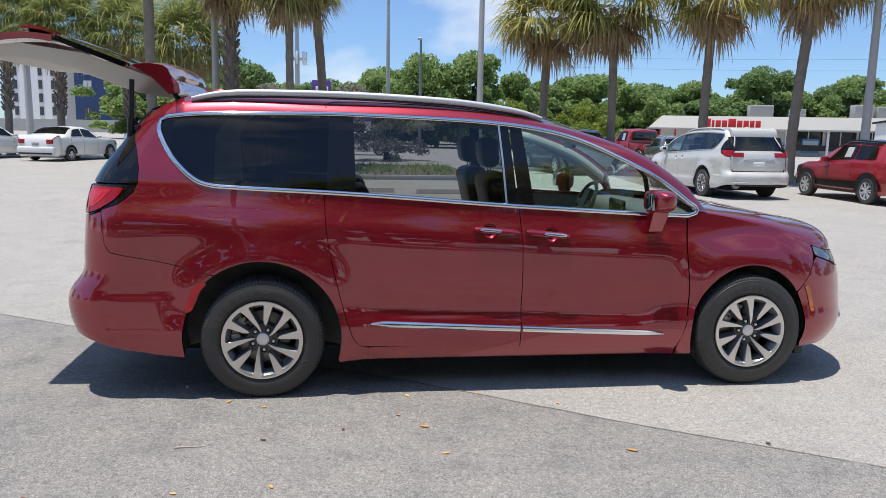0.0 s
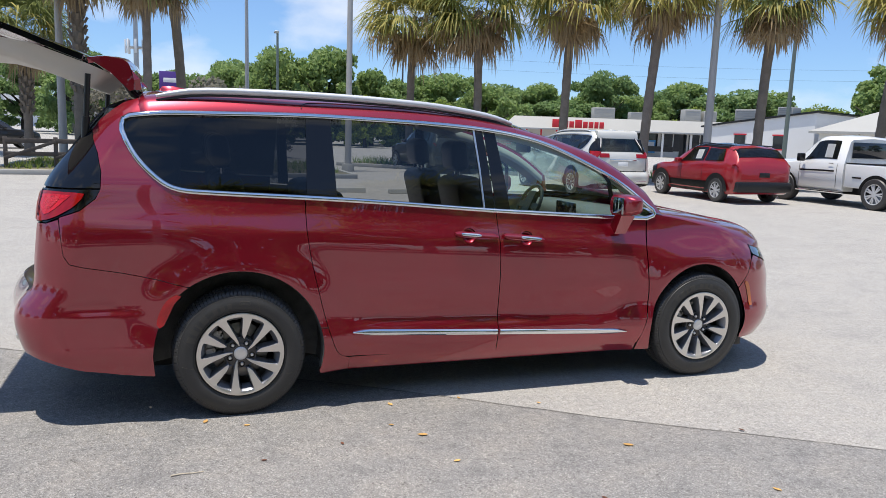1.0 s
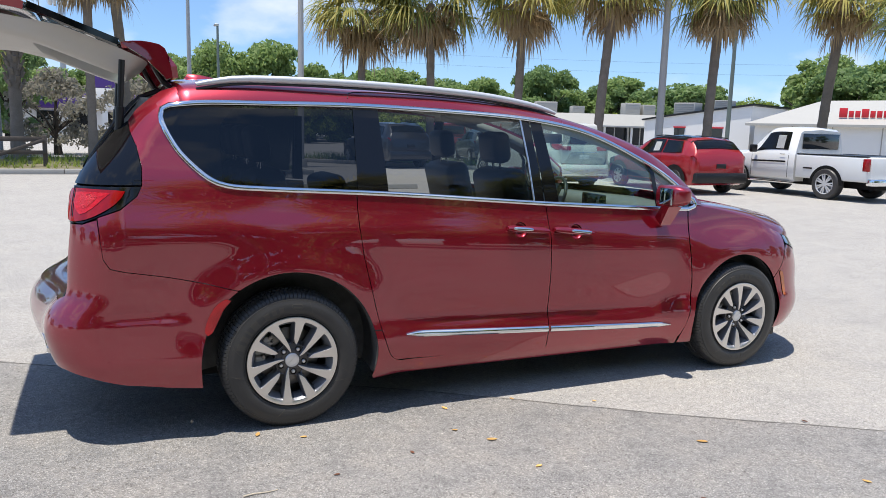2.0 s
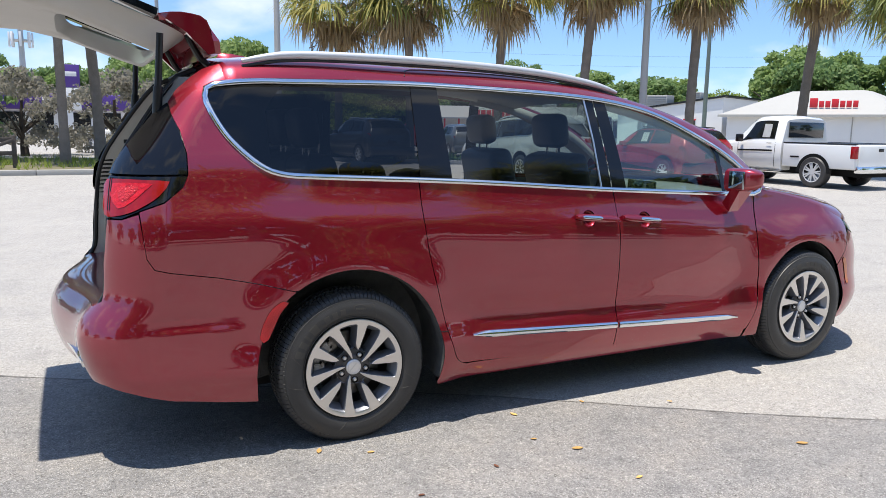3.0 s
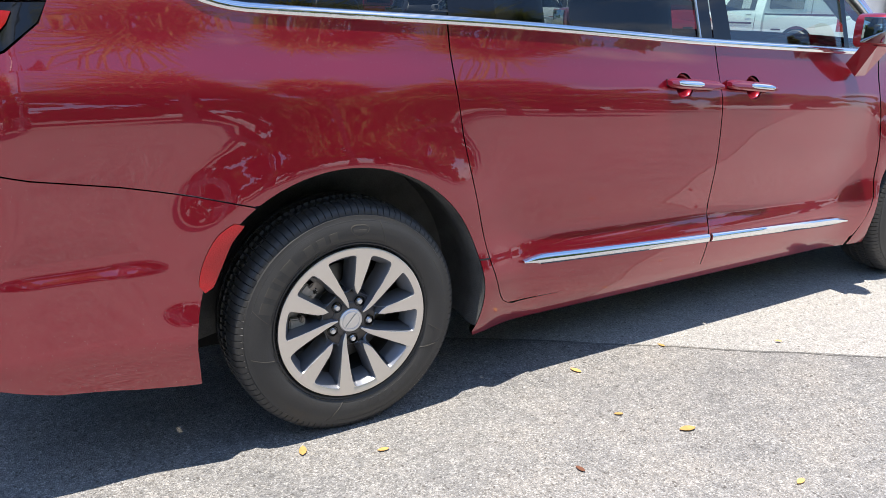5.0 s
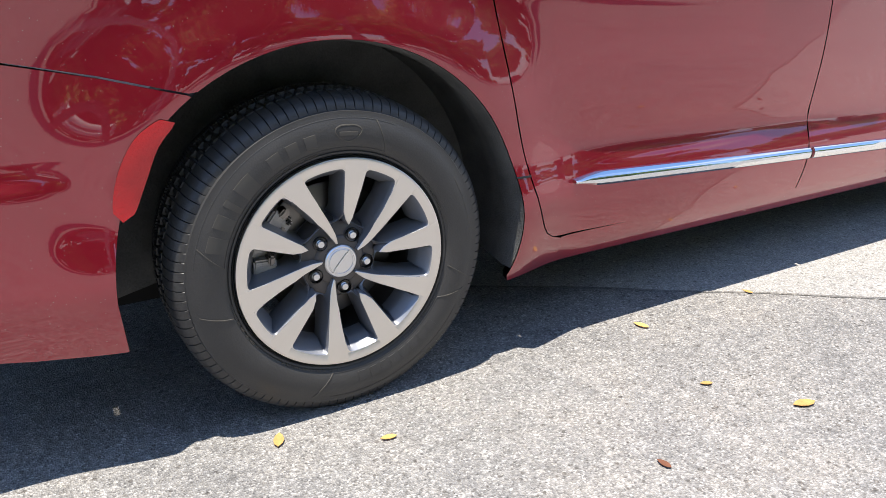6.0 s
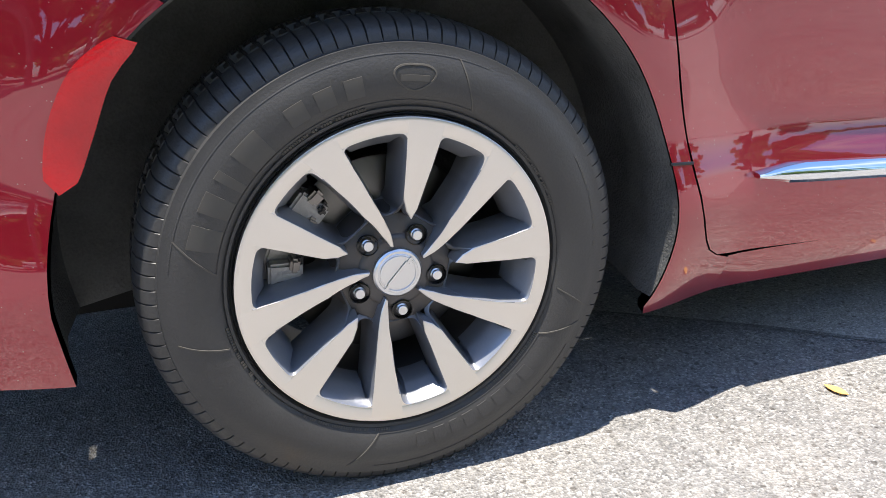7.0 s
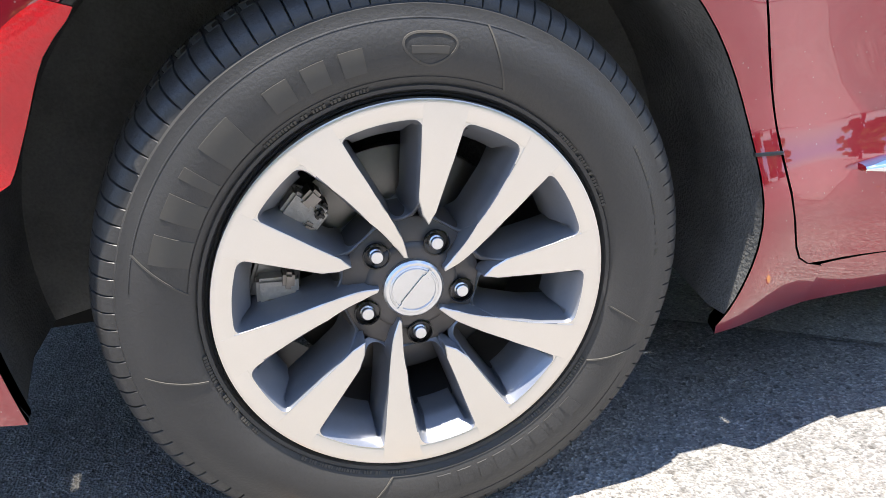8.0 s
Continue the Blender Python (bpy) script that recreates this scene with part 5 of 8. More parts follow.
    part("underbody", box_bm(0.52, 2.60, -0.86, 0.86, 0.215, 0.40, 0.04, 2), M_UNDER, van)
    # unseen boxes added behind the sill skin to stop sun leaking under the van
    for y0, y1 in ((-0.905, -0.60), (0.60, 0.905)):
        part("leak_block", box_bm(0.492, 0.68, y0, y1, 0.225, 0.52, 0.01), M_UNDER, van)
    part("exhaust_silencer", tube([(-0.95, 0.5, 0.36), (-0.5, 0.5, 0.36)], 0.09, 16), M_CAST, van)
    lower = [(0.42, 1.20), (0.50, 0.50), (0.62, 0.34), (2.60, 0.31), (2.62, 1.08)]
    nt = with_material(sheet(lower, body, 0.15, 0.0, -0.07), "door_lining", M_BEIGE)
    part("door_lining", nt, None, van)
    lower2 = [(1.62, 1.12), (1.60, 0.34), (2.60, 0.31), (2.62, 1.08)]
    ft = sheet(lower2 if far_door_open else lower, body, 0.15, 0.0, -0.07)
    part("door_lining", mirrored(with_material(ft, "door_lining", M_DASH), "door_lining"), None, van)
    # cabin
    cab = part("cabin_floor", box_bm(0.53, 2.60, -0.80, 0.80, 0.42, 0.50, 0.02), M_DASH, van)
    part("cargo_floor", box_bm(-1.00, 0.45, -0.665, 0.665, 0.60, 0.645, 0.015), M_BEIGE, van, "beige cargo floor")
    rows = [[Vector((x, s * 0.60, ROOF_EDGE(x) - 0.045 + 0.03 * (1 - abs(s) ** 2))) for s in np.linspace(-1.08, 1.08, 9)] for x in np.linspace(-0.52, 1.80, 12)]
    part("headliner", loft(rows), M_HEADLINER, van, "pale cloth headliner")
    for y in (-0.42, 0.42):
        seat_row(van, 1.64, y, 0.25)
    for y in (-0.44, 0.44):
        low_seat = seat_row(van, 0.72, y, 0.25, head=False)
        low_seat.scale = (1, 1, 0.93)
    for y in (-0.45, 0.0, 0.45):
        seat_row(van, 0.12, y, 0.21)
    dash = part("dashboard", box_bm(2.52, 3.02, -0.78, 0.78, 0.86, 1.10, 0.07, 3), M_DASH, van, "charcoal dashboard")
    part("centre_screen", box_bm(2.50, 2.53, -0.16, 0.12, 0.98, 1.13, 0.01), M_GLOSS_BLACK, dash)
    part("dash_trim", box_bm(2.505, 2.525, -0.72, -0.30, 0.98, 1.02, 0.006), M_SATIN, dash)
    bm = lathe([(0.175 + 0.014 * math.cos(a), 0.014 * math.sin(a)) for a in np.linspace(0, 2 * math.pi, 11)[:-1]], 40, "z", True)
    add_box(bm, -0.17, 0.17, -0.025, 0.025, -0.02, 0.01)
    add_box(bm, -0.06, 0.06, -0.12, 0.06, -0.02, 0.02)
    bmesh.ops.transform(bm, verts=bm.verts[:], matrix=pose(2.40, 0.40, 1.06, 0, -65, 0) @ pose(0, 0, 0, 0, 0, 90))
    part("steering_wheel", bm, M_BLACK, van, "black steering wheel")
    part("interior_mirror", box_bm(2.12, 2.15, -0.11, 0.11, 1.50, 1.57, 0.012), M_BLACK, van)
    # cargo sides, seals
    for s in (1, -1):
        rows, edge = [], []
        for z in np.linspace(0.66, 1.70, 22):
            xr = X_REAR(z)
            p = body(xr + RC - RC * 1.20, z, -0.012)
            iy = max(0.50, abs(p.y) - 0.05)
            edge.append((p.x + 0.004, abs(p.y) - 0.045, z))
            rows.append([Vector((p.x + 0.004, p.y * s, z)), Vector((p.x + 0.010, -iy * s, z)), Vector((p.x + 0.14, -(iy + 0.006) * s, z)), Vector((p.x + 0.45, -(iy + 0.05) * s, z)), Vector((max(p.x + 0.5, -0.30) if z > 0.88 else p.x + 0.46, -(iy + 0.05) * s, z))])
        panel = part("cargo_side", loft(rows), M_BEIGE, van, "beige cargo side trim", sharp=25)
        part("door_seal", tube([(x, -abs(y) * s, z) for x, y, z in edge] + [(-0.60, -0.45 * s, 1.735), (-0.58, 0.0, 1.755)], 0.013, 8), M_BLACK, van, "black rubber seal")
        for k in range(9):
            z = 1.075 + 0.0235 * k
            iy = max(0.50, abs(body(X_REAR(z) + RC - RC * 1.20, z, -0.012).y) - 0.05)
            x = X_REAR(z) + 0.070
            part("vent_slot", box_bm(x - 0.024, x + 0.024, -(iy + 0.006) * s - 0.008, -(iy + 0.006) * s + 0.008, z, z + 0.011), M_BLACK, panel)
        iy = max(0.50, abs(body(X_REAR(1.376) + RC - RC * 1.20, 1.376, -0.012).y) - 0.05)
        part("cargo_hook", box_bm(-0.856, -0.834, -(iy + 0.006) * s - 0.010, -(iy + 0.006) * s + 0.010, 1.366, 1.390, 0.003), M_BLACK, panel)
    # roof rails, aerial
    for s in (1, -1):
        pts = [(x, -s * (0.66 - 0.02 * step01(1.0, 1.7, x)), z) for x, z in smooth_path([(-0.42, 1.772), (-0.30, 1.796), (-0.15, 1.812), (0.25, 1.817), (0.7, 1.810), (1.15, 1.789), (1.45, 1.758), (1.62, 1.730), (1.74, 1.698)], 0.06)]
        rail = part("roof_rail", tube(pts, lambda t: 0.021 * (1 - 0.5 * abs(2 * t - 1) ** 8), 14, 0.95), M_RAIL, van, "satin silver roof rail")
        part("rail_gasket", tube([(x, y, z - 0.024) for x, y, z in pts], 0.008, 8), M_BLACK, rail)
    fin = loft([[Vector((x, -w, z0)), Vector((x, -w * 0.5, z0 + h * 0.7)), Vector((x, 0, z0 + h)), Vector((x, w * 0.5, z0 + h * 0.7)), Vector((x, w, z0))] for x, w, z0, h in ((-0.42, 0.012, 1.80, 0.03), (-0.40, 0.032, 1.80, 0.055), (-0.34, 0.036, 1.80, 0.058), (-0.27, 0.034, 1.805, 0.042), (-0.18, 0.026, 1.81, 0.018), (-0.12, 0.008, 1.812, 0.003))])
    part("roof_aerial", turned_out(fin, (-0.27, 0, 1.7)), paint, van, "body-coloured fin aerial", sharp=50)
    # tailgate, built shut and swung up on its hinge
    hinge = (-0.53, 1.785)
    swing = Matrix.Translation((hinge[0], 0, hinge[1])) @ Matrix.Rotation(radians(77 if gate_open else 0), 4, "Y") @ Matrix.Translation((-hinge[0], 0, -hinge[1]))
    low = [(-0.985, 1.235, 0.72, 0.03), (-1.010, 1.17, 0.735, 0.04), (-1.035, 1.08, 0.74, 0.045), (-1.045, 0.95, 0.74, 0.045), (-1.050, 0.82, 0.735, 0.04), (-1.035, 0.735, 0.72, 0.03)]
    gate = part("tailgate", gate_skin(low, 0.035, paint), paint, van, "raised tailgate" if gate_open else "tailgate")
    gate.matrix_local = swing
    part("gate_window", gate_skin([(-0.754, 1.592, 0.64, 0.03), (-0.83, 1.475, 0.67, 0.035), (-0.91, 1.350, 0.70, 0.035), (-0.982, 1.240, 0.72, 0.03)], 0.012, G_REAR), G_REAR, gate, "dark tinted rear window")
    top = [(-0.545, 1.792, 0.60, 0.01), (-0.60, 1.798, 0.61, 0.015), (-0.655, 1.799, 0.62, 0.02), (-0.692, 1.792, 0.62, 0.025), (-0.716, 1.770, 0.62, 0.03), (-0.732, 1.733, 0.62, 0.03), (-0.745, 1.693, 0.62, 0.03), (-0.752, 1.648, 0.62, 0.03), (-0.754, 1.596, 0.62, 0.03)]
    part("spoiler", gate_skin(top, 0.03, paint), paint, gate, "body-coloured roof spoiler")
    for s in (1, -1):
        sd = prism([(-0.545, 1.762), (-0.545, 1.792), (-0.60, 1.797), (-0.688, 1.790), (-0.714, 1.768), (-0.744, 1.690), (-0.754, 1.594), (-0.66, 1.690)], s * 0.585, s * 0.622)
        part("spoiler_end", sd, paint, gate)
        cb = gate_skin([(-0.762, 1.590, 0.05, 0.0), (-0.86, 1.440, 0.05, 0.0), (-0.985, 1.252, 0.05, 0.0)], 0.03, M_GLOSS_BLACK, 3)
        bmesh.ops.translate(cb, verts=cb.verts[:], vec=(0.0, s * 0.665, 0))
        part("gate_pillar", cb, M_GLOSS_BLACK, gate)
        g = gate_skin([(-1.030, 1.20, 0.15, 0.0), (-1.052, 1.14, 0.15, 0.0), (-1.062, 1.09, 0.15, 0.0)], 0.02, M_LAMP_RED, 4)
        bmesh.ops.translate(g, verts=g.verts[:], vec=(-0.010, s * 0.57, 0))
        part("gate_lamp", g, M_LAMP_RED, gate, "red lamp in the tailgate")
    if not gate_open:
        part("number_plate", box_bm(-1.098, -1.075, -0.155, 0.155, 0.86, 0.97, 0.006), M_PAPER, gate, "white number plate")
        part("gate_trim_bar", box_bm(-1.095, -1.07, -0.42, 0.42, 1.015, 1.05, 0.008), M_CHROME, gate, "chrome bar on the tailgate")
        part("lower_bumper", box_bm(-1.135, -1.05, -0.62, 0.62, 0.345, 0.43, 0.02), M_BLACK, van, "dark lower bumper")
    # inner trim with its window opening
    outer = [(-0.64, 1.70, 0.575), (-0.71, 1.60, 0.60), (-0.80, 1.46, 0.63), (-0.925, 1.23, 0.67), (-0.985, 1.00, 0.69), (-1.005, 0.765, 0.665)]
    inner = [(-0.590, 1.59, 0.56), (-0.625, 1.525, 0.585), (-0.752, 1.326, 0.615), (-0.850, 1.175, 0.655), (-0.912, 1.00, 0.67), (-0.950, 0.80, 0.645)]
    tk = [k / 5 for k in range(6)]
    rails = [[spline(tk, [q[a] for q in side]) for a in range(3)] for side in (outer, inner)]

    def trim_pt(t, s, depth):
        a, b = [Vector((f[0](t), f[2](t) * s, f[1](t))) for f in rails]
        return a.lerp(b, depth)

    def rounded(c, a, n, cx, cy, rx, ry):
        return (cx + rx * math.copysign(abs(math.cos(a)) ** (2 / n), math.cos(a)), cy + ry * math.copysign(abs(math.sin(a)) ** (2 / n), math.sin(a)))

    rows = []
    for k in range(121):
        a = 2 * math.pi * k / 120
        so, to = rounded(0, a, 9, 0, 0.5, 1.0, 0.5)
        sw, tw = rounded(0, a, 5, 0, 0.345, 0.79, 0.225)
        row = [trim_pt(to, so, -0.05), trim_pt(to, so, 0.0)]
        for sc, d in ((0.995, 0.12), (0.985, 0.5), (0.97, 0.80), (0.945, 0.95), (0.92, 1.0)):
            row.append(trim_pt(0.5 + (to - 0.5) * sc, so * sc, d))
        so, to = so * 0.92, 0.5 + (to - 0.5) * 0.92
        for q in (0.33, 0.66, 1.0):
            row.append(trim_pt(to + (tw - to) * q, so + (sw - so) * q, 1.0 - (0.04 if q == 1.0 else 0.0)))
        for sc, d in ((0.985, 0.85), (0.96, 0.25)):
            row.append(trim_pt(0.345 + (tw - 0.345) * sc, sw * sc, d))
        rows.append(row)
    part("gate_trim", turned_out(loft(rows), (-1.6, 0, 1.9)), M_BEIGE, gate, "beige tailgate trim", sharp=50)
    if gate_open:
        for s in (1, -1):
            top_at = Vector((-0.762, -s * 0.636, 1.875))
            foot_at = Vector((-0.795, -s * 0.620, 1.42))
            st = part("gate_strut", tube([top_at, top_at.lerp(foot_at, 0.55)], 0.015, 10), M_BLACK, van, "black power tailgate strut")
            part("strut_body", tube([top_at.lerp(foot_at, 0.5), foot_at], 0.021, 12), M_BLACK, st)
        for s in (1, -1):
            part("gate_hinge", tube(smooth_path([(-0.50, s * 0.42, 1.745), (-0.56, s * 0.42, 1.79), (-0.60, s * 0.42, 1.86), (-0.62, s * 0.42, 1.90)], 0.03), 0.016, 8), M_BLACK, van)
    # wheels
    for x, spin in ((HUB_R, 0.0), (HUB_F, 24.0)):
        for s in (1, -1):
            build_wheel(van, x, s, spin + (0 if s > 0 else 31), letters=full and s > 0)
    return van


minivan = build_minivan(M_RED, pose(0, 0, 0), "dark red minivan with raised tailgate parked on asphalt", True, True)

# ---- ground ----
bm = bmesh.new()
R = [-900, -300, -120, -60, -30, -15, -6, 0, 6, 15, 30, 60, 120, 300, 900]
g = [[bm.verts.new((x, y, 0)) for y in R] for x in R]
for i in range(len(R) - 1):
    for j in range(len(R) - 1):
        bm.faces.new((g[i][j], g[i + 1][j], g[i + 1][j + 1], g[i][j + 1]))
tagged(part("ground", bm, M_ASPHALT_PALE), "pale worn asphalt car park", "ground", kind="structure")
seam = [(-40, 24.5), (-12, 7.1), (-2.34, 1.22), (-1.61, 0.76), (-0.6, 0.16), (0.645, -0.60), (1.355, -1.06), (2.43, -1.80), (3.2, -2.28), (6, -4.1), (14, -9.2), (40, -26)]
pts = smooth_path(seam, 0.25)
bm = bmesh.new()
top, low = [], []
for k, (x, y) in enumerate(pts):
    w = 0.010 * noise.noise(Vector((x * 3, y * 3, 1))) + 0.02 * noise.noise(Vector((x * 0.8, y * 0.8, 5)))
    top.append((x + w, y + w))
edge = [bm.verts.new((x, y, 0.004)) for x, y in top]
foot = [bm.verts.new((x + 0.004, y + 0.004, 0.0004)) for x, y in top]
for k in range(len(top) - 1):
    bm.faces.new((edge[k], edge[k + 1], foot[k + 1], foot[k]))
south, west = bm.verts.new((-40, -60, 0.004)), bm.verts.new((40, -60, 0.004))
bm.faces.new([south, west, *edge[::-1]])
bmesh.ops.triangulate(bm, faces=[f for f in bm.faces if len(f.verts) > 4])
bm.normal_update()
for f in bm.faces:
    if f.normal.z < 0:
        f.normal_flip()
tagged(part("pavement", bm, M_ASPHALT), "newer grey asphalt lane with pale grit", "pavement", kind="structure")

# the broken dark edge where the newer layer ends
bm = bmesh.new()
near = [k for k, (x, y) in enumerate(top) if -9 < x < 9]
line_a, line_b = [], []
fine = smooth_path([top[k] for k in near], 0.04)
for x, y in fine:
    d = 0.002 + 0.009 * max(0.0, 0.6 + noise.noise(Vector((x * 9, y * 9, 2))) + 0.5 * noise.noise(Vector((x * 31, y * 31, 7))))
    line_a.append(bm.verts.new((x + 0.003, y + 0.004, 0.0056)))
    line_b.append(bm.verts.new((x - 0.54 * d, y - 0.84 * d, 0.0058)))
for k in range(len(fine) - 1):
    bm.faces.new((line_a[k], line_a[k + 1], line_b[k + 1], line_b[k]))
bm.normal_update()
for f in bm.faces:
    if f.normal.z < 0:
        f.normal_flip()
tagged(part("pavement_edge", bm, M_SEAM), "dark crumbling edge of the newer asphalt layer", "pavement", kind="structure")

# ---- plants ----


def frond_fan(bm, base, direction, length, droop, leaflets, index, rng):
    """One fan leaf: a stalk and a wide fan of narrow blades whose ends hang down."""
    d = Vector(direction).normalized()
    side = d.cross(Vector((0, 0, 1)))
    side = side.normalized() if side.length > 0.05 else Vector((1, 0, 0))
    up = side.cross(d).normalized()
    down = Vector((0, 0, -1))
    stalk = length * rng.uniform(0.38, 0.52)
    tip = base + d * stalk + down * 0.14 * droop * stalk
    w = 0.016
    v = [bm.verts.new(base - side * w), bm.verts.new(base + side * w), bm.verts.new(tip + side * w), bm.verts.new(tip - side * w)]
    bm.faces.new(v).material_index = index
    twist = rng.uniform(-0.25, 0.25)
    for k in range(leaflets):
        if rng.random() < 0.06:
            continue
        a = radians(-112 + 224 * (k + rng.uniform(-0.35, 0.35)) / (leaflets - 1))
        ray = (d * math.cos(a) + side * math.sin(a) + up * (0.22 * math.cos(a) + twist * math.sin(a))).normalized()
        ln = length * (0.66 - 0.14 * abs(a) / 1.9) * rng.uniform(0.75, 1.12)
        bend = min(0.95, (0.16 + 0.38 * droop) * rng.uniform(0.5, 1.5))
        p1 = tip + ray * ln * 0.42
        p2 = p1 + (ray * (1 - bend) + down * bend).normalized() * ln * 0.32
        end = p2 + (ray * 0.9 * (1 - bend) + down * (bend + 0.15)).normalized() * ln * 0.30
        cw = ray.cross(up + side * rng.uniform(-0.5, 0.5)).normalized() * 0.024
        a0, b0 = bm.verts.new(tip - cw * 0.4), bm.verts.new(tip + cw * 0.4)
        a1, b1 = bm.verts.new(p1 - cw), bm.verts.new(p1 + cw)
        a2, b2 = bm.verts.new(p2 - cw * 0.7), bm.verts.new(p2 + cw * 0.7)
        bm.faces.new((a0, b0, b1, a1)).material_index = index
        bm.faces.new((a1, b1, b2, a2)).material_index = index
        bm.faces.new((a2, b2, bm.verts.new(end))).material_index = index


def palm_crown(seed, radius, fronds=84, dry=0.27, gold=0.22):
    rng = random.Random(seed)
    bm = bmesh.new()
    for k in range(fronds):
        t = k / fronds
        yaw = k * 137.5 + rng.uniform(-25, 25)
        if t > 1 - dry:
            index = 1
            pitch = -8 - 52 * ((t - 1 + dry) / dry) ** 0.8 + rng.uniform(-18, 18)
            ln, droop = radius * rng.uniform(0.55, 1.05), 1.6
        else:
            q = t / (1 - dry)
            index = 2 if rng.random() < gold * (0.35 + 1.1 * q) else 0
            pitch = 70 - 92 * q ** 0.8 + rng.uniform(-14, 14)
            ln, droop = radius * rng.uniform(0.9, 1.28), 0.35 + 0.8 * q
        d = Vector((math.cos(radians(yaw)) * math.cos(radians(pitch)), math.sin(radians(yaw)) * math.cos(radians(pitch)), math.sin(radians(pitch))))
        frond_fan(bm, Vector((rng.uniform(-0.06, 0.06), rng.uniform(-0.06, 0.06), 0.25 - 0.6 * t)), d, ln, droop, 24, index, rng)
    return finish(bm, "crown", M_FROND, 180, (M_FROND_DRY, M_FROND_GOLD))


def palm_trunk(height, r, lean, seed, boots=False):
    rng = random.Random(seed)
    bm = bmesh.new()
    rows = []
    n, seg = 26, 14
    for i in range(n + 1):
        t = i / n
        c = Vector((lean[0] * t * t, lean[1] * t * t, height * t * 1.03))
        rr = r * (1.22 - 0.28 * min(1, t * 5) + (0.10 if t > 0.9 else 0)) * (1 + 0.035 * (-1) ** i)
        rows.append([bm.verts.new(c + Vector((rr * (1 + rng.uniform(-0.04, 0.04)) * math.cos(2 * math.pi * k / seg), rr * (1 + rng.uniform(-0.04, 0.04)) * math.sin(2 * math.pi * k / seg), 0))) for k in range(seg)])
    for a, b in zip(rows, rows[1:]):
        for k in range(seg):
            bm.faces.new((a[k], a[(k + 1) % seg], b[(k + 1) % seg], b[k]))
    if boots:
        for i in range(90):
            t = 0.35 + 0.65 * i / 90
            a = i * 2.4
            c = Vector((lean[0] * t * t, lean[1] * t * t, height * t))
            m = Matrix.Translation(c) @ Matrix.Rotation(a, 4, "Z") @ pose(r * 1.05, 0, 0, 0, 28, 0)
            add_box(bm, -0.03, 0.05, -0.05, 0.05, -0.02, 0.20, m)
    return finish(bm, "trunk", M_BARK, 50)


PALM_CROWNS = [palm_crown(11, 1.62, 84, 0.30, 0.55), palm_crown(23, 1.60, 84, 0.38, 0.45), palm_crown(37, 1.66, 84, 0.28, 0.60), palm_crown(51, 2.1, 96, 0.18, 0.22)]


def palm(x, y, height, crown, lean=(0, 0), r=0.17, scale=1.0, boots=False, label="tall cabbage palm with drying lower fronds", base=0.0):
    seed = int(abs(x * 7 + y * 13)) + 1
    p = thing("palm_tree", pose(x, y, base, 0, 0, seed * 47 % 360), label, "palm tree", "palms on the verge")
    inv = Matrix.Rotation(-radians(seed * 47 % 360), 3, "Z")
    l = inv @ Vector((lean[0], lean[1], 0))
    part("trunk", palm_trunk(height, r * 0.84, (l.x, l.y), seed, boots), None, p)
    c = part("crown", PALM_CROWNS[crown], None, p)
    scale *= 1.22 if crown < 3 else 1.1
    c.matrix_local = Matrix.Translation((l.x, l.y, height + 0.45)) @ Matrix.Diagonal((scale, scale, scale, 1))
    return p


def leaf_cloud(seed, lobes, count, size, flat=0.8):
    """A crown of many small leaf clumps over uneven lobes, with gaps."""
    rng = np.random.RandomState(seed)
    verts, faces = [], []
    weights = np.array([l[3] ** 2 for l in lobes])
    weights = weights / weights.sum()
    for _ in range(count):
        cx, cy, cz, r = lobes[rng.choice(len(lobes), p=weights)]
        v = rng.normal(size=3)
        v /= np.linalg.norm(v)
        if v[2] < -0.35:
            v[2] *= -0.4
        rad = r * (0.45 + 0.65 * rng.rand() ** 0.6)
        p = np.array((cx, cy, cz)) + v * rad * (1, 1, flat)
        n = v + rng.normal(size=3) * 0.75
        n /= np.linalg.norm(n)
        a = np.cross(n, rng.normal(size=3))
        a /= np.linalg.norm(a)
        b = np.cross(n, a)
        s = size * rng.uniform(0.6, 1.3)
        k = len(verts)
        verts += [tuple(p - a * s), tuple(p - b * s * 0.55), tuple(p + a * s), tuple(p + b * s * 0.55)]
        faces.append((k, k + 1, k + 2, k + 3))
    me = bpy.data.meshes.new("crown")
    me.from_pydata(verts, [], faces)
    return me


TREE_KINDS = {}


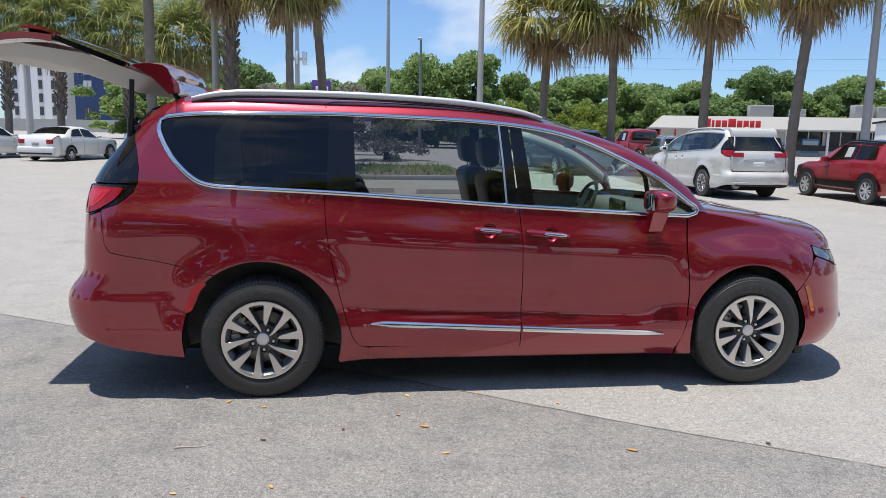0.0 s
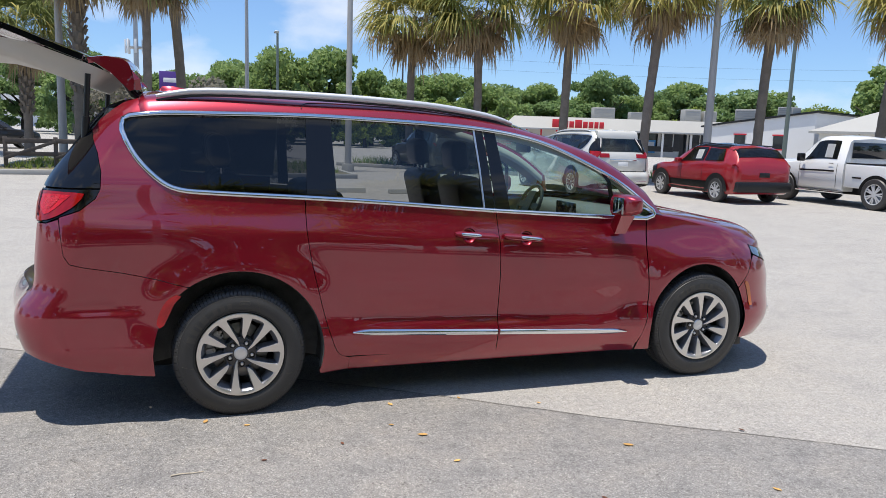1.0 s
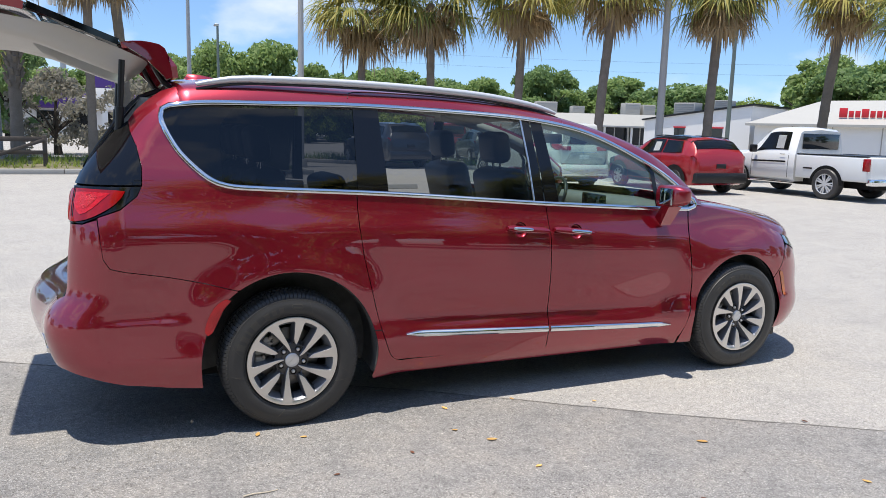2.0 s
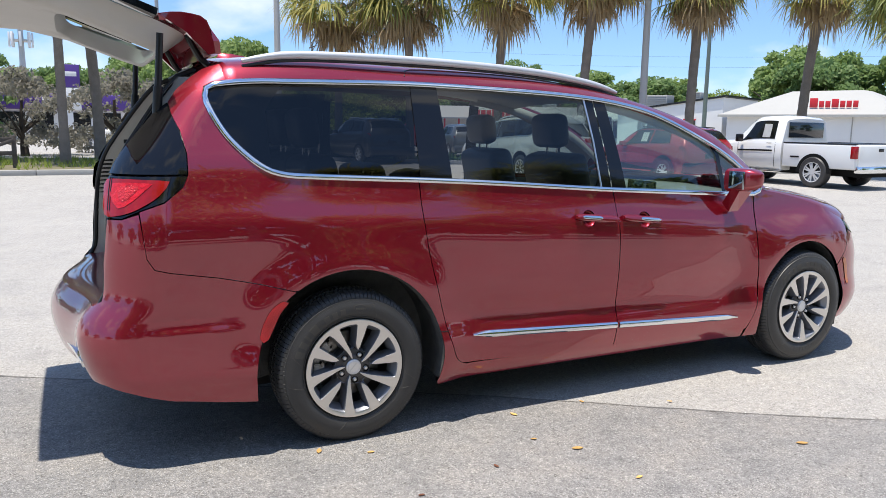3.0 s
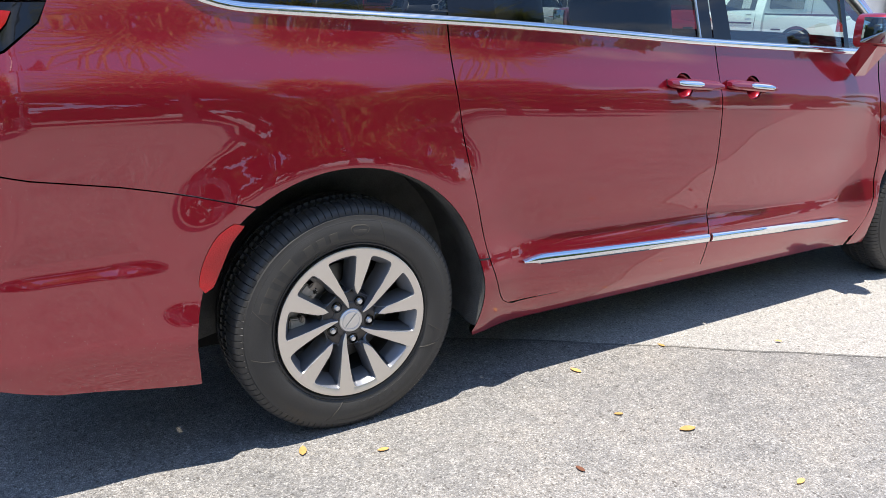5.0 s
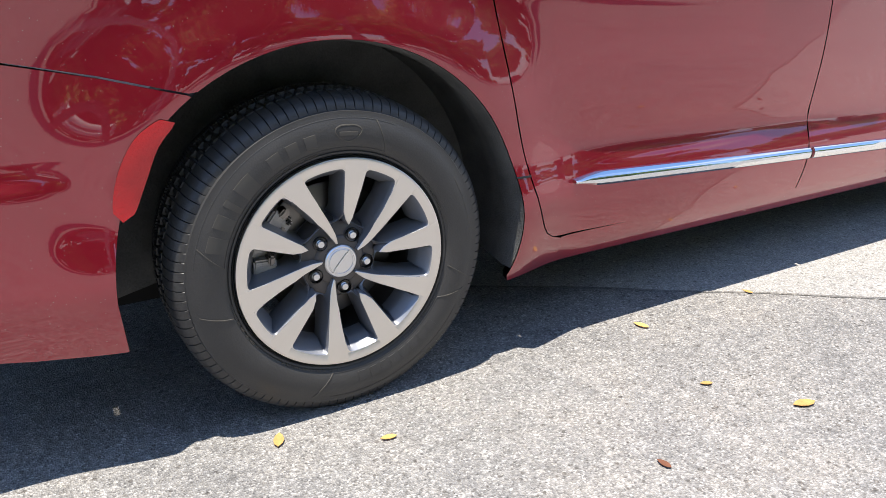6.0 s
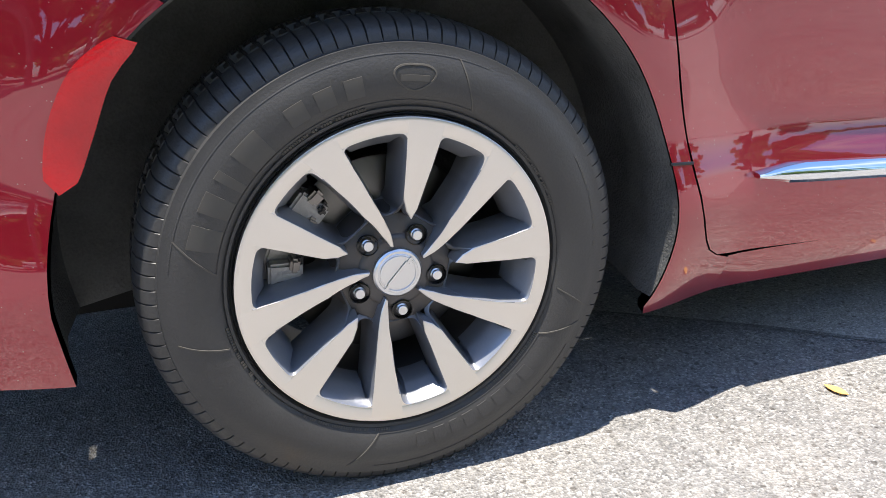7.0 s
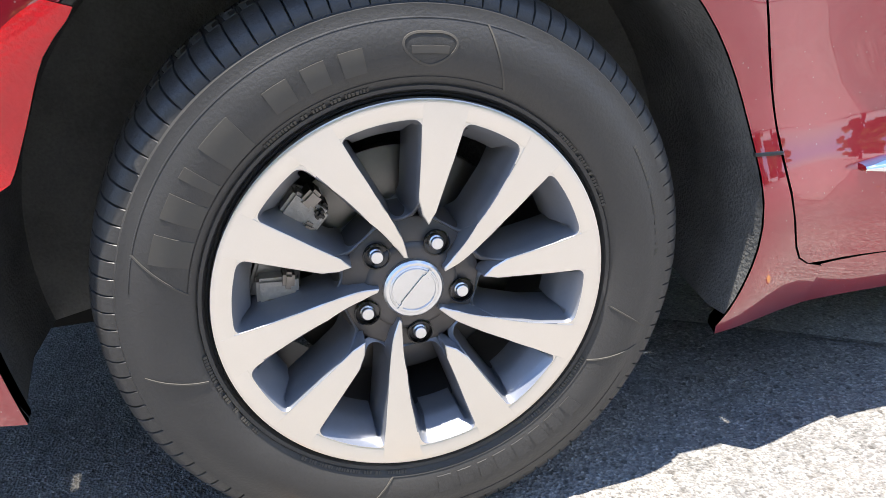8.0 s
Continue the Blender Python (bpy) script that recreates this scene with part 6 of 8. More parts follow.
def tree_meshes(kind, seed, foliage, count=17000, size=0.165):
    rng = random.Random(seed)
    lobes = [(0, 0, 0.72, 0.30)]
    for k in range(40):
        a, q = k * 2.4 + rng.uniform(-0.5, 0.5), rng.uniform(0.15, 0.72)
        lobes.append((q * math.cos(a), q * math.sin(a), rng.uniform(0.16, 0.90) - 0.24 * q, rng.uniform(0.07, 0.21)))
    s = 5.0
    me = leaf_cloud(seed, [(x * s, y * s, z * s * 1.15, r * s) for x, y, z, r in lobes], count, size, 0.85)
    me.materials.append(foliage)
    bm = tube([(0, 0, -0.05 * s), (0.03 * s, 0, 0.15 * s), (0.01 * s, 0.02 * s, 0.4 * s), (0, 0, 0.7 * s)], lambda t: 0.055 * s * (1.25 - 0.95 * t), 10)
    for k in range(7):
        a = k * 0.9 + rng.uniform(-0.3, 0.3)
        q = rng.uniform(0.35, 0.55)
        tube([(0.02 * s, 0.01 * s, (0.17 + 0.03 * k) * s), (q * 0.5 * s * math.cos(a), q * 0.5 * s * math.sin(a), (0.40 + 0.02 * k) * s), (q * s * math.cos(a), q * s * math.sin(a), (0.55 + 0.03 * k) * s)], lambda t: 0.022 * s * (1 - 0.75 * t), 6, bm=bm)
    TREE_KINDS[kind] = (me, finish(bm, "trunk", M_TRUNK, 60))


tree_meshes("oak", 3, M_FOLIAGE)
tree_meshes("oak_b", 8, M_FOLIAGE)
tree_meshes("dark", 14, M_FOLIAGE_2)
tree_meshes("lime", 19, M_FOLIAGE_3, 7000, 0.18)
tree_meshes("blossom", 27, M_BLOSSOM, 5000, 0.15)


def tree(x, y, height, radius, kind="oak", label="broad leafy tree with a full green crown", name="tree"):
    t = thing(name, pose(x, y, 0, 0, 0, (x * 53 + y * 31) % 360), label, "tree", "trees behind the car park")
    me, tr = TREE_KINDS[kind]
    k = Matrix.Diagonal((radius / 4.0, radius / 4.0, height / 5.6, 1))
    part("crown", me, None, t).matrix_local = k
    part("trunk", tr, None, t).matrix_local = k
    return t


# ---- parked vehicles ----


class Shell:
    """A car body from stations of (x, bottom, belt, top, half width)."""

    def __init__(self, st, tumble=0.20):
        xs = [s[0] for s in st]
        self.f = [spline(xs, [s[k] for s in st]) for k in range(1, 5)]
        self.x0, self.x1, self.tumble = xs[0], xs[-1], tumble

    def ring(self, x):
        lo, be, to, w = (f(x) for f in self.f)
        to = max(to, be + 0.015)
        h = to - be
        win = min(1.0, h / 0.45)
        sh = w * (0.97 - self.tumble * win) if h > 0.08 else w * 0.93
        return [(w * 0.90, lo), (w * 0.985, lo + 0.10), (w, lo + (be - lo) * 0.55), (w * 0.985, be - 0.03), (w * 0.97, be), (sh, to - min(0.06, 0.3 * h)), (sh - min(0.09, 0.12 * w + 0.02), to - min(0.012, 0.1 * h)), (0.0, to + 0.03 * win)]

    def at(self, x, v, off=0.0):
        r = self.ring(x)
        k = min(int(v), 6)
        t = v - k
        y, z = (r[k][i] + (r[k + 1][i] - r[k][i]) * t for i in range(2))
        return Vector((x, y, z))

    def out(self, x, v, off):
        p = self.at(x, v)
        du = self.at(min(x + 0.02, self.x1), v) - self.at(max(x - 0.02, self.x0), v)
        dv = self.at(x, min(v + 0.05, 7)) - self.at(x, max(v - 0.05, 0))
        n = du.cross(dv).normalized()
        r = self.ring(x)
        if n.dot(Vector((0.0, p.y, p.z - 0.45 * (r[0][1] + r[-1][1])))) < 0:
            n = -n
        return p + n * off

    def skin(self):
        xs = np.linspace(self.x0, self.x1, 64)
        rows = []
        for x in xs:
            half = [Vector((x, y, z)) for y, z in self.ring(x)]
            rows.append([Vector((p.x, -p.y, p.z)) for p in half] + half[::-1][1:])
        bm = bmesh.new()
        v = [[bm.verts.new(p) for p in r] for r in rows]
        for a, b in zip(v, v[1:]):
            for k in range(len(a) - 1):
                bm.faces.new((a[k], b[k], b[k + 1], a[k + 1]))
            bm.faces.new((a[0], a[-1], b[-1], b[0]))
        bm.faces.new(v[0])
        bm.faces.new(v[-1][::-1])
        bmesh.ops.recalc_face_normals(bm, faces=bm.faces[:])
        return bm

    def patch(self, x0, x1, v0, v1, off=0.008, side=1, n=8, x0b=None, x1b=None, m=3):
        """A sheet on the body between two x (bottom and top) and two heights round the ring."""
        x0b, x1b = x0 if x0b is None else x0b, x1 if x1b is None else x1b
        bm = bmesh.new()
        rows = []
        for j in range(m + 1):
            t = j / m
            a, b = x0 + (x0b - x0) * t, x1 + (x1b - x1) * t
            row = []
            for i in range(n + 1):
                p = self.out(a + (b - a) * i / n, v0 + (v1 - v0) * t, off)
                row.append(bm.verts.new((p.x, p.y * side, p.z)))
            rows.append(row)
        for a, b in zip(rows, rows[1:]):
            for i in range(n):
                bm.faces.new((a[i], a[i + 1], b[i + 1], b[i]))
        bmesh.ops.solidify(bm, geom=bm.faces[:], thickness=0.006)
        bmesh.ops.recalc_face_normals(bm, faces=bm.faces[:])
        return bm

    def screen(self, x0, x1, v0=5.9, off=0.01):
        bm = bmesh.new()
        rows = []
        for i in range(7):
            x = x0 + (x1 - x0) * i / 6
            half = [self.out(x, v0 + (7 - v0) * j / 5, off) for j in range(6)]
            rows.append([bm.verts.new((p.x, -p.y, p.z)) for p in half[:-1]] + [bm.verts.new((p.x, p.y, p.z)) for p in half[::-1]])
        for a, b in zip(rows, rows[1:]):
            for i in range(len(a) - 1):
                bm.faces.new((a[i], a[i + 1], b[i + 1], b[i]))
        bmesh.ops.solidify(bm, geom=bm.faces[:], thickness=0.006)
        bmesh.ops.recalc_face_normals(bm, faces=bm.faces[:])
        return bm


def plain_wheel(r, w):
    tyre = finish(lathe([(r * 0.64, -w / 2), (r * 0.70, -w / 2 - 0.004), (r * 0.92, -w / 2), (r * 0.985, -w * 0.38), (r, -w * 0.2), (r, w * 0.2), (r * 0.985, w * 0.38), (r * 0.92, w / 2), (r * 0.64, w / 2)], 40), "tyre", M_RUBBER, 40)
    bm = lathe([(r * 0.66, -w / 2), (r * 0.64, -w * 0.44), (r * 0.60, -w * 0.30), (r * 0.2, -w * 0.28), (0, -w * 0.28)], 40)
    dark = finish(bm, "rim", M_WHEEL_GREY, 40)
    bm = bmesh.new()
    for k in range(14):
        m = pose(0, 0, 0, 0, (k // 2) * 360 / 7 + (-8 if k % 2 else 8), 0)
        add_box(bm, r * 0.10, r * 0.63, -w * 0.47, -w * 0.36, -r * 0.045, r * 0.045, m)
    add_box(bm, -r * 0.14, r * 0.14, -w * 0.48, -w * 0.36, -r * 0.14, r * 0.14)
    spokes = finish(bm, "spokes", M_ALLOY, 30)
    ring = finish(lathe([(r * 0.60, -w * 0.46), (r * 0.66, -w / 2 - 0.002), (r * 0.68, -w * 0.46)], 40), "rim_edge", M_ALLOY, 30)
    return tyre, dark, spokes, ring


WHEELS = {}


def put_wheels(car, xs, y, r, w):
    if (r, w) not in WHEELS:
        WHEELS[(r, w)] = plain_wheel(r, w)
    tyre, dark, spokes, ring = WHEELS[(r, w)]
    for x in xs:
        for s in (1, -1):
            wh = part("wheel", tyre, None, car, "black tyre on alloy wheel")
            wh.matrix_local = pose(x, s * (y + 0.018), r) if s < 0 else pose(x, s * (y + 0.018), r, 0, 0, 180)
            part("rim", dark, None, wh)
            part("spokes", spokes, None, wh)
            part("rim_edge", ring, None, wh)


def arches(car, shell, xs, r, mat=None, grow=1.17):
    for x in xs:
        for s in (1, -1):
            bm = bmesh.new()
            ring_in, ring_out = [], []
            y = shell.ring(x)[2][0]
            for k in range(17):
                a = math.pi * k / 16
                for lst, q, d in ((ring_in, r * 0.80, 0.012), (ring_out, r * grow, 0.024)):
                    lst.append(bm.verts.new((x + q * math.cos(a), s * (y + d), r * 0.95 + q * math.sin(a))))
            c = bm.verts.new((x, s * (y + 0.004), r * 0.9))
            for k in range(16):
                bm.faces.new((ring_in[k], ring_in[k + 1], ring_out[k + 1], ring_out[k]))
                bm.faces.new((c, ring_in[k], ring_in[k + 1]))
            bmesh.ops.recalc_face_normals(bm, faces=bm.faces[:])
            part("wheel_arch", bm, mat or M_UNDER, car)


def sticker(car, shell, x, v):
    bm = shell.patch(x - 0.13, x + 0.13, v, v + 0.55, 0.028, 1, 2)
    part("price_sheet", bm, M_PAPER, car, "white price sheet in the window")


def suv(at, paint, label, roof=None, clad=True, name="suv", length=4.17, height=1.53, w=0.90, wheel=0.33, paper=True):
    k, h = length / 4.17, height / 1.53
    st = [(-0.78, 0.42, 0.86, 0.90, 0.76), (-0.74, 0.34, 0.98, 1.02, 0.84), (-0.62, 0.26, 1.04, 1.24, 0.88), (-0.42, 0.24, 1.06, 1.44, 0.90), (0.0, 0.24, 1.06, 1.52, 0.90), (0.7, 0.23, 1.04, 1.55, 0.90), (1.3, 0.23, 1.01, 1.51, 0.90), (1.75, 0.23, 0.99, 1.30, 0.90), (2.15, 0.24, 0.97, 1.02, 0.895), (2.7, 0.25, 0.93, 0.96, 0.88), (3.15, 0.28, 0.84, 0.87, 0.82), (3.33, 0.34, 0.70, 0.72, 0.70), (3.38, 0.42, 0.58, 0.60, 0.58)]
    sh = Shell([(x * k, a * h, b * h, c * h, d * w / 0.90) for x, a, b, c, d in st])
    car = thing(name, at, label, "car", "cars in the car park")
    body_ob = part("body", sh.skin(), paint, car, sharp=50)
    if roof:
        bm = sh.screen(-0.40 * k, 1.50 * k, 5.0, 0.012)
        part("roof_panel", bm, roof, body_ob, "black roof")
    for s in (1, -1):
        part("side_window", sh.patch(-0.20 * k, 0.62 * k, 4.12, 4.92, 0.018, s, 8, -0.08 * k, 0.58 * k), M_DARKGLASS, body_ob)
        part("side_window", sh.patch(0.68 * k, 1.72 * k, 4.12, 4.92, 0.018, s, 8, 0.64 * k, 1.32 * k), M_DARKGLASS, body_ob)
        part("sill_cladding", sh.patch(0.42 * k, 2.15 * k, 0.2, 1.6, 0.008, s), M_BLACK if clad else paint, body_ob)
        part("door_mirror", box_bm(1.62 * k, 1.78 * k, s * w - 0.02 if s > 0 else -w - 0.16, s * w + 0.16 if s > 0 else -w + 0.02, 1.0 * h, 1.13 * h, 0.03), paint, body_ob)
        part("tail_lamp", sh.patch(-0.745 * k, -0.56 * k, 3.0, 4.0, 0.014, s, 6), M_LAMP_RED, body_ob, "red tail lamp")
        part("headlight", sh.patch(2.95 * k, 3.28 * k, 2.3, 4.0, 0.012, s, 4), M_CLEAR, body_ob)
        for dx in (0.66, 1.62):
            part("door_gap", sh.patch(dx * k, (dx + 0.012) * k, 1.0, 3.9, 0.002, s, 1), M_BLACK, body_ob)
        part("door_handle", sh.patch(0.72 * k, 0.90 * k, 3.05, 3.25, 0.02, s, 2), paint, body_ob)
        part("roof_rail", tube([(x * k, s * 0.62 * w / 0.9, sh.at(x * k, 6.0).z + 0.03) for x in np.linspace(-0.25, 1.25, 8)], 0.016, 8), M_SATIN if not roof else M_BLACK, body_ob)
    part("rear_window", sh.screen(-0.62 * k, -0.42 * k, 5.4, 0.012), M_DARKGLASS, body_ob, "dark rear window")
    part("windscreen", sh.screen(1.42 * k, 2.02 * k, 5.4, 0.012), M_DARKGLASS, body_ob)
    part("rear_bumper", box_bm(-0.86 * k, -0.60 * k, -0.86 * w / 0.9, 0.86 * w / 0.9, 0.32 * h, 0.60 * h, 0.05), M_BLACK if clad else paint, body_ob)
    part("number_plate", box_bm(-0.80 * k, -0.755 * k, -0.16, 0.16, 0.72 * h, 0.84 * h, 0.006), M_BLACK, body_ob)
    xs = (0.0, 2.60 * k)
    arches(car, sh, xs, wheel, M_BLACK if clad else None, 1.44 if clad else 1.14)
    put_wheels(car, xs, w - 0.105, wheel, 0.215)
    if paper:
        sticker(car, sh, 0.9 * k, 4.2)
    return car


def sedan(at, paint, label, name="sedan"):
    st = [(-1.02, 0.40, 0.86, 0.88, 0.72), (-0.96, 0.30, 0.98, 1.00, 0.84), (-0.6, 0.24, 1.02, 1.05, 0.91), (-0.25, 0.23, 1.02, 1.12, 0.92), (0.15, 0.22, 1.01, 1.36, 0.925), (0.55, 0.22, 1.00, 1.46, 0.925), (1.1, 0.22, 0.98, 1.47, 0.925), (1.55, 0.22, 0.96, 1.38, 0.925), (2.05, 0.22, 0.95, 1.10, 0.92), (2.35, 0.22, 0.93, 0.98, 0.915), (3.0, 0.24, 0.88, 0.91, 0.89), (3.55, 0.28, 0.78, 0.80, 0.80), (3.78, 0.36, 0.62, 0.64, 0.64)]
    sh = Shell(st)
    car = thing(name, at, label, "car", "cars in the car park")
    b = part("body", sh.skin(), paint, car, sharp=50)
    for s in (1, -1):
        part("side_window", sh.patch(0.05, 0.86, 4.15, 4.9, 0.018, s, 8, 0.32, 0.82), M_DARKGLASS, b)
        part("side_window", sh.patch(0.93, 1.98, 4.15, 4.9, 0.018, s, 8, 0.90, 1.52), M_DARKGLASS, b)
        part("tail_lamp", sh.patch(-0.985, -0.70, 3.0, 4.0, 0.012, s, 6), M_LAMP_RED, b, "red tail lamp")
        part("headlight", sh.patch(3.3, 3.7, 2.4, 4.0, 0.012, s, 4), M_CLEAR, b)
        part("door_mirror", box_bm(1.85, 2.0, 0.92 if s > 0 else -1.07, 1.07 if s > 0 else -0.92, 0.98, 1.10, 0.03), paint, b)
        for dx in (0.06, 0.90, 1.95):
            part("door_gap", sh.patch(dx, dx + 0.012, 1.0, 3.9, 0.002, s, 1), M_BLACK, b)
    part("rear_window", sh.screen(-0.18, 0.38, 5.6, 0.012), M_DARKGLASS, b)
    part("windscreen", sh.screen(1.60, 2.28, 5.6, 0.012), M_DARKGLASS, b)
    for s in (1, -1):
        part("rear_lamp", box_bm(-1.035, -0.90, min(s * 0.50, s * 0.80), max(s * 0.50, s * 0.80), 0.74, 0.93, 0.03, 3), M_LAMP_RED, b, "red rear lamp")
    part("rear_bumper", box_bm(-1.09, -0.80, -0.86, 0.86, 0.34, 0.62, 0.06, 3), paint, b)
    part("bumper_strip", box_bm(-1.098, -1.05, -0.78, 0.78, 0.30, 0.37, 0.02), M_BLACK, b)
    part("number_plate", box_bm(-1.052, -1.0, -0.16, 0.16, 0.68, 0.80, 0.006), M_CONCRETE, b)
    xs = (0.0, 2.84)
    arches(car, sh, xs, 0.33)
    put_wheels(car, xs, 0.82, 0.33, 0.21)
    return car


def pickup(at, paint, label):
    st = [(2.0 - 0.02, 0.42, 1.14, 1.20, 0.96), (1.12, 0.40, 1.16, 1.84, 0.98), (1.3, 0.40, 1.16, 1.88, 0.99), (1.7, 0.40, 1.16, 1.89, 0.99), (2.1, 0.40, 1.15, 1.80, 0.99), (2.45, 0.40, 1.14, 1.48, 0.99), (2.75, 0.40, 1.13, 1.20, 0.99), (3.3, 0.42, 1.11, 1.16, 0.98), (3.75, 0.44, 1.06, 1.10, 0.94), (3.92, 0.50, 0.90, 0.92, 0.88)]
    st[0] = (1.05, 0.40, 1.16, 1.80, 0.97)
    sh = Shell(st, 0.15)
    car = thing("pickup_truck", at, label, "pickup truck", "cars in the car park")
    b = part("cab", sh.skin(), paint, car, sharp=50)
    bed = part("bed", box_bm(-1.16, 1.00, -0.985, 0.985, 0.52, 1.16, 0.05, 3), paint, car)
    # black slab on the solid bed, stands in for its dark open inside
    part("bed_dark_slab", box_bm(-1.04, 0.94, -0.86, 0.86, 1.10, 1.17, 0.01), M_BLACK, bed)
    for s in (1, -1):
        part("bed_rail", box_bm(-1.14, 0.99, s * 0.93 - 0.05, s * 0.93 + 0.05, 1.155, 1.185, 0.012), M_BLACK, bed)
        part("tail_lamp", box_bm(-1.18, -1.02, s * 0.94 - 0.05, s * 0.94 + 0.05, 0.80, 1.12, 0.015), M_LAMP_RED, bed, "red tail lamp")
        part("side_window", sh.patch(1.30, 2.42, 4.15, 4.9, 0.008, s, 8, 1.30, 2.05), M_DARKGLASS, b)
        part("door_gap", sh.patch(1.24, 1.255, 1.0, 3.9, 0.002, s, 1), M_BLACK, b)
        part("door_gap", sh.patch(2.52, 2.535, 1.0, 3.9, 0.002, s, 1), M_BLACK, b)
        part("door_strip", sh.patch(1.32, 2.50, 2.3, 2.45, 0.014, s, 4), M_BLACK, b)
        part("bed_strip", box_bm(0.45, 0.72, s * 0.99 - 0.008, s * 0.99 + 0.008, 0.78, 0.82), M_BLACK, bed)
        part("door_handle", sh.patch(1.36, 1.52, 3.0, 3.25, 0.025, s, 2), M_BLACK, b)
        part("side_step", tube([(1.0, s * 0.95, 0.36), (2.6, s * 0.95, 0.36)], 0.04, 10), M_CHROME, car, "chrome side step")
        part("door_mirror", box_bm(2.30, 2.42, 1.02 if s > 0 else -1.24, 1.24 if s > 0 else -1.02, 1.16, 1.38, 0.03), M_BLACK, b)
        part("headlight", sh.patch(3.6, 3.86, 2.0, 4.0, 0.012, s, 4), M_CLEAR, b)
        bm = bmesh.new()
        ro, ri = [], []
        for k in range(17):
            a = math.pi * k / 16
            ri.append(bm.verts.new((0.40 * 0.8 * math.cos(a), s * 0.989, 0.40 + 0.32 * math.sin(a))))
            ro.append(bm.verts.new((0.50 * math.cos(a), s * 0.993, 0.40 + 0.50 * math.sin(a))))
        c = bm.verts.new((0, s * 0.989, 0.36))
        for k in range(16):
            bm.faces.new((ri[k], ri[k + 1], ro[k + 1], ro[k]))
            bm.faces.new((c, ri[k], ri[k + 1]))
        part("wheel_arch", bm, M_UNDER, bed)
    part("rear_window", box_bm(1.022, 1.040, -0.72, 0.72, 1.30, 1.72, 0.008), M_DARKGLASS, b)
    part("windscreen", sh.screen(2.12, 2.68, 5.5, 0.012), M_DARKGLASS, b)
    part("tailgate", box_bm(-1.185, -1.15, -0.86, 0.86, 0.56, 1.13, 0.015), paint, bed)
    part("gate_handle", box_bm(-1.197, -1.18, -0.10, 0.10, 0.98, 1.06, 0.006), M_BLACK, bed)
    part("rear_bumper", box_bm(-1.34, -1.12, -0.94, 0.94, 0.44, 0.62, 0.03), M_CHROME, car, "chrome step bumper")
    part("chassis", box_bm(-1.1, 3.6, -0.55, 0.55, 0.32, 0.60, 0.02), M_UNDER, car)
    arches(car, sh, (3.02,), 0.40, None, 1.2)
    put_wheels(car, (0.0, 3.02), 0.87, 0.41, 0.27)
    part("price_sheet", sh.patch(1.46, 1.72, 4.2, 4.75, 0.016, 1, 2), M_PAPER, b)
    return car


# ---- lamp posts and masts ----


def lamp_post(x, y, height, r, mat, label, heads=1, arm=1.6, turn=0.0):
    p = thing("street_lamp", pose(x, y, 0, 0, 0, turn), label, "street lamp")
    part("pole", tube([(0, 0, -0.05), (0, 0, height * 0.5), (0, 0, height)], lambda t: r * (1.25 - 0.5 * t), 14), mat, p)
    part("base", lathe([(0.0, 0.30), (r * 1.9, 0.30), (r * 2.2, 0.22), (r * 2.3, 0.0)], 20, "z"), M_CONCRETE, p)
    for k in range(heads):
        s = 1 if k == 0 else -1
        part("arm", tube([(0, 0, height - 0.12), (s * arm * 0.5, 0, height + 0.10), (s * arm, 0, height + 0.14)], 0.035, 8), mat, p)
        h = box_bm(min(s * arm, s * (arm + 0.62)), max(s * arm, s * (arm + 0.62)), -0.15, 0.15, height + 0.06, height + 0.20, 0.05, 3)
        part("lamp_head", h, M_POLE, p)
    return p


def cell_tower(x, y, height):
    p = thing("antenna_mast", pose(x, y, 0), "grey steel mobile phone mast with antennas", "mast")
    part("mast", tube([(0, 0, 0), (0, 0, height)], lambda t: 0.55 - 0.25 * t, 12), M_POLE, p)
    for z, n in ((height - 0.6, 12), (height - 7.0, 8)):
        part("platform", lathe([(0.3, z - 0.15), (1.5, z - 0.15), (1.5, z + 0.1), (0.3, z + 0.1)], 18, "z"), M_POLE, p)
        for k in range(n):
            a = 2 * math.pi * k / n
            bm = box_bm(1.45, 1.72, -0.18, 0.18, z - 1.0, z + 1.2, 0.03)
            bmesh.ops.rotate(bm, verts=bm.verts[:], matrix=Euler((0, 0, a)).to_matrix())
            part("antenna", bm, M_WALL_WHITE, p)
    return p


# ---- buildings ----


def hip_roof(x0, x1, y0, y1, z0, z1, inset_x, inset_y, over=0.5):
    bm = bmesh.new()
    a = [bm.verts.new(p) for p in ((x0 - over, y0 - over, z0), (x1 + over, y0 - over, z0), (x1 + over, y1 + over, z0), (x0 - over, y1 + over, z0))]
    c = [bm.verts.new((q.co.x, q.co.y, z0 - 0.16)) for q in a]
    b = [bm.verts.new(p) for p in ((x0 + inset_x, y0 + inset_y, z1), (x1 - inset_x, y0 + inset_y, z1), (x1 - inset_x, y1 - inset_y, z1), (x0 + inset_x, y1 - inset_y, z1))]
    for k in range(4):
        bm.faces.new((a[k], a[(k + 1) % 4], b[(k + 1) % 4], b[k]))
        bm.faces.new((c[k], c[(k + 1) % 4], a[(k + 1) % 4], a[k]))
    bm.faces.new(b)
    bm.faces.new(c[::-1])
    bmesh.ops.recalc_face_normals(bm, faces=bm.faces[:])
    return bm


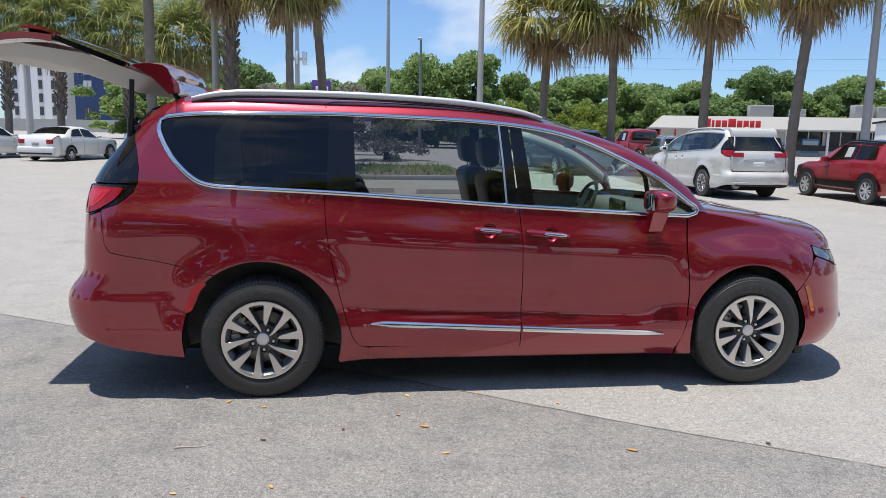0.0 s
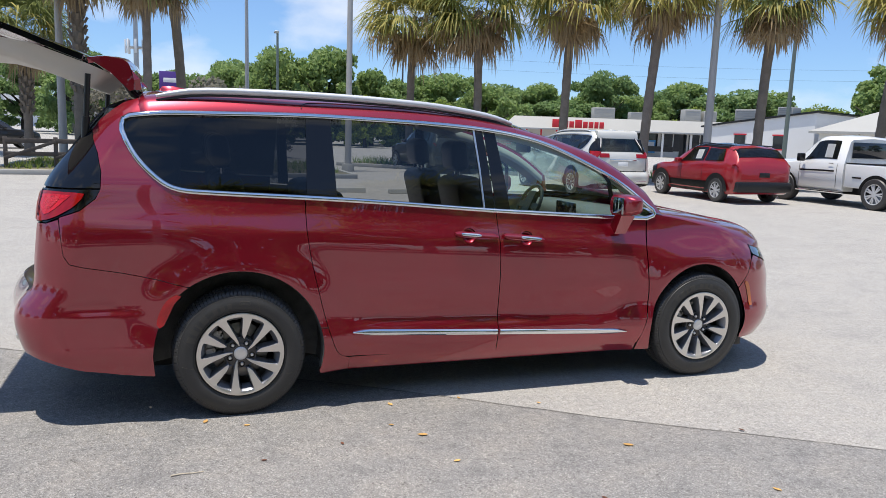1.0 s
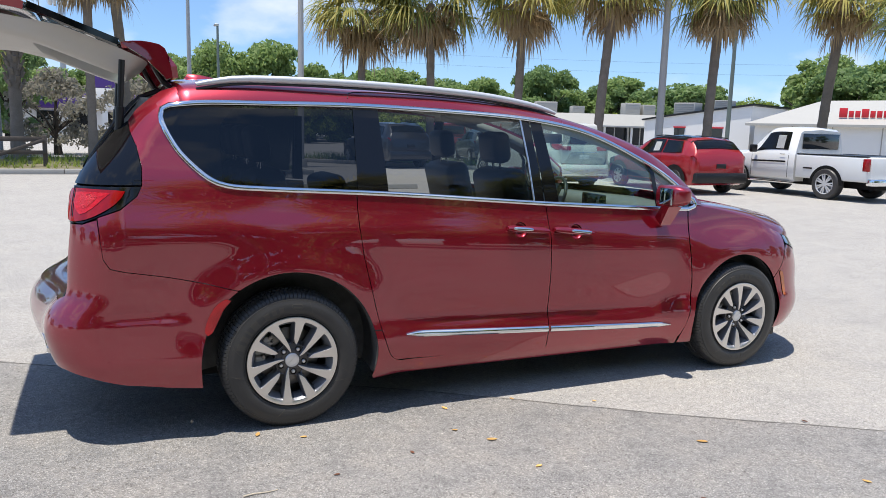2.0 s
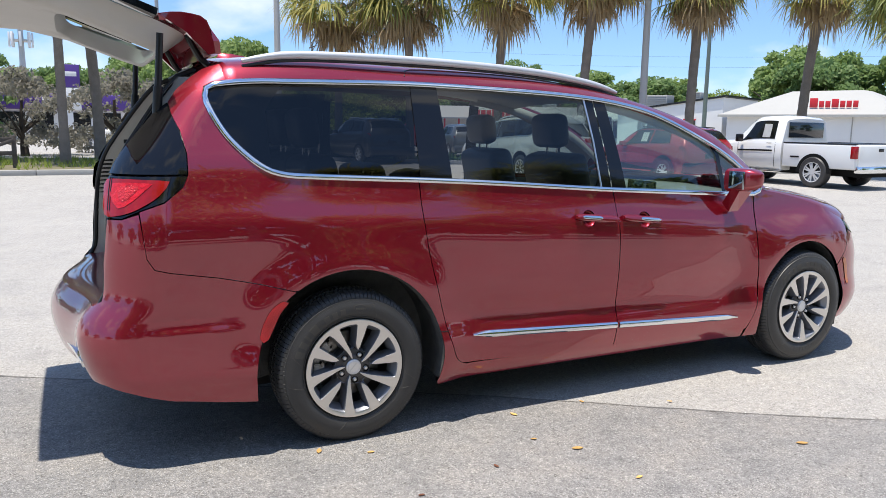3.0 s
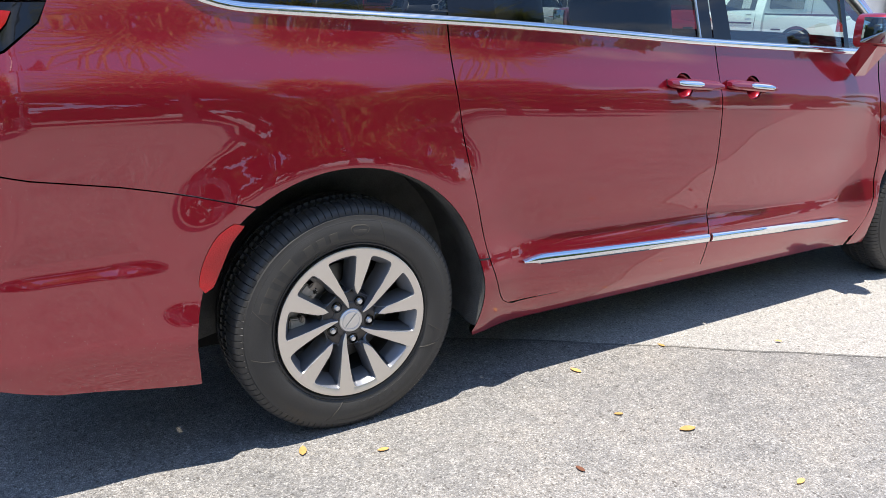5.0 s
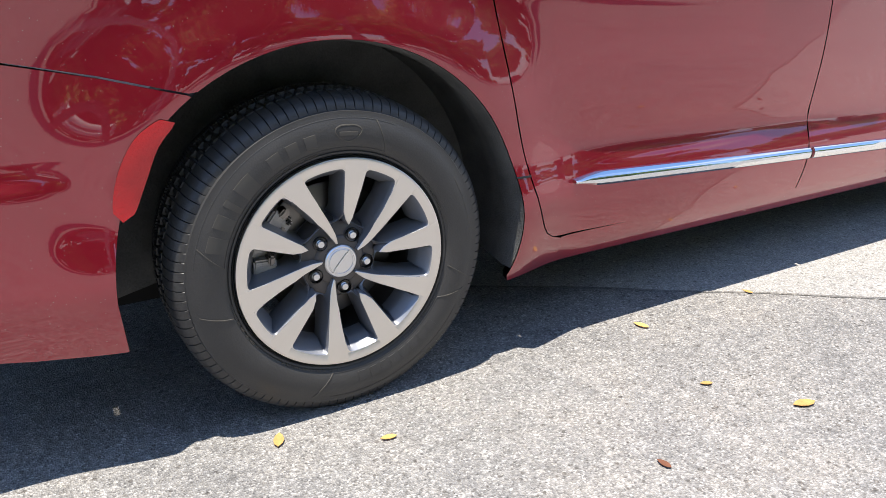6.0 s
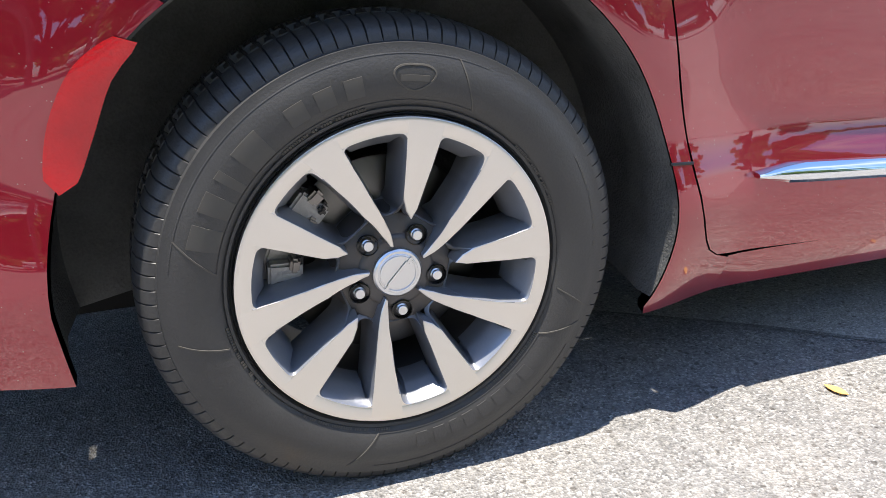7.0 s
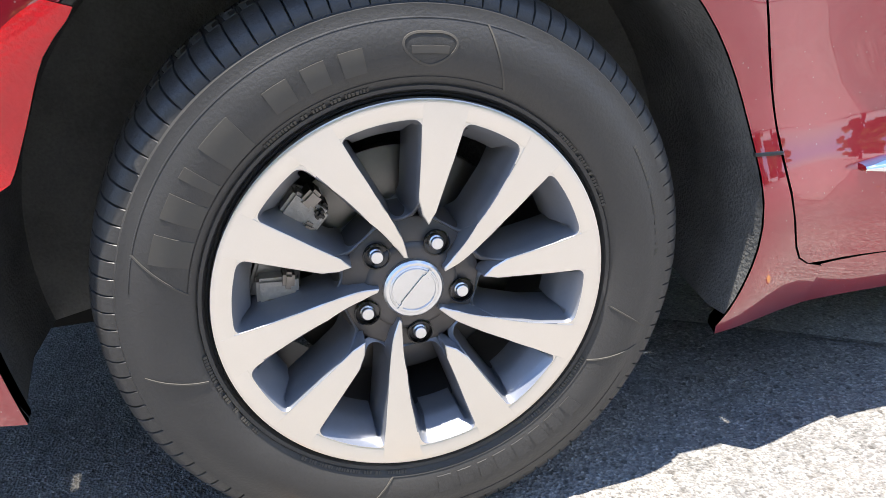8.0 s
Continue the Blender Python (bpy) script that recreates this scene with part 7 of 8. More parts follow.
def mansard(x0, x1, y0, y1, z0, z1, lean):
    """A low roof with a front that leans back from the eaves."""
    bm = prism([(0, 0), (1, 0), (1, 1), (0, 1)], y0, y1)
    for v in bm.verts:
        top = v.co.z > 0.5
        v.co.x = (x0 + (1.2 if top else 0.0)) if v.co.x < 0.5 else x1
        v.co.y = v.co.y + (lean if top and v.co.y < (y0 + y1) / 2 else 0.0)
        v.co.z = z1 if top else z0
    return bm


def sign_bars(parent, x0, z0, widths, height, depth, y, mat, tilt=0.0):
    x = x0
    for w, h in widths:
        bm = box_bm(0, w, -depth, 0, 0, height * h, 0.02)
        bmesh.ops.transform(bm, verts=bm.verts[:], matrix=Matrix.Translation((x, y, z0)) @ Matrix.Rotation(radians(tilt), 4, "X"))
        part("sign_bar", bm, mat, parent)
        x += w + 0.09


def roof_unit(parent, x, y, z, w, d, h):
    u = part("roof_unit", box_bm(x, x + w, y, y + d, z, z + h * 0.85, 0.03), M_ROOF_WHITE, parent, "pale rooftop air conditioner")
    for k in range(5):
        part("vent_slat", box_bm(x + 0.08, x + w - 0.08, y - 0.025, y + 0.005, z + 0.15 + k * h * 0.15, z + 0.15 + k * h * 0.15 + h * 0.06), M_CONCRETE, u)


def restaurant():
    b = thing("restaurant", pose(27.83, 57.97, 0, 0, 0, -23), "long white single-storey restaurant with red roof sign", "building")
    L = 19.5
    part("wall", box_bm(0.6, L, 1.6, 9.0, 0, 2.75), M_WALL_WHITE, b)
    part("fascia", mansard(-0.6, L + 0.4, 0.0, 9.5, 2.18, 3.30, 0.75), M_ROOF_WHITE, b)
    part("fascia_edge", box_bm(-0.62, L + 0.42, -0.03, 0.05, 2.14, 2.26), M_POLE, b)
    for x in (0.4, 1.7, 3.0, 4.4):
        part("porch_post", box_bm(x, x + 0.14, 0.3, 0.44, 0, 2.2), M_SIGN_RED, b)
    sign_bars(b, 4.0, 2.36, ((0.62, 1), (0.22, 0.8), (0.42, 0.8), (0.42, 0.8), (0.62, 1), (0.42, 0.8), (0.42, 0.8), (0.36, 0.8), (0.40, 0.8)), 0.72, 0.12, -0.02, M_SIGN_RED)
    for x, w in ((6.2, 1.5), (8.0, 1.5), (11.6, 2.2), (14.1, 2.2), (16.6, 2.0)):
        win = part("window", box_bm(x, x + w, 1.53, 1.64, 0.55, 2.1), M_DARKGLASS, b)
        part("window_frame", box_bm(x + w / 2 - 0.04, x + w / 2 + 0.04, 1.50, 1.56, 0.55, 2.1), M_WALL_WHITE, win)
    for x in (10.7, 13.9, 16.4, 19.0):
        part("porch_post", box_bm(x, x + 0.18, 0.25, 0.43, 0, 2.2), M_WALL_WHITE, b)
    part("poster", box_bm(12.2, 13.6, 1.44, 1.52, 0.35, 1.5), M_BLUE, b, "blue and white poster")
    part("poster_band", box_bm(12.3, 13.5, 1.42, 1.45, 0.95, 1.35), M_PAPER, b)
    part("door", box_bm(15.8, 16.4, 1.52, 1.62, 0, 2.05), M_DARKGLASS, b)
    part("railing", box_bm(8.2, 15.0, 0.35, 0.41, 0.5, 0.98), M_BLACK, b)
    roof_unit(b, 8.0, 3.0, 3.3, 2.0, 1.6, 1.25)
    roof_unit(b, 11.6, 4.0, 3.3, 1.2, 1.4, 0.9)
    roof_unit(b, 16.4, 3.0, 3.3, 1.5, 1.6, 1.35)
    roof_unit(b, 18.2, 3.2, 3.3, 1.2, 1.6, 1.2)
    return b


def hip_house():
    b = thing("shop_building", pose(41.28, 35.63, 0, 0, 0, -70), "white stucco shop with pale hipped roof and red sign", "building")
    part("wall", box_bm(0, 11.0, 0.0, 9.0, 0, 2.5), M_WALL_WHITE, b)
    part("roof", hip_roof(0, 11.0, 0, 9.0, 2.55, 4.25, 3.2, 3.4), M_ROOF_WHITE, b, "pale hipped roof")
    sign_bars(b, 5.4, 3.02, ((0.5, 1), (0.3, 0.7), (0.3, 0.7), (0.42, 0.9), (0.3, 0.7), (0.3, 0.7), (0.3, 0.7)), 0.62, 0.10, 0.45, M_SIGN_RED)
    for x in (2.6, 5.2, 8.2):
        part("pilaster", box_bm(x, x + 0.06, -0.03, 0.02, 0, 2.5), M_CONCRETE, b)
    a = thing("annex_building", pose(39.19, 45.14, 0, 0, 0, -66), "white gabled annex with two small red windows", "building")
    part("wall", prism([(0, 0), (8.5, 0), (8.5, 3.85), (2.0, 3.0), (0, 2.7)], 0.0, 8.0), M_WALL_WHITE, a)
    part("roof_edge", prism([(-0.2, 2.68), (2.0, 3.02), (8.7, 3.90), (8.7, 4.02), (2.0, 3.14), (-0.2, 2.80)], -0.15, 8.1), M_BLACK, a)
    for x in (2.6, 5.6):
        w = part("window", box_bm(x, x + 0.85, -0.04, 0.05, 1.2, 2.15), M_DARKGLASS, a)
        part("window_frame", box_bm(x - 0.08, x + 0.93, -0.06, -0.01, 2.15, 2.25), M_SIGN_RED, w)
        part("window_sill", box_bm(x - 0.08, x + 0.93, -0.06, -0.01, 1.1, 1.2), M_SIGN_RED, w)
    roof_unit(a, 1.0, 3.0, 3.2, 1.8, 1.5, 1.2)
    roof_unit(a, 4.0, 4.0, 3.6, 1.2, 1.5, 1.0)
    c = thing("corner_shop", pose(51.22, 26.37, 0, 0, 0, -62), "low white shop with red striped front", "building")
    part("wall", box_bm(0, 14, 0, 8, 0, 2.9), M_WALL_WHITE, c)
    part("roof", box_bm(-0.4, 14.4, -0.6, 8.4, 2.9, 3.2, 0.03), M_ROOF_WHITE, c)
    for k in range(4):
        part("stripe", box_bm(1.0, 6.5 - 0.5 * k, -0.05, 0.02, 1.0 + 0.38 * k, 1.26 + 0.38 * k), M_SIGN_RED, c)


def phone_shop():
    b = thing("purple_shop", pose(-6.75, 61.4, 0), "white shop with purple fascia and street sign", "building")
    part("wall", box_bm(0, 10.0, 0.6, 8, 0, 3.3), M_WALL_WHITE, b)
    part("fascia", box_bm(-0.3, 10.3, 0.0, 1.4, 2.3, 3.55, 0.15, 3), M_PURPLE, b, "purple fascia")
    part("fascia_mark", box_bm(4.0, 6.2, -0.05, 0.01, 2.65, 3.2, 0.02), M_WALL_WHITE, b)
    for x in (1.0, 3.2, 5.8, 8.0):
        part("window", box_bm(x, x + 1.5, 0.53, 0.66, 0.4, 2.1), M_DARKGLASS, b)
    s = thing("street_sign", pose(-0.92, 54.89, 0), "tall purple and white sign on a post", "sign")
    part("post", box_bm(-0.2, 0.2, -0.1, 0.1, 0, 3.0), M_WALL_WHITE, s)
    part("sign_box", box_bm(-0.7, 0.75, -0.18, 0.18, 3.75, 5.3, 0.03), M_PURPLE, s)
    part("sign_box", box_bm(-0.7, 0.75, -0.16, 0.16, 2.2, 3.74, 0.03), M_WALL_WHITE, s)
    part("sign_mark", box_bm(-0.42, 0.55, -0.20, -0.17, 4.5, 4.82, 0.02), M_WALL_WHITE, s)


def hotel():
    b = thing("hotel", pose(-51.21, 154.01, 0, 0, 0, -16), "tall hotel with navy blue and white wings", "building")
    part("blue_wing", box_bm(0, 20, 0, 14, 0, 16.5), M_NAVY, b, "navy blue cladding")
    part("white_wing", box_bm(-17.5, -3.0, 4, 26, 0, 15.5), M_WALL_WHITE, b, "white wing")
    part("stair_tower", box_bm(-3.0, 0, 1.5, 14, 0, 16.0), M_CONCRETE, b)
    part("end_wall", box_bm(20, 24, 2, 14, 0, 12.0), M_WALL_WHITE, b)
    part("base_band", box_bm(-17.6, 20.1, -0.1, 5, 0, 2.4), M_CONCRETE, b)
    rng = random.Random(5)
    for f in range(5):
        z = 3.2 + 2.65 * f
        for x in (2.0, 7.4, 9.6, 11.8, 15.5):
            if rng.random() < 0.75:
                w = part("window", box_bm(x, x + 1.7, -0.12, 0.1, z, z + 1.5), M_PALEGLASS if rng.random() < 0.7 else M_DARKGLASS, b)
                part("window_frame", box_bm(x + 0.8, x + 0.9, -0.2, -0.1, z, z + 1.5), M_POLE, w)
        for x in (-16.2, -13.4, -10.6, -7.8, -5.2):
            w = part("window", box_bm(x, x + 0.8, 3.88, 4.1, z, z + 1.7), M_DARKGLASS, b)
            part("window_sill", box_bm(x - 0.1, x + 0.9, 3.8, 4.0, z - 0.12, z), M_CONCRETE, w)


# ---- verges, kerbs, fence ----


def island(x0, x1, y0, y1, label, at=None):
    b = thing("verge", at or pose(0, 0, 0), label, "verge", kind="structure")
    bm = bmesh.new()
    nx, ny = max(4, int((x1 - x0) / 0.8)), max(3, int((y1 - y0) / 0.8))
    g = [[bm.verts.new((x0 + 0.15 + (x1 - x0 - 0.3) * i / nx, y0 + 0.15 + (y1 - y0 - 0.3) * j / ny, 0.13 + 0.05 * noise.noise(Vector((i * 0.7, j * 0.7, x0))))) for j in range(ny + 1)] for i in range(nx + 1)]
    for i in range(nx):
        for j in range(ny):
            bm.faces.new((g[i][j], g[i + 1][j], g[i + 1][j + 1], g[i][j + 1]))
    part("soil", bm, M_SOIL, b, "mulch and dry grass", sharp=60)
    n = int((x1 - x0) / 3.0)
    for k in range(n):
        a, c = x0 + (x1 - x0) * k / n, x0 + (x1 - x0) * (k + 1) / n
        for y in (y0, y1 - 0.16):
            part("kerb", box_bm(a + 0.006, c - 0.006, y, y + 0.16, -0.02, 0.15, 0.02), M_CONCRETE, b)
    for x in (x0, x1 - 0.16):
        part("kerb", box_bm(x, x + 0.16, y0 + 0.166, y1 - 0.166, -0.02, 0.15, 0.02), M_CONCRETE, b)


def grass_tufts(x0, x1, y0, y1, count, seed, mat, name, label, h=0.28):
    rng = np.random.RandomState(seed)
    verts, faces = [], []
    for _ in range(count):
        x, y = rng.uniform(x0, x1), rng.uniform(y0, y1)
        for _k in range(7):
            a, l = rng.uniform(0, 6.28), rng.uniform(0.4, 1.0) * h
            dx, dy = math.cos(a), math.sin(a)
            k = len(verts)
            verts += [(x - dy * 0.012, y + dx * 0.012, 0.1), (x + dy * 0.012, y - dx * 0.012, 0.1), (x + dx * l * 0.6, y + dy * l * 0.6, 0.12 + l)]
            faces.append((k, k + 1, k + 2))
    me = bpy.data.meshes.new(name)
    me.from_pydata(verts, [], faces)
    me.materials.append(mat)
    return tagged(new(name, me), label, "grass", kind="stuff")


def timber_fence(x0, y0, x1, y1, n):
    f = thing("timber_fence", pose(x0, y0, 0.1, 0, 0, math.degrees(math.atan2(y1 - y0, x1 - x0))), "low weathered timber rail fence", "fence")
    L = math.hypot(x1 - x0, y1 - y0)
    for k in range(n + 1):
        x = L * k / n
        part("post", box_bm(x - 0.06, x + 0.06, -0.06, 0.06, 0, 0.95, 0.012), M_WOOD, f)
        if k < n:
            part("rail", box_bm(x + 0.0, x + L / n, -0.10, -0.06, 0.76, 0.90, 0.01), M_WOOD, f)
            part("rail", box_bm(x + 0.0, x + L / n, -0.10, -0.06, 0.38, 0.50, 0.01), M_WOOD, f)
            bm = box_bm(-0.04, math.hypot(L / n, 0.5), -0.02, 0.02, -0.05, 0.05, 0.008)
            bmesh.ops.transform(bm, verts=bm.verts[:], matrix=pose(x, -0.12, 0.32, 0, -math.degrees(math.atan2(0.5, L / n)), 0))
            part("brace", bm, M_WOOD, f)


def wheel_stop(x, y, rz):
    s = thing("wheel_stop", pose(x, y, 0, 0, 0, rz), "pale concrete wheel stop on asphalt", "wheel stop", "wheel stops")
    bm = prism([(-0.09, 0.0), (0.09, 0.0), (0.06, 0.12), (-0.06, 0.12)], -0.9, 0.9)
    bmesh.ops.bevel(bm, geom=bm.edges[:], offset=0.012, segments=1, affect="EDGES")
    bmesh.ops.rotate(bm, verts=bm.verts[:], matrix=Euler((0, 0, radians(90))).to_matrix())
    part("block", bm, M_CONCRETE, s)


# ---- the car park beyond ----
build_minivan(M_SILVER_PAINT, pose(11.08, 13.66, 0, 0, 0, 90), "pearl white minivan parked with its tail to the lane", False, False, full=False)
suv(pose(14.27, 11.53, 0, 0, 0, 88), M_BRIGHT_RED, "red compact suv with black roof and grey cladding", roof=M_BLACK_PAINT)
pickup(pose(17.5, 9.35, 0, 0, 0, 91), M_WHITE_PAINT, "white regular-cab pickup truck with open bed")
suv(pose(9.77, 23.33, 0, 0, 0, 97), M_BLACK_PAINT, "black suv with silver roof rails", clad=False, length=4.7, height=1.72, w=0.95, wheel=0.37, paper=False)
suv(pose(15.7, 27.27, 0, 0, 0, 80), M_GREY_PAINT, "dark grey suv parked far off", clad=False, paper=False)
pickup(pose(16.81, 32.25, 0, 0, 0, 100), M_BRIGHT_RED, "red pickup truck parked far off")
sedan(pose(12.91, 30.07, 0, 0, 0, 85), M_GREY_PAINT, "dark grey sedan parked far off")
sedan(pose(-11.9, 29.43, 0, 0, 0, 73), M_WHITE_PAINT, "white sedan parked near the verge")
sedan(pose(-15.73, 29.98, 0, 0, 0, 72), M_WHITE_PAINT, "white sedan beside another white sedan")
suv(pose(-10.56, 38.85, 0, 0, 0, 20), M_BLACK_PAINT, "black suv parked far off behind the sedans", clad=False, paper=False)
sedan(pose(2.93, 42.6, 0, 0, 0, 180), M_WHITE_PAINT, "white sedan on the road by the purple shop")

island(-5.57, 5.2, 19.0, 26.64, "kerbed verge with mulch and dry grass")
STRIP = pose(9.3, 26.6, 0, 0, 0, -42.0)
island(-3.0, 27.0, -1.35, 1.35, "long kerbed planting strip between parking rows", STRIP)
grass_tufts(-5.17, 4.82, 19.6, 26.14, 700, 4, M_FOLIAGE_3, "grass", "sparse green tufts on the verge")
grass_tufts(-2.6, 26.6, -1.0, 1.0, 900, 6, M_FOLIAGE, "grass", "low green plants in the planting strip", 0.42).matrix_world = STRIP
timber_fence(-5.2, 20.35, -2.56, 20.83, 2)
for x, y in ((0.97, 14.1), (3.33, 13.86), (5.69, 13.62), (8.04, 13.38)):
    wheel_stop(x, y, 2)

palm(9.26, 26.9, 6.07, 0, (0.1, 0.1), 0.21, 1.31, base=0.1)
palm(11.4, 24.2, 6.23, 1, (-0.1, 0.1), 0.21, 1.27, base=0.1)
palm(13.95, 21.5, 6.45, 2, (0.15, 0), 0.21, 1.18, base=0.1)
palm(15.6, 18.4, 6.33, 0, (0.35, -0.2), 0.21, 1.05, base=0.1)
palm(19.1, 16.6, 6.22, 1, (0.15, -0.1), 0.21, 1.06, base=0.1)
palm(22.85, 14.9, 6.23, 2, (0.45, -0.2), 0.21, 0.99, base=0.1)
palm(22.8, 10.54, 5.3, 3, (-0.2, 0.1), 0.24, 1.0, True, "thick cabbage palm with a dense hanging crown")
palm(-1.25, 21.89, 6.2, 1, (0.0, 0.1), 0.17, base=0.1)
palm(-5.96, 22.1, 7.6, 2, (0.05, 0), 0.21, base=0.1)
palm(-3.64, 24.86, 6.9, 0, (0.05, 0.1), 0.25, 1.1, True, "cabbage palm with a rough booted trunk", base=0.1)
palm(-0.12, 25.59, 7.4, 2, (-0.5, 0.1), 0.22, base=0.1)
palm(-6.33, 31.02, 5.0, 3, (0, 0), 0.22, 1.0, True, "bushy young cabbage palm")
palm(-9.49, 32.92, 5.5, 3, (0, 0), 0.22, 1.0, True, "bushy young cabbage palm")
palm(-12.84, 33.46, 5.9, 3, (0.2, 0), 0.22, 1.05, True, "bushy young cabbage palm")
palm(-15.6, 34.44, 6.2, 3, (0.2, 0), 0.22, 1.05, True, "bushy young cabbage palm")

lamp_post(3.03, 35.33, 9.2, 0.10, M_POLE, "slim galvanised street lamp with one arm", 1, 0.9, 180)
lamp_post(6.18, 48.7, 7.9, 0.10, M_POLE_GREEN, "short dark green street lamp", 1, 0.3, 90)
lamp_post(5.75, 23.16, 10.5, 0.105, M_POLE_CONC, "pale concrete light pole", 2, 0.7, 0)
lamp_post(17.35, 17.1, 9.9, 0.12, M_POLE_CONC, "thick pale concrete light pole", 2, 0.7, 20)
lamp_post(28.29, 24.95, 10.5, 0.095, M_POLE_GREEN, "slim grey-green steel light pole", 1, 0.8, 0)
lamp_post(-17.98, 43.32, 15.0, 0.17, M_POLE_CONC, "pale concrete light pole on the verge", 1, 0.8, 90)
lamp_post(-4.26, 25.15, 9.5, 0.12, M_POLE_CONC, "pale concrete light pole among palms", 1, 0.8, 90)
cell_tower(-6.74, 131.05, 20.5)

restaurant()
hip_house()
phone_shop()
hotel()

for x, y, h, r, k in ((4.14, 68.03, 7.2, 4.2, "oak"), (8.28, 66.56, 9.0, 5.2, "oak_b"), (13.0, 65.99, 9.2, 5.0, "oak"), (17.3, 66.79, 7.4, 4.2, "oak_b"), (15.05, 59.57, 4.6, 2.4, "lime"), (21.06, 72.15, 6.8, 5.0, "dark"), (24.92, 69.32, 7.6, 5.2, "oak"), (29.94, 68.29, 6.9, 4.8, "oak_b"),
                      (22.68, 61.2, 4.6, 3.2, "lime"), (35.7, 77.23, 7.4, 5.2, "dark"), (40.13, 76.21, 7.8, 5.0, "oak"), (46.55, 73.32, 9.4, 5.2, "dark"), (51.92, 75.0, 7.0, 5.0, "oak_b"), (57.78, 76.67, 7.9, 5.2, "dark"), (48.71, 58.72, 5.0, 3.0, "lime"), (63.82, 65.61, 7.6, 6, "oak"), (55.22, 49.46, 5.4, 3.2, "lime"), (61.18, 43.85, 8.2, 5.5, "dark"),
                      (66.0, 50.09, 10.2, 6.5, "oak_b"), (72.0, 41.75, 9.4, 6.5, "oak"), (64.25, 34.68, 8.2, 5.0, "oak"), (70.23, 28.16, 8.0, 6, "dark"), (76.26, 18.0, 9, 7, "oak_b"), (-7.17, 56.5, 7.0, 3.6, "dark"), 
                      (5.25, 79.83, 8.6, 5.2, "oak"), (-0.66, 81.79, 7.2, 5.2, "dark"), (-5.05, 80.09, 6.6, 5, "oak_b"), (9.62, 83.35, 7.4, 6, "dark"), (-40.15, 64.61, 8.5, 6.5, "oak"), (-47.82, 52.08, 9, 7, "dark")):
    tree(x, y, h, r, k)
for k in range(26):
    a = radians(104 - 4.2 * k)
    d = 96 + 9 * math.sin(k * 2.3)
    tree(d * math.cos(a), d * math.sin(a) - 5, 7.4 + 1.6 * math.sin(k * 1.7), 6.4, ("oak", "dark", "oak_b")[k % 3], "broad leafy tree in the far tree line")
tree(0.83, 33.74, 3.9, 2.6, "blossom", "pale flowering crape myrtle on the verge", "flowering_tree")
tree(-2.77, 31.6, 3.7, 2.3, "blossom", "pale flowering crape myrtle on the verge", "flowering_tree")
tree(3.01, 34.87, 3.4, 2.2, "blossom", "pale flowering crape myrtle on the verge", "flowering_tree")

# ---- the side behind the camera, seen in paint and glass ----
lamp_post(-2.0, -13.5, 9.6, 0.16, M_POLE_CONC, "two-armed concrete light pole behind the lane", 2, 0.7, 0)
for x, y, h, c in ((-12.5, -13.0, 5.6, 0), (-8.2, -12.2, 6.2, 1), (-4.6, -11.6, 5.4, 2), (0.8, -12.6, 5.8, 2), (5.0, -12.4, 6.2, 0), (10.0, -13.5, 5.8, 1), (-17, -14, 6, 2)):
    palm(x, y, h, c, (0.1, 0.1), 0.18, 1.1)
for x, y, h, r, k in ((-22, -25, 10, 7, "oak"), (-13.5, -22, 9.5, 6, "dark"), (-6, -21.5, 9.0, 5.5, "oak_b"), (2.5, -22.5, 10.5, 6.5, "dark"), (11, -22, 9.5, 6, "oak"), (20, -24, 10.5, 7, "dark"), (31, -34, 9, 7, "oak_b"), (-33, -32, 9.5, 7, "dark"), (-44, -20, 9, 7, "oak"), (-46, 0, 9, 7, "dark"), (-44, 22, 9, 7, "oak_b"), (42, -28, 9, 7, "oak"), (50, -14, 9, 7, "dark")):
    tree(x, y, h, r, k)
sedan(pose(-6.5, -16.0, 0, 0, 0, -92), M_WHITE_PAINT, "white sedan parked behind the lane")
suv(pose(-2.4, -16.2, 0, 0, 0, -88), M_GREY_PAINT, "dark grey suv parked behind the lane", clad=False, paper=False)
suv(pose(4.4, -16.4, 0, 0, 0, -90), M_WHITE_PAINT, "white suv parked behind the lane", clad=False, paper=False)


# ---- overhead wires beyond the lots ----


def overhead_wire(a, b, sag):
    pts = []
    for k in range(25):
        t = k / 24
        p = Vector(a).lerp(Vector(b), t)
        p.z -= sag * 4 * t * (1 - t)
        pts.append(p)
    w = part("overhead_wire", tube(pts, 0.008, 5), M_BLACK)
    tagged(w, "thin black utility wire strung across the sky", "wire", "utility wires")


def utility_pole(x, y, height):
    p = thing("utility_pole", pose(x, y, 0), "weathered wooden utility pole with crossarm", "utility pole", "utility poles")
    part("pole", tube([(0, 0, -0.1), (0, 0, height)], lambda t: 0.15 - 0.05 * t, 10), M_WOOD, p)
    part("crossarm", box_bm(-0.06, 0.06, -1.1, 1.1, height - 0.7, height - 0.55, 0.01), M_WOOD, p)


for x, y in ((115.23, 37.02), (28.11, 93.79)):
    utility_pole(x, y, 12.0)
for d, z in ((-1.0, 11.5), (1.0, 10.4)):
    overhead_wire((115.23, 37.02 + d, z), (28.11, 93.79 + d, z), 1.3)

# ---- loose leaves and grit on the asphalt ----


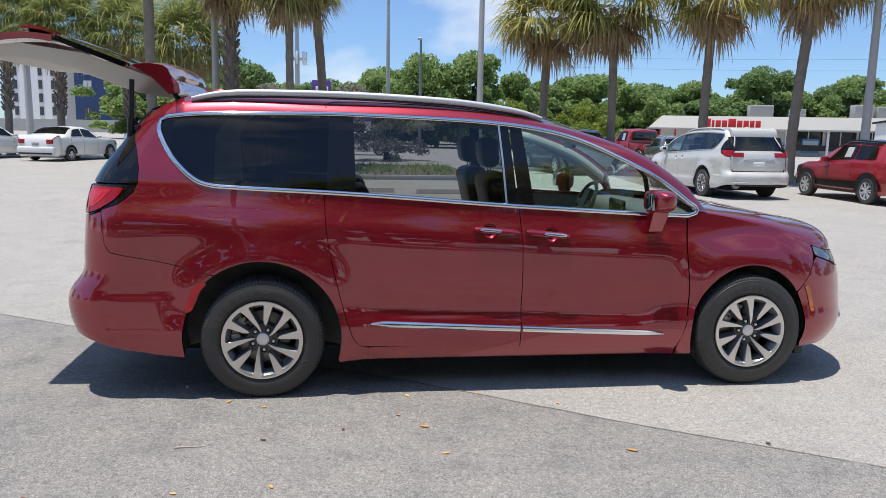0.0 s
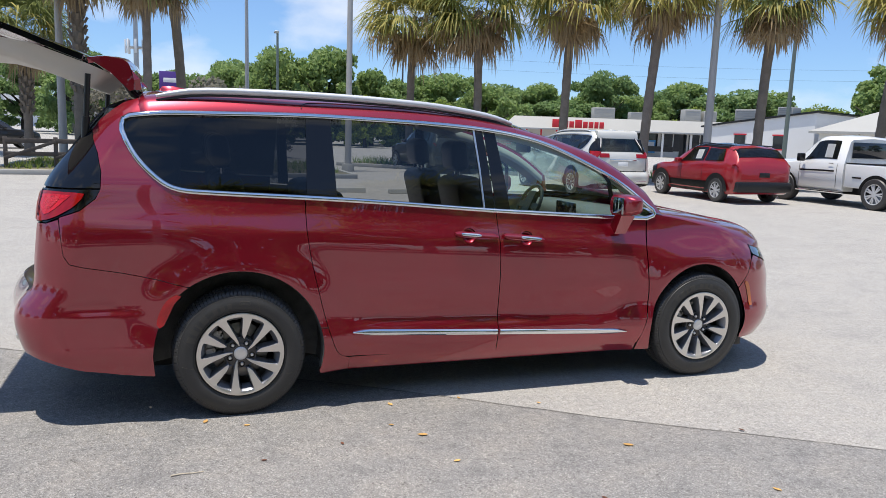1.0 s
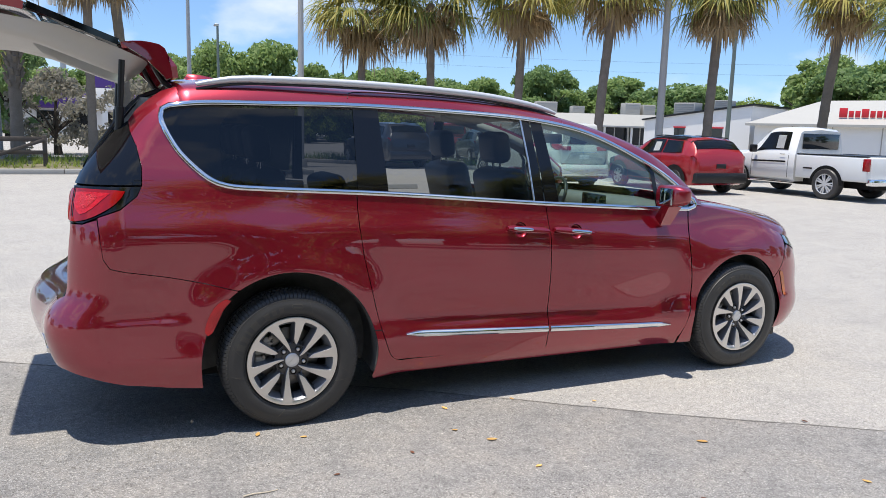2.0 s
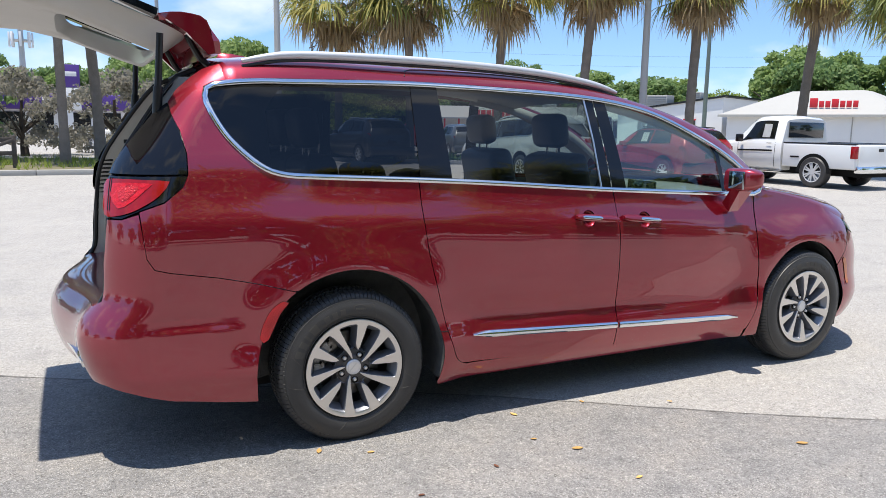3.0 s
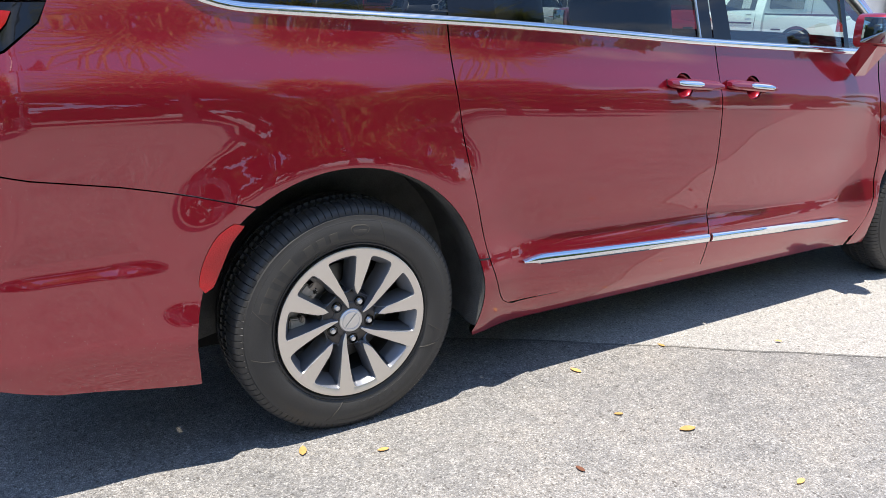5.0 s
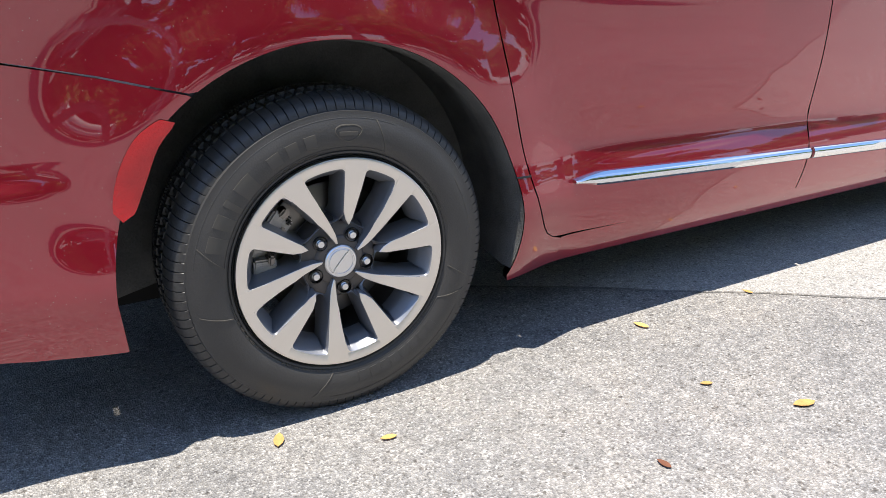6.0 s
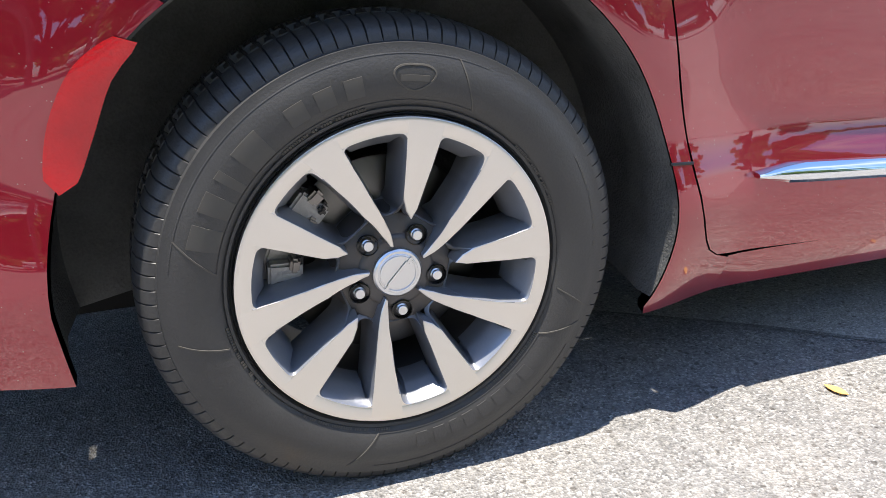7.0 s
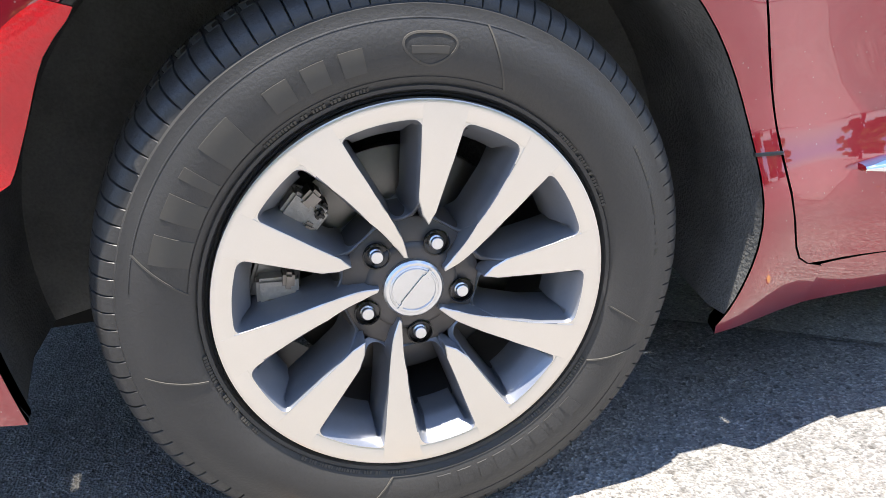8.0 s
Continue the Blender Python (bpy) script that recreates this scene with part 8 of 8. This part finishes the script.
def fallen_leaf(x, y, size, turn, mat, label):
    z = 0.004
    bm = bmesh.new()
    out = [(0, -1.0), (0.38, -0.55), (0.50, 0.0), (0.34, 0.55), (0, 1.0), (-0.34, 0.5), (-0.46, -0.05), (-0.36, -0.6)]
    top = [bm.verts.new((u * size * 0.95, v * size, 0.004 + 0.10 * size * (abs(u) * 1.2 + v * v * 0.5))) for u, v in out]
    mid = [bm.verts.new((0, v * size, 0.003 + 0.03 * size * v * v)) for v in (-0.5, 0.0, 0.5)]
    low = [bm.verts.new((q.co.x, q.co.y, q.co.z - 0.0012)) for q in top]
    for f in ((0, 1, "a"), (1, 2, "ab"), (2, 3, "bc"), (3, 4, "c"), (4, 5, "c"), (5, 6, "cb"), (6, 7, "ba"), (7, 0, "a")):
        m = {"a": mid[0], "b": mid[1], "c": mid[2]}
        bm.faces.new([top[f[0]], top[f[1]], *[m[c] for c in f[2][::-1]]])
    for k in range(8):
        bm.faces.new((top[k], low[k], low[(k + 1) % 8], top[(k + 1) % 8]))
    bmesh.ops.recalc_face_normals(bm, faces=bm.faces[:])
    t = part("fallen_leaf", bm, mat, None, sharp=60)
    t.matrix_world = pose(x, y, z + 0.001, 0, 0, turn)
    tagged(t, label, "leaf", "fallen leaves")


for x, y, s, t in ((0.912, -1.508, 0.030, 75), (0.860, -1.024, 0.024, 20), (1.94, -1.915, 0.030, 60), (-0.196, -1.035, 0.026, -20), (0.98, -1.862, 0.020, 100), (0.016, -1.145, 0.019, 80), (0.783, -1.333, 0.016, 65), (1.30, -1.02, 0.017, 15), (1.75, -1.22, 0.015, 40), (-0.278, -2.166, 0.018, 70), (2.35, -2.55, 0.022, 30), (0.05, -2.29, 0.030, 110), (0.145, -2.14, 0.020, 20)):
    fallen_leaf(x, y, s, t, M_LEAF, "small dry orange leaf lying on asphalt")
for x, y, s, t in ((0.470, -1.510, 0.018, 10), (-0.9, -2.15, 0.020, 50), (2.7, -1.9, 0.02, 15), (0.059, -1.612, 0.016, 85), (1.5, -2.4, 0.016, 35)):
    fallen_leaf(x, y, s, t, M_BROWN_LEAF, "small dark brown leaf lying on asphalt")
twig = part("twig", tube(smooth_path([(0, 0, 0.009), (0.05, 0.004, 0.010), (0.10, -0.002, 0.009), (0.15, 0.003, 0.008)], 0.02), lambda t: 0.0035 - 0.0015 * t, 6), M_TWIG)
twig.matrix_world = pose(-0.371, -1.674, 0.0, 0, 0, 3.5)
tagged(twig, "short pale dry twig lying on asphalt", "twig")
rng = np.random.RandomState(9)
verts, faces = [], []
for _ in range(9000):
    x, y = rng.uniform(-1.6, 3.2), rng.uniform(-2.6, 0.4)
    r = rng.uniform(0.0016, 0.0042)
    z = 0.0045 if 0.63 * x + y < -0.215 else 0.0006
    k = len(verts)
    a = rng.uniform(0, 6.28)
    for j in range(4):
        verts.append((x + r * math.cos(a + j * 1.57) * rng.uniform(0.7, 1.2), y + r * math.sin(a + j * 1.57) * rng.uniform(0.7, 1.2), z - 0.001))
    verts.append((x + rng.uniform(-0.3, 0.3) * r, y, z + r * 0.65))
    faces += [(k, k + 1, k + 4), (k + 1, k + 2, k + 4), (k + 2, k + 3, k + 4), (k + 3, k, k + 4)]
me = bpy.data.meshes.new("grit")
me.from_pydata(verts, [], faces)
me.materials.append(material("grit_stone", (0.46, 0.44, 0.42), 0.85, 0.0, 0.3, 30, 120))
tagged(new("grit", me), "loose pale grit on the asphalt", "gravel", kind="stuff")
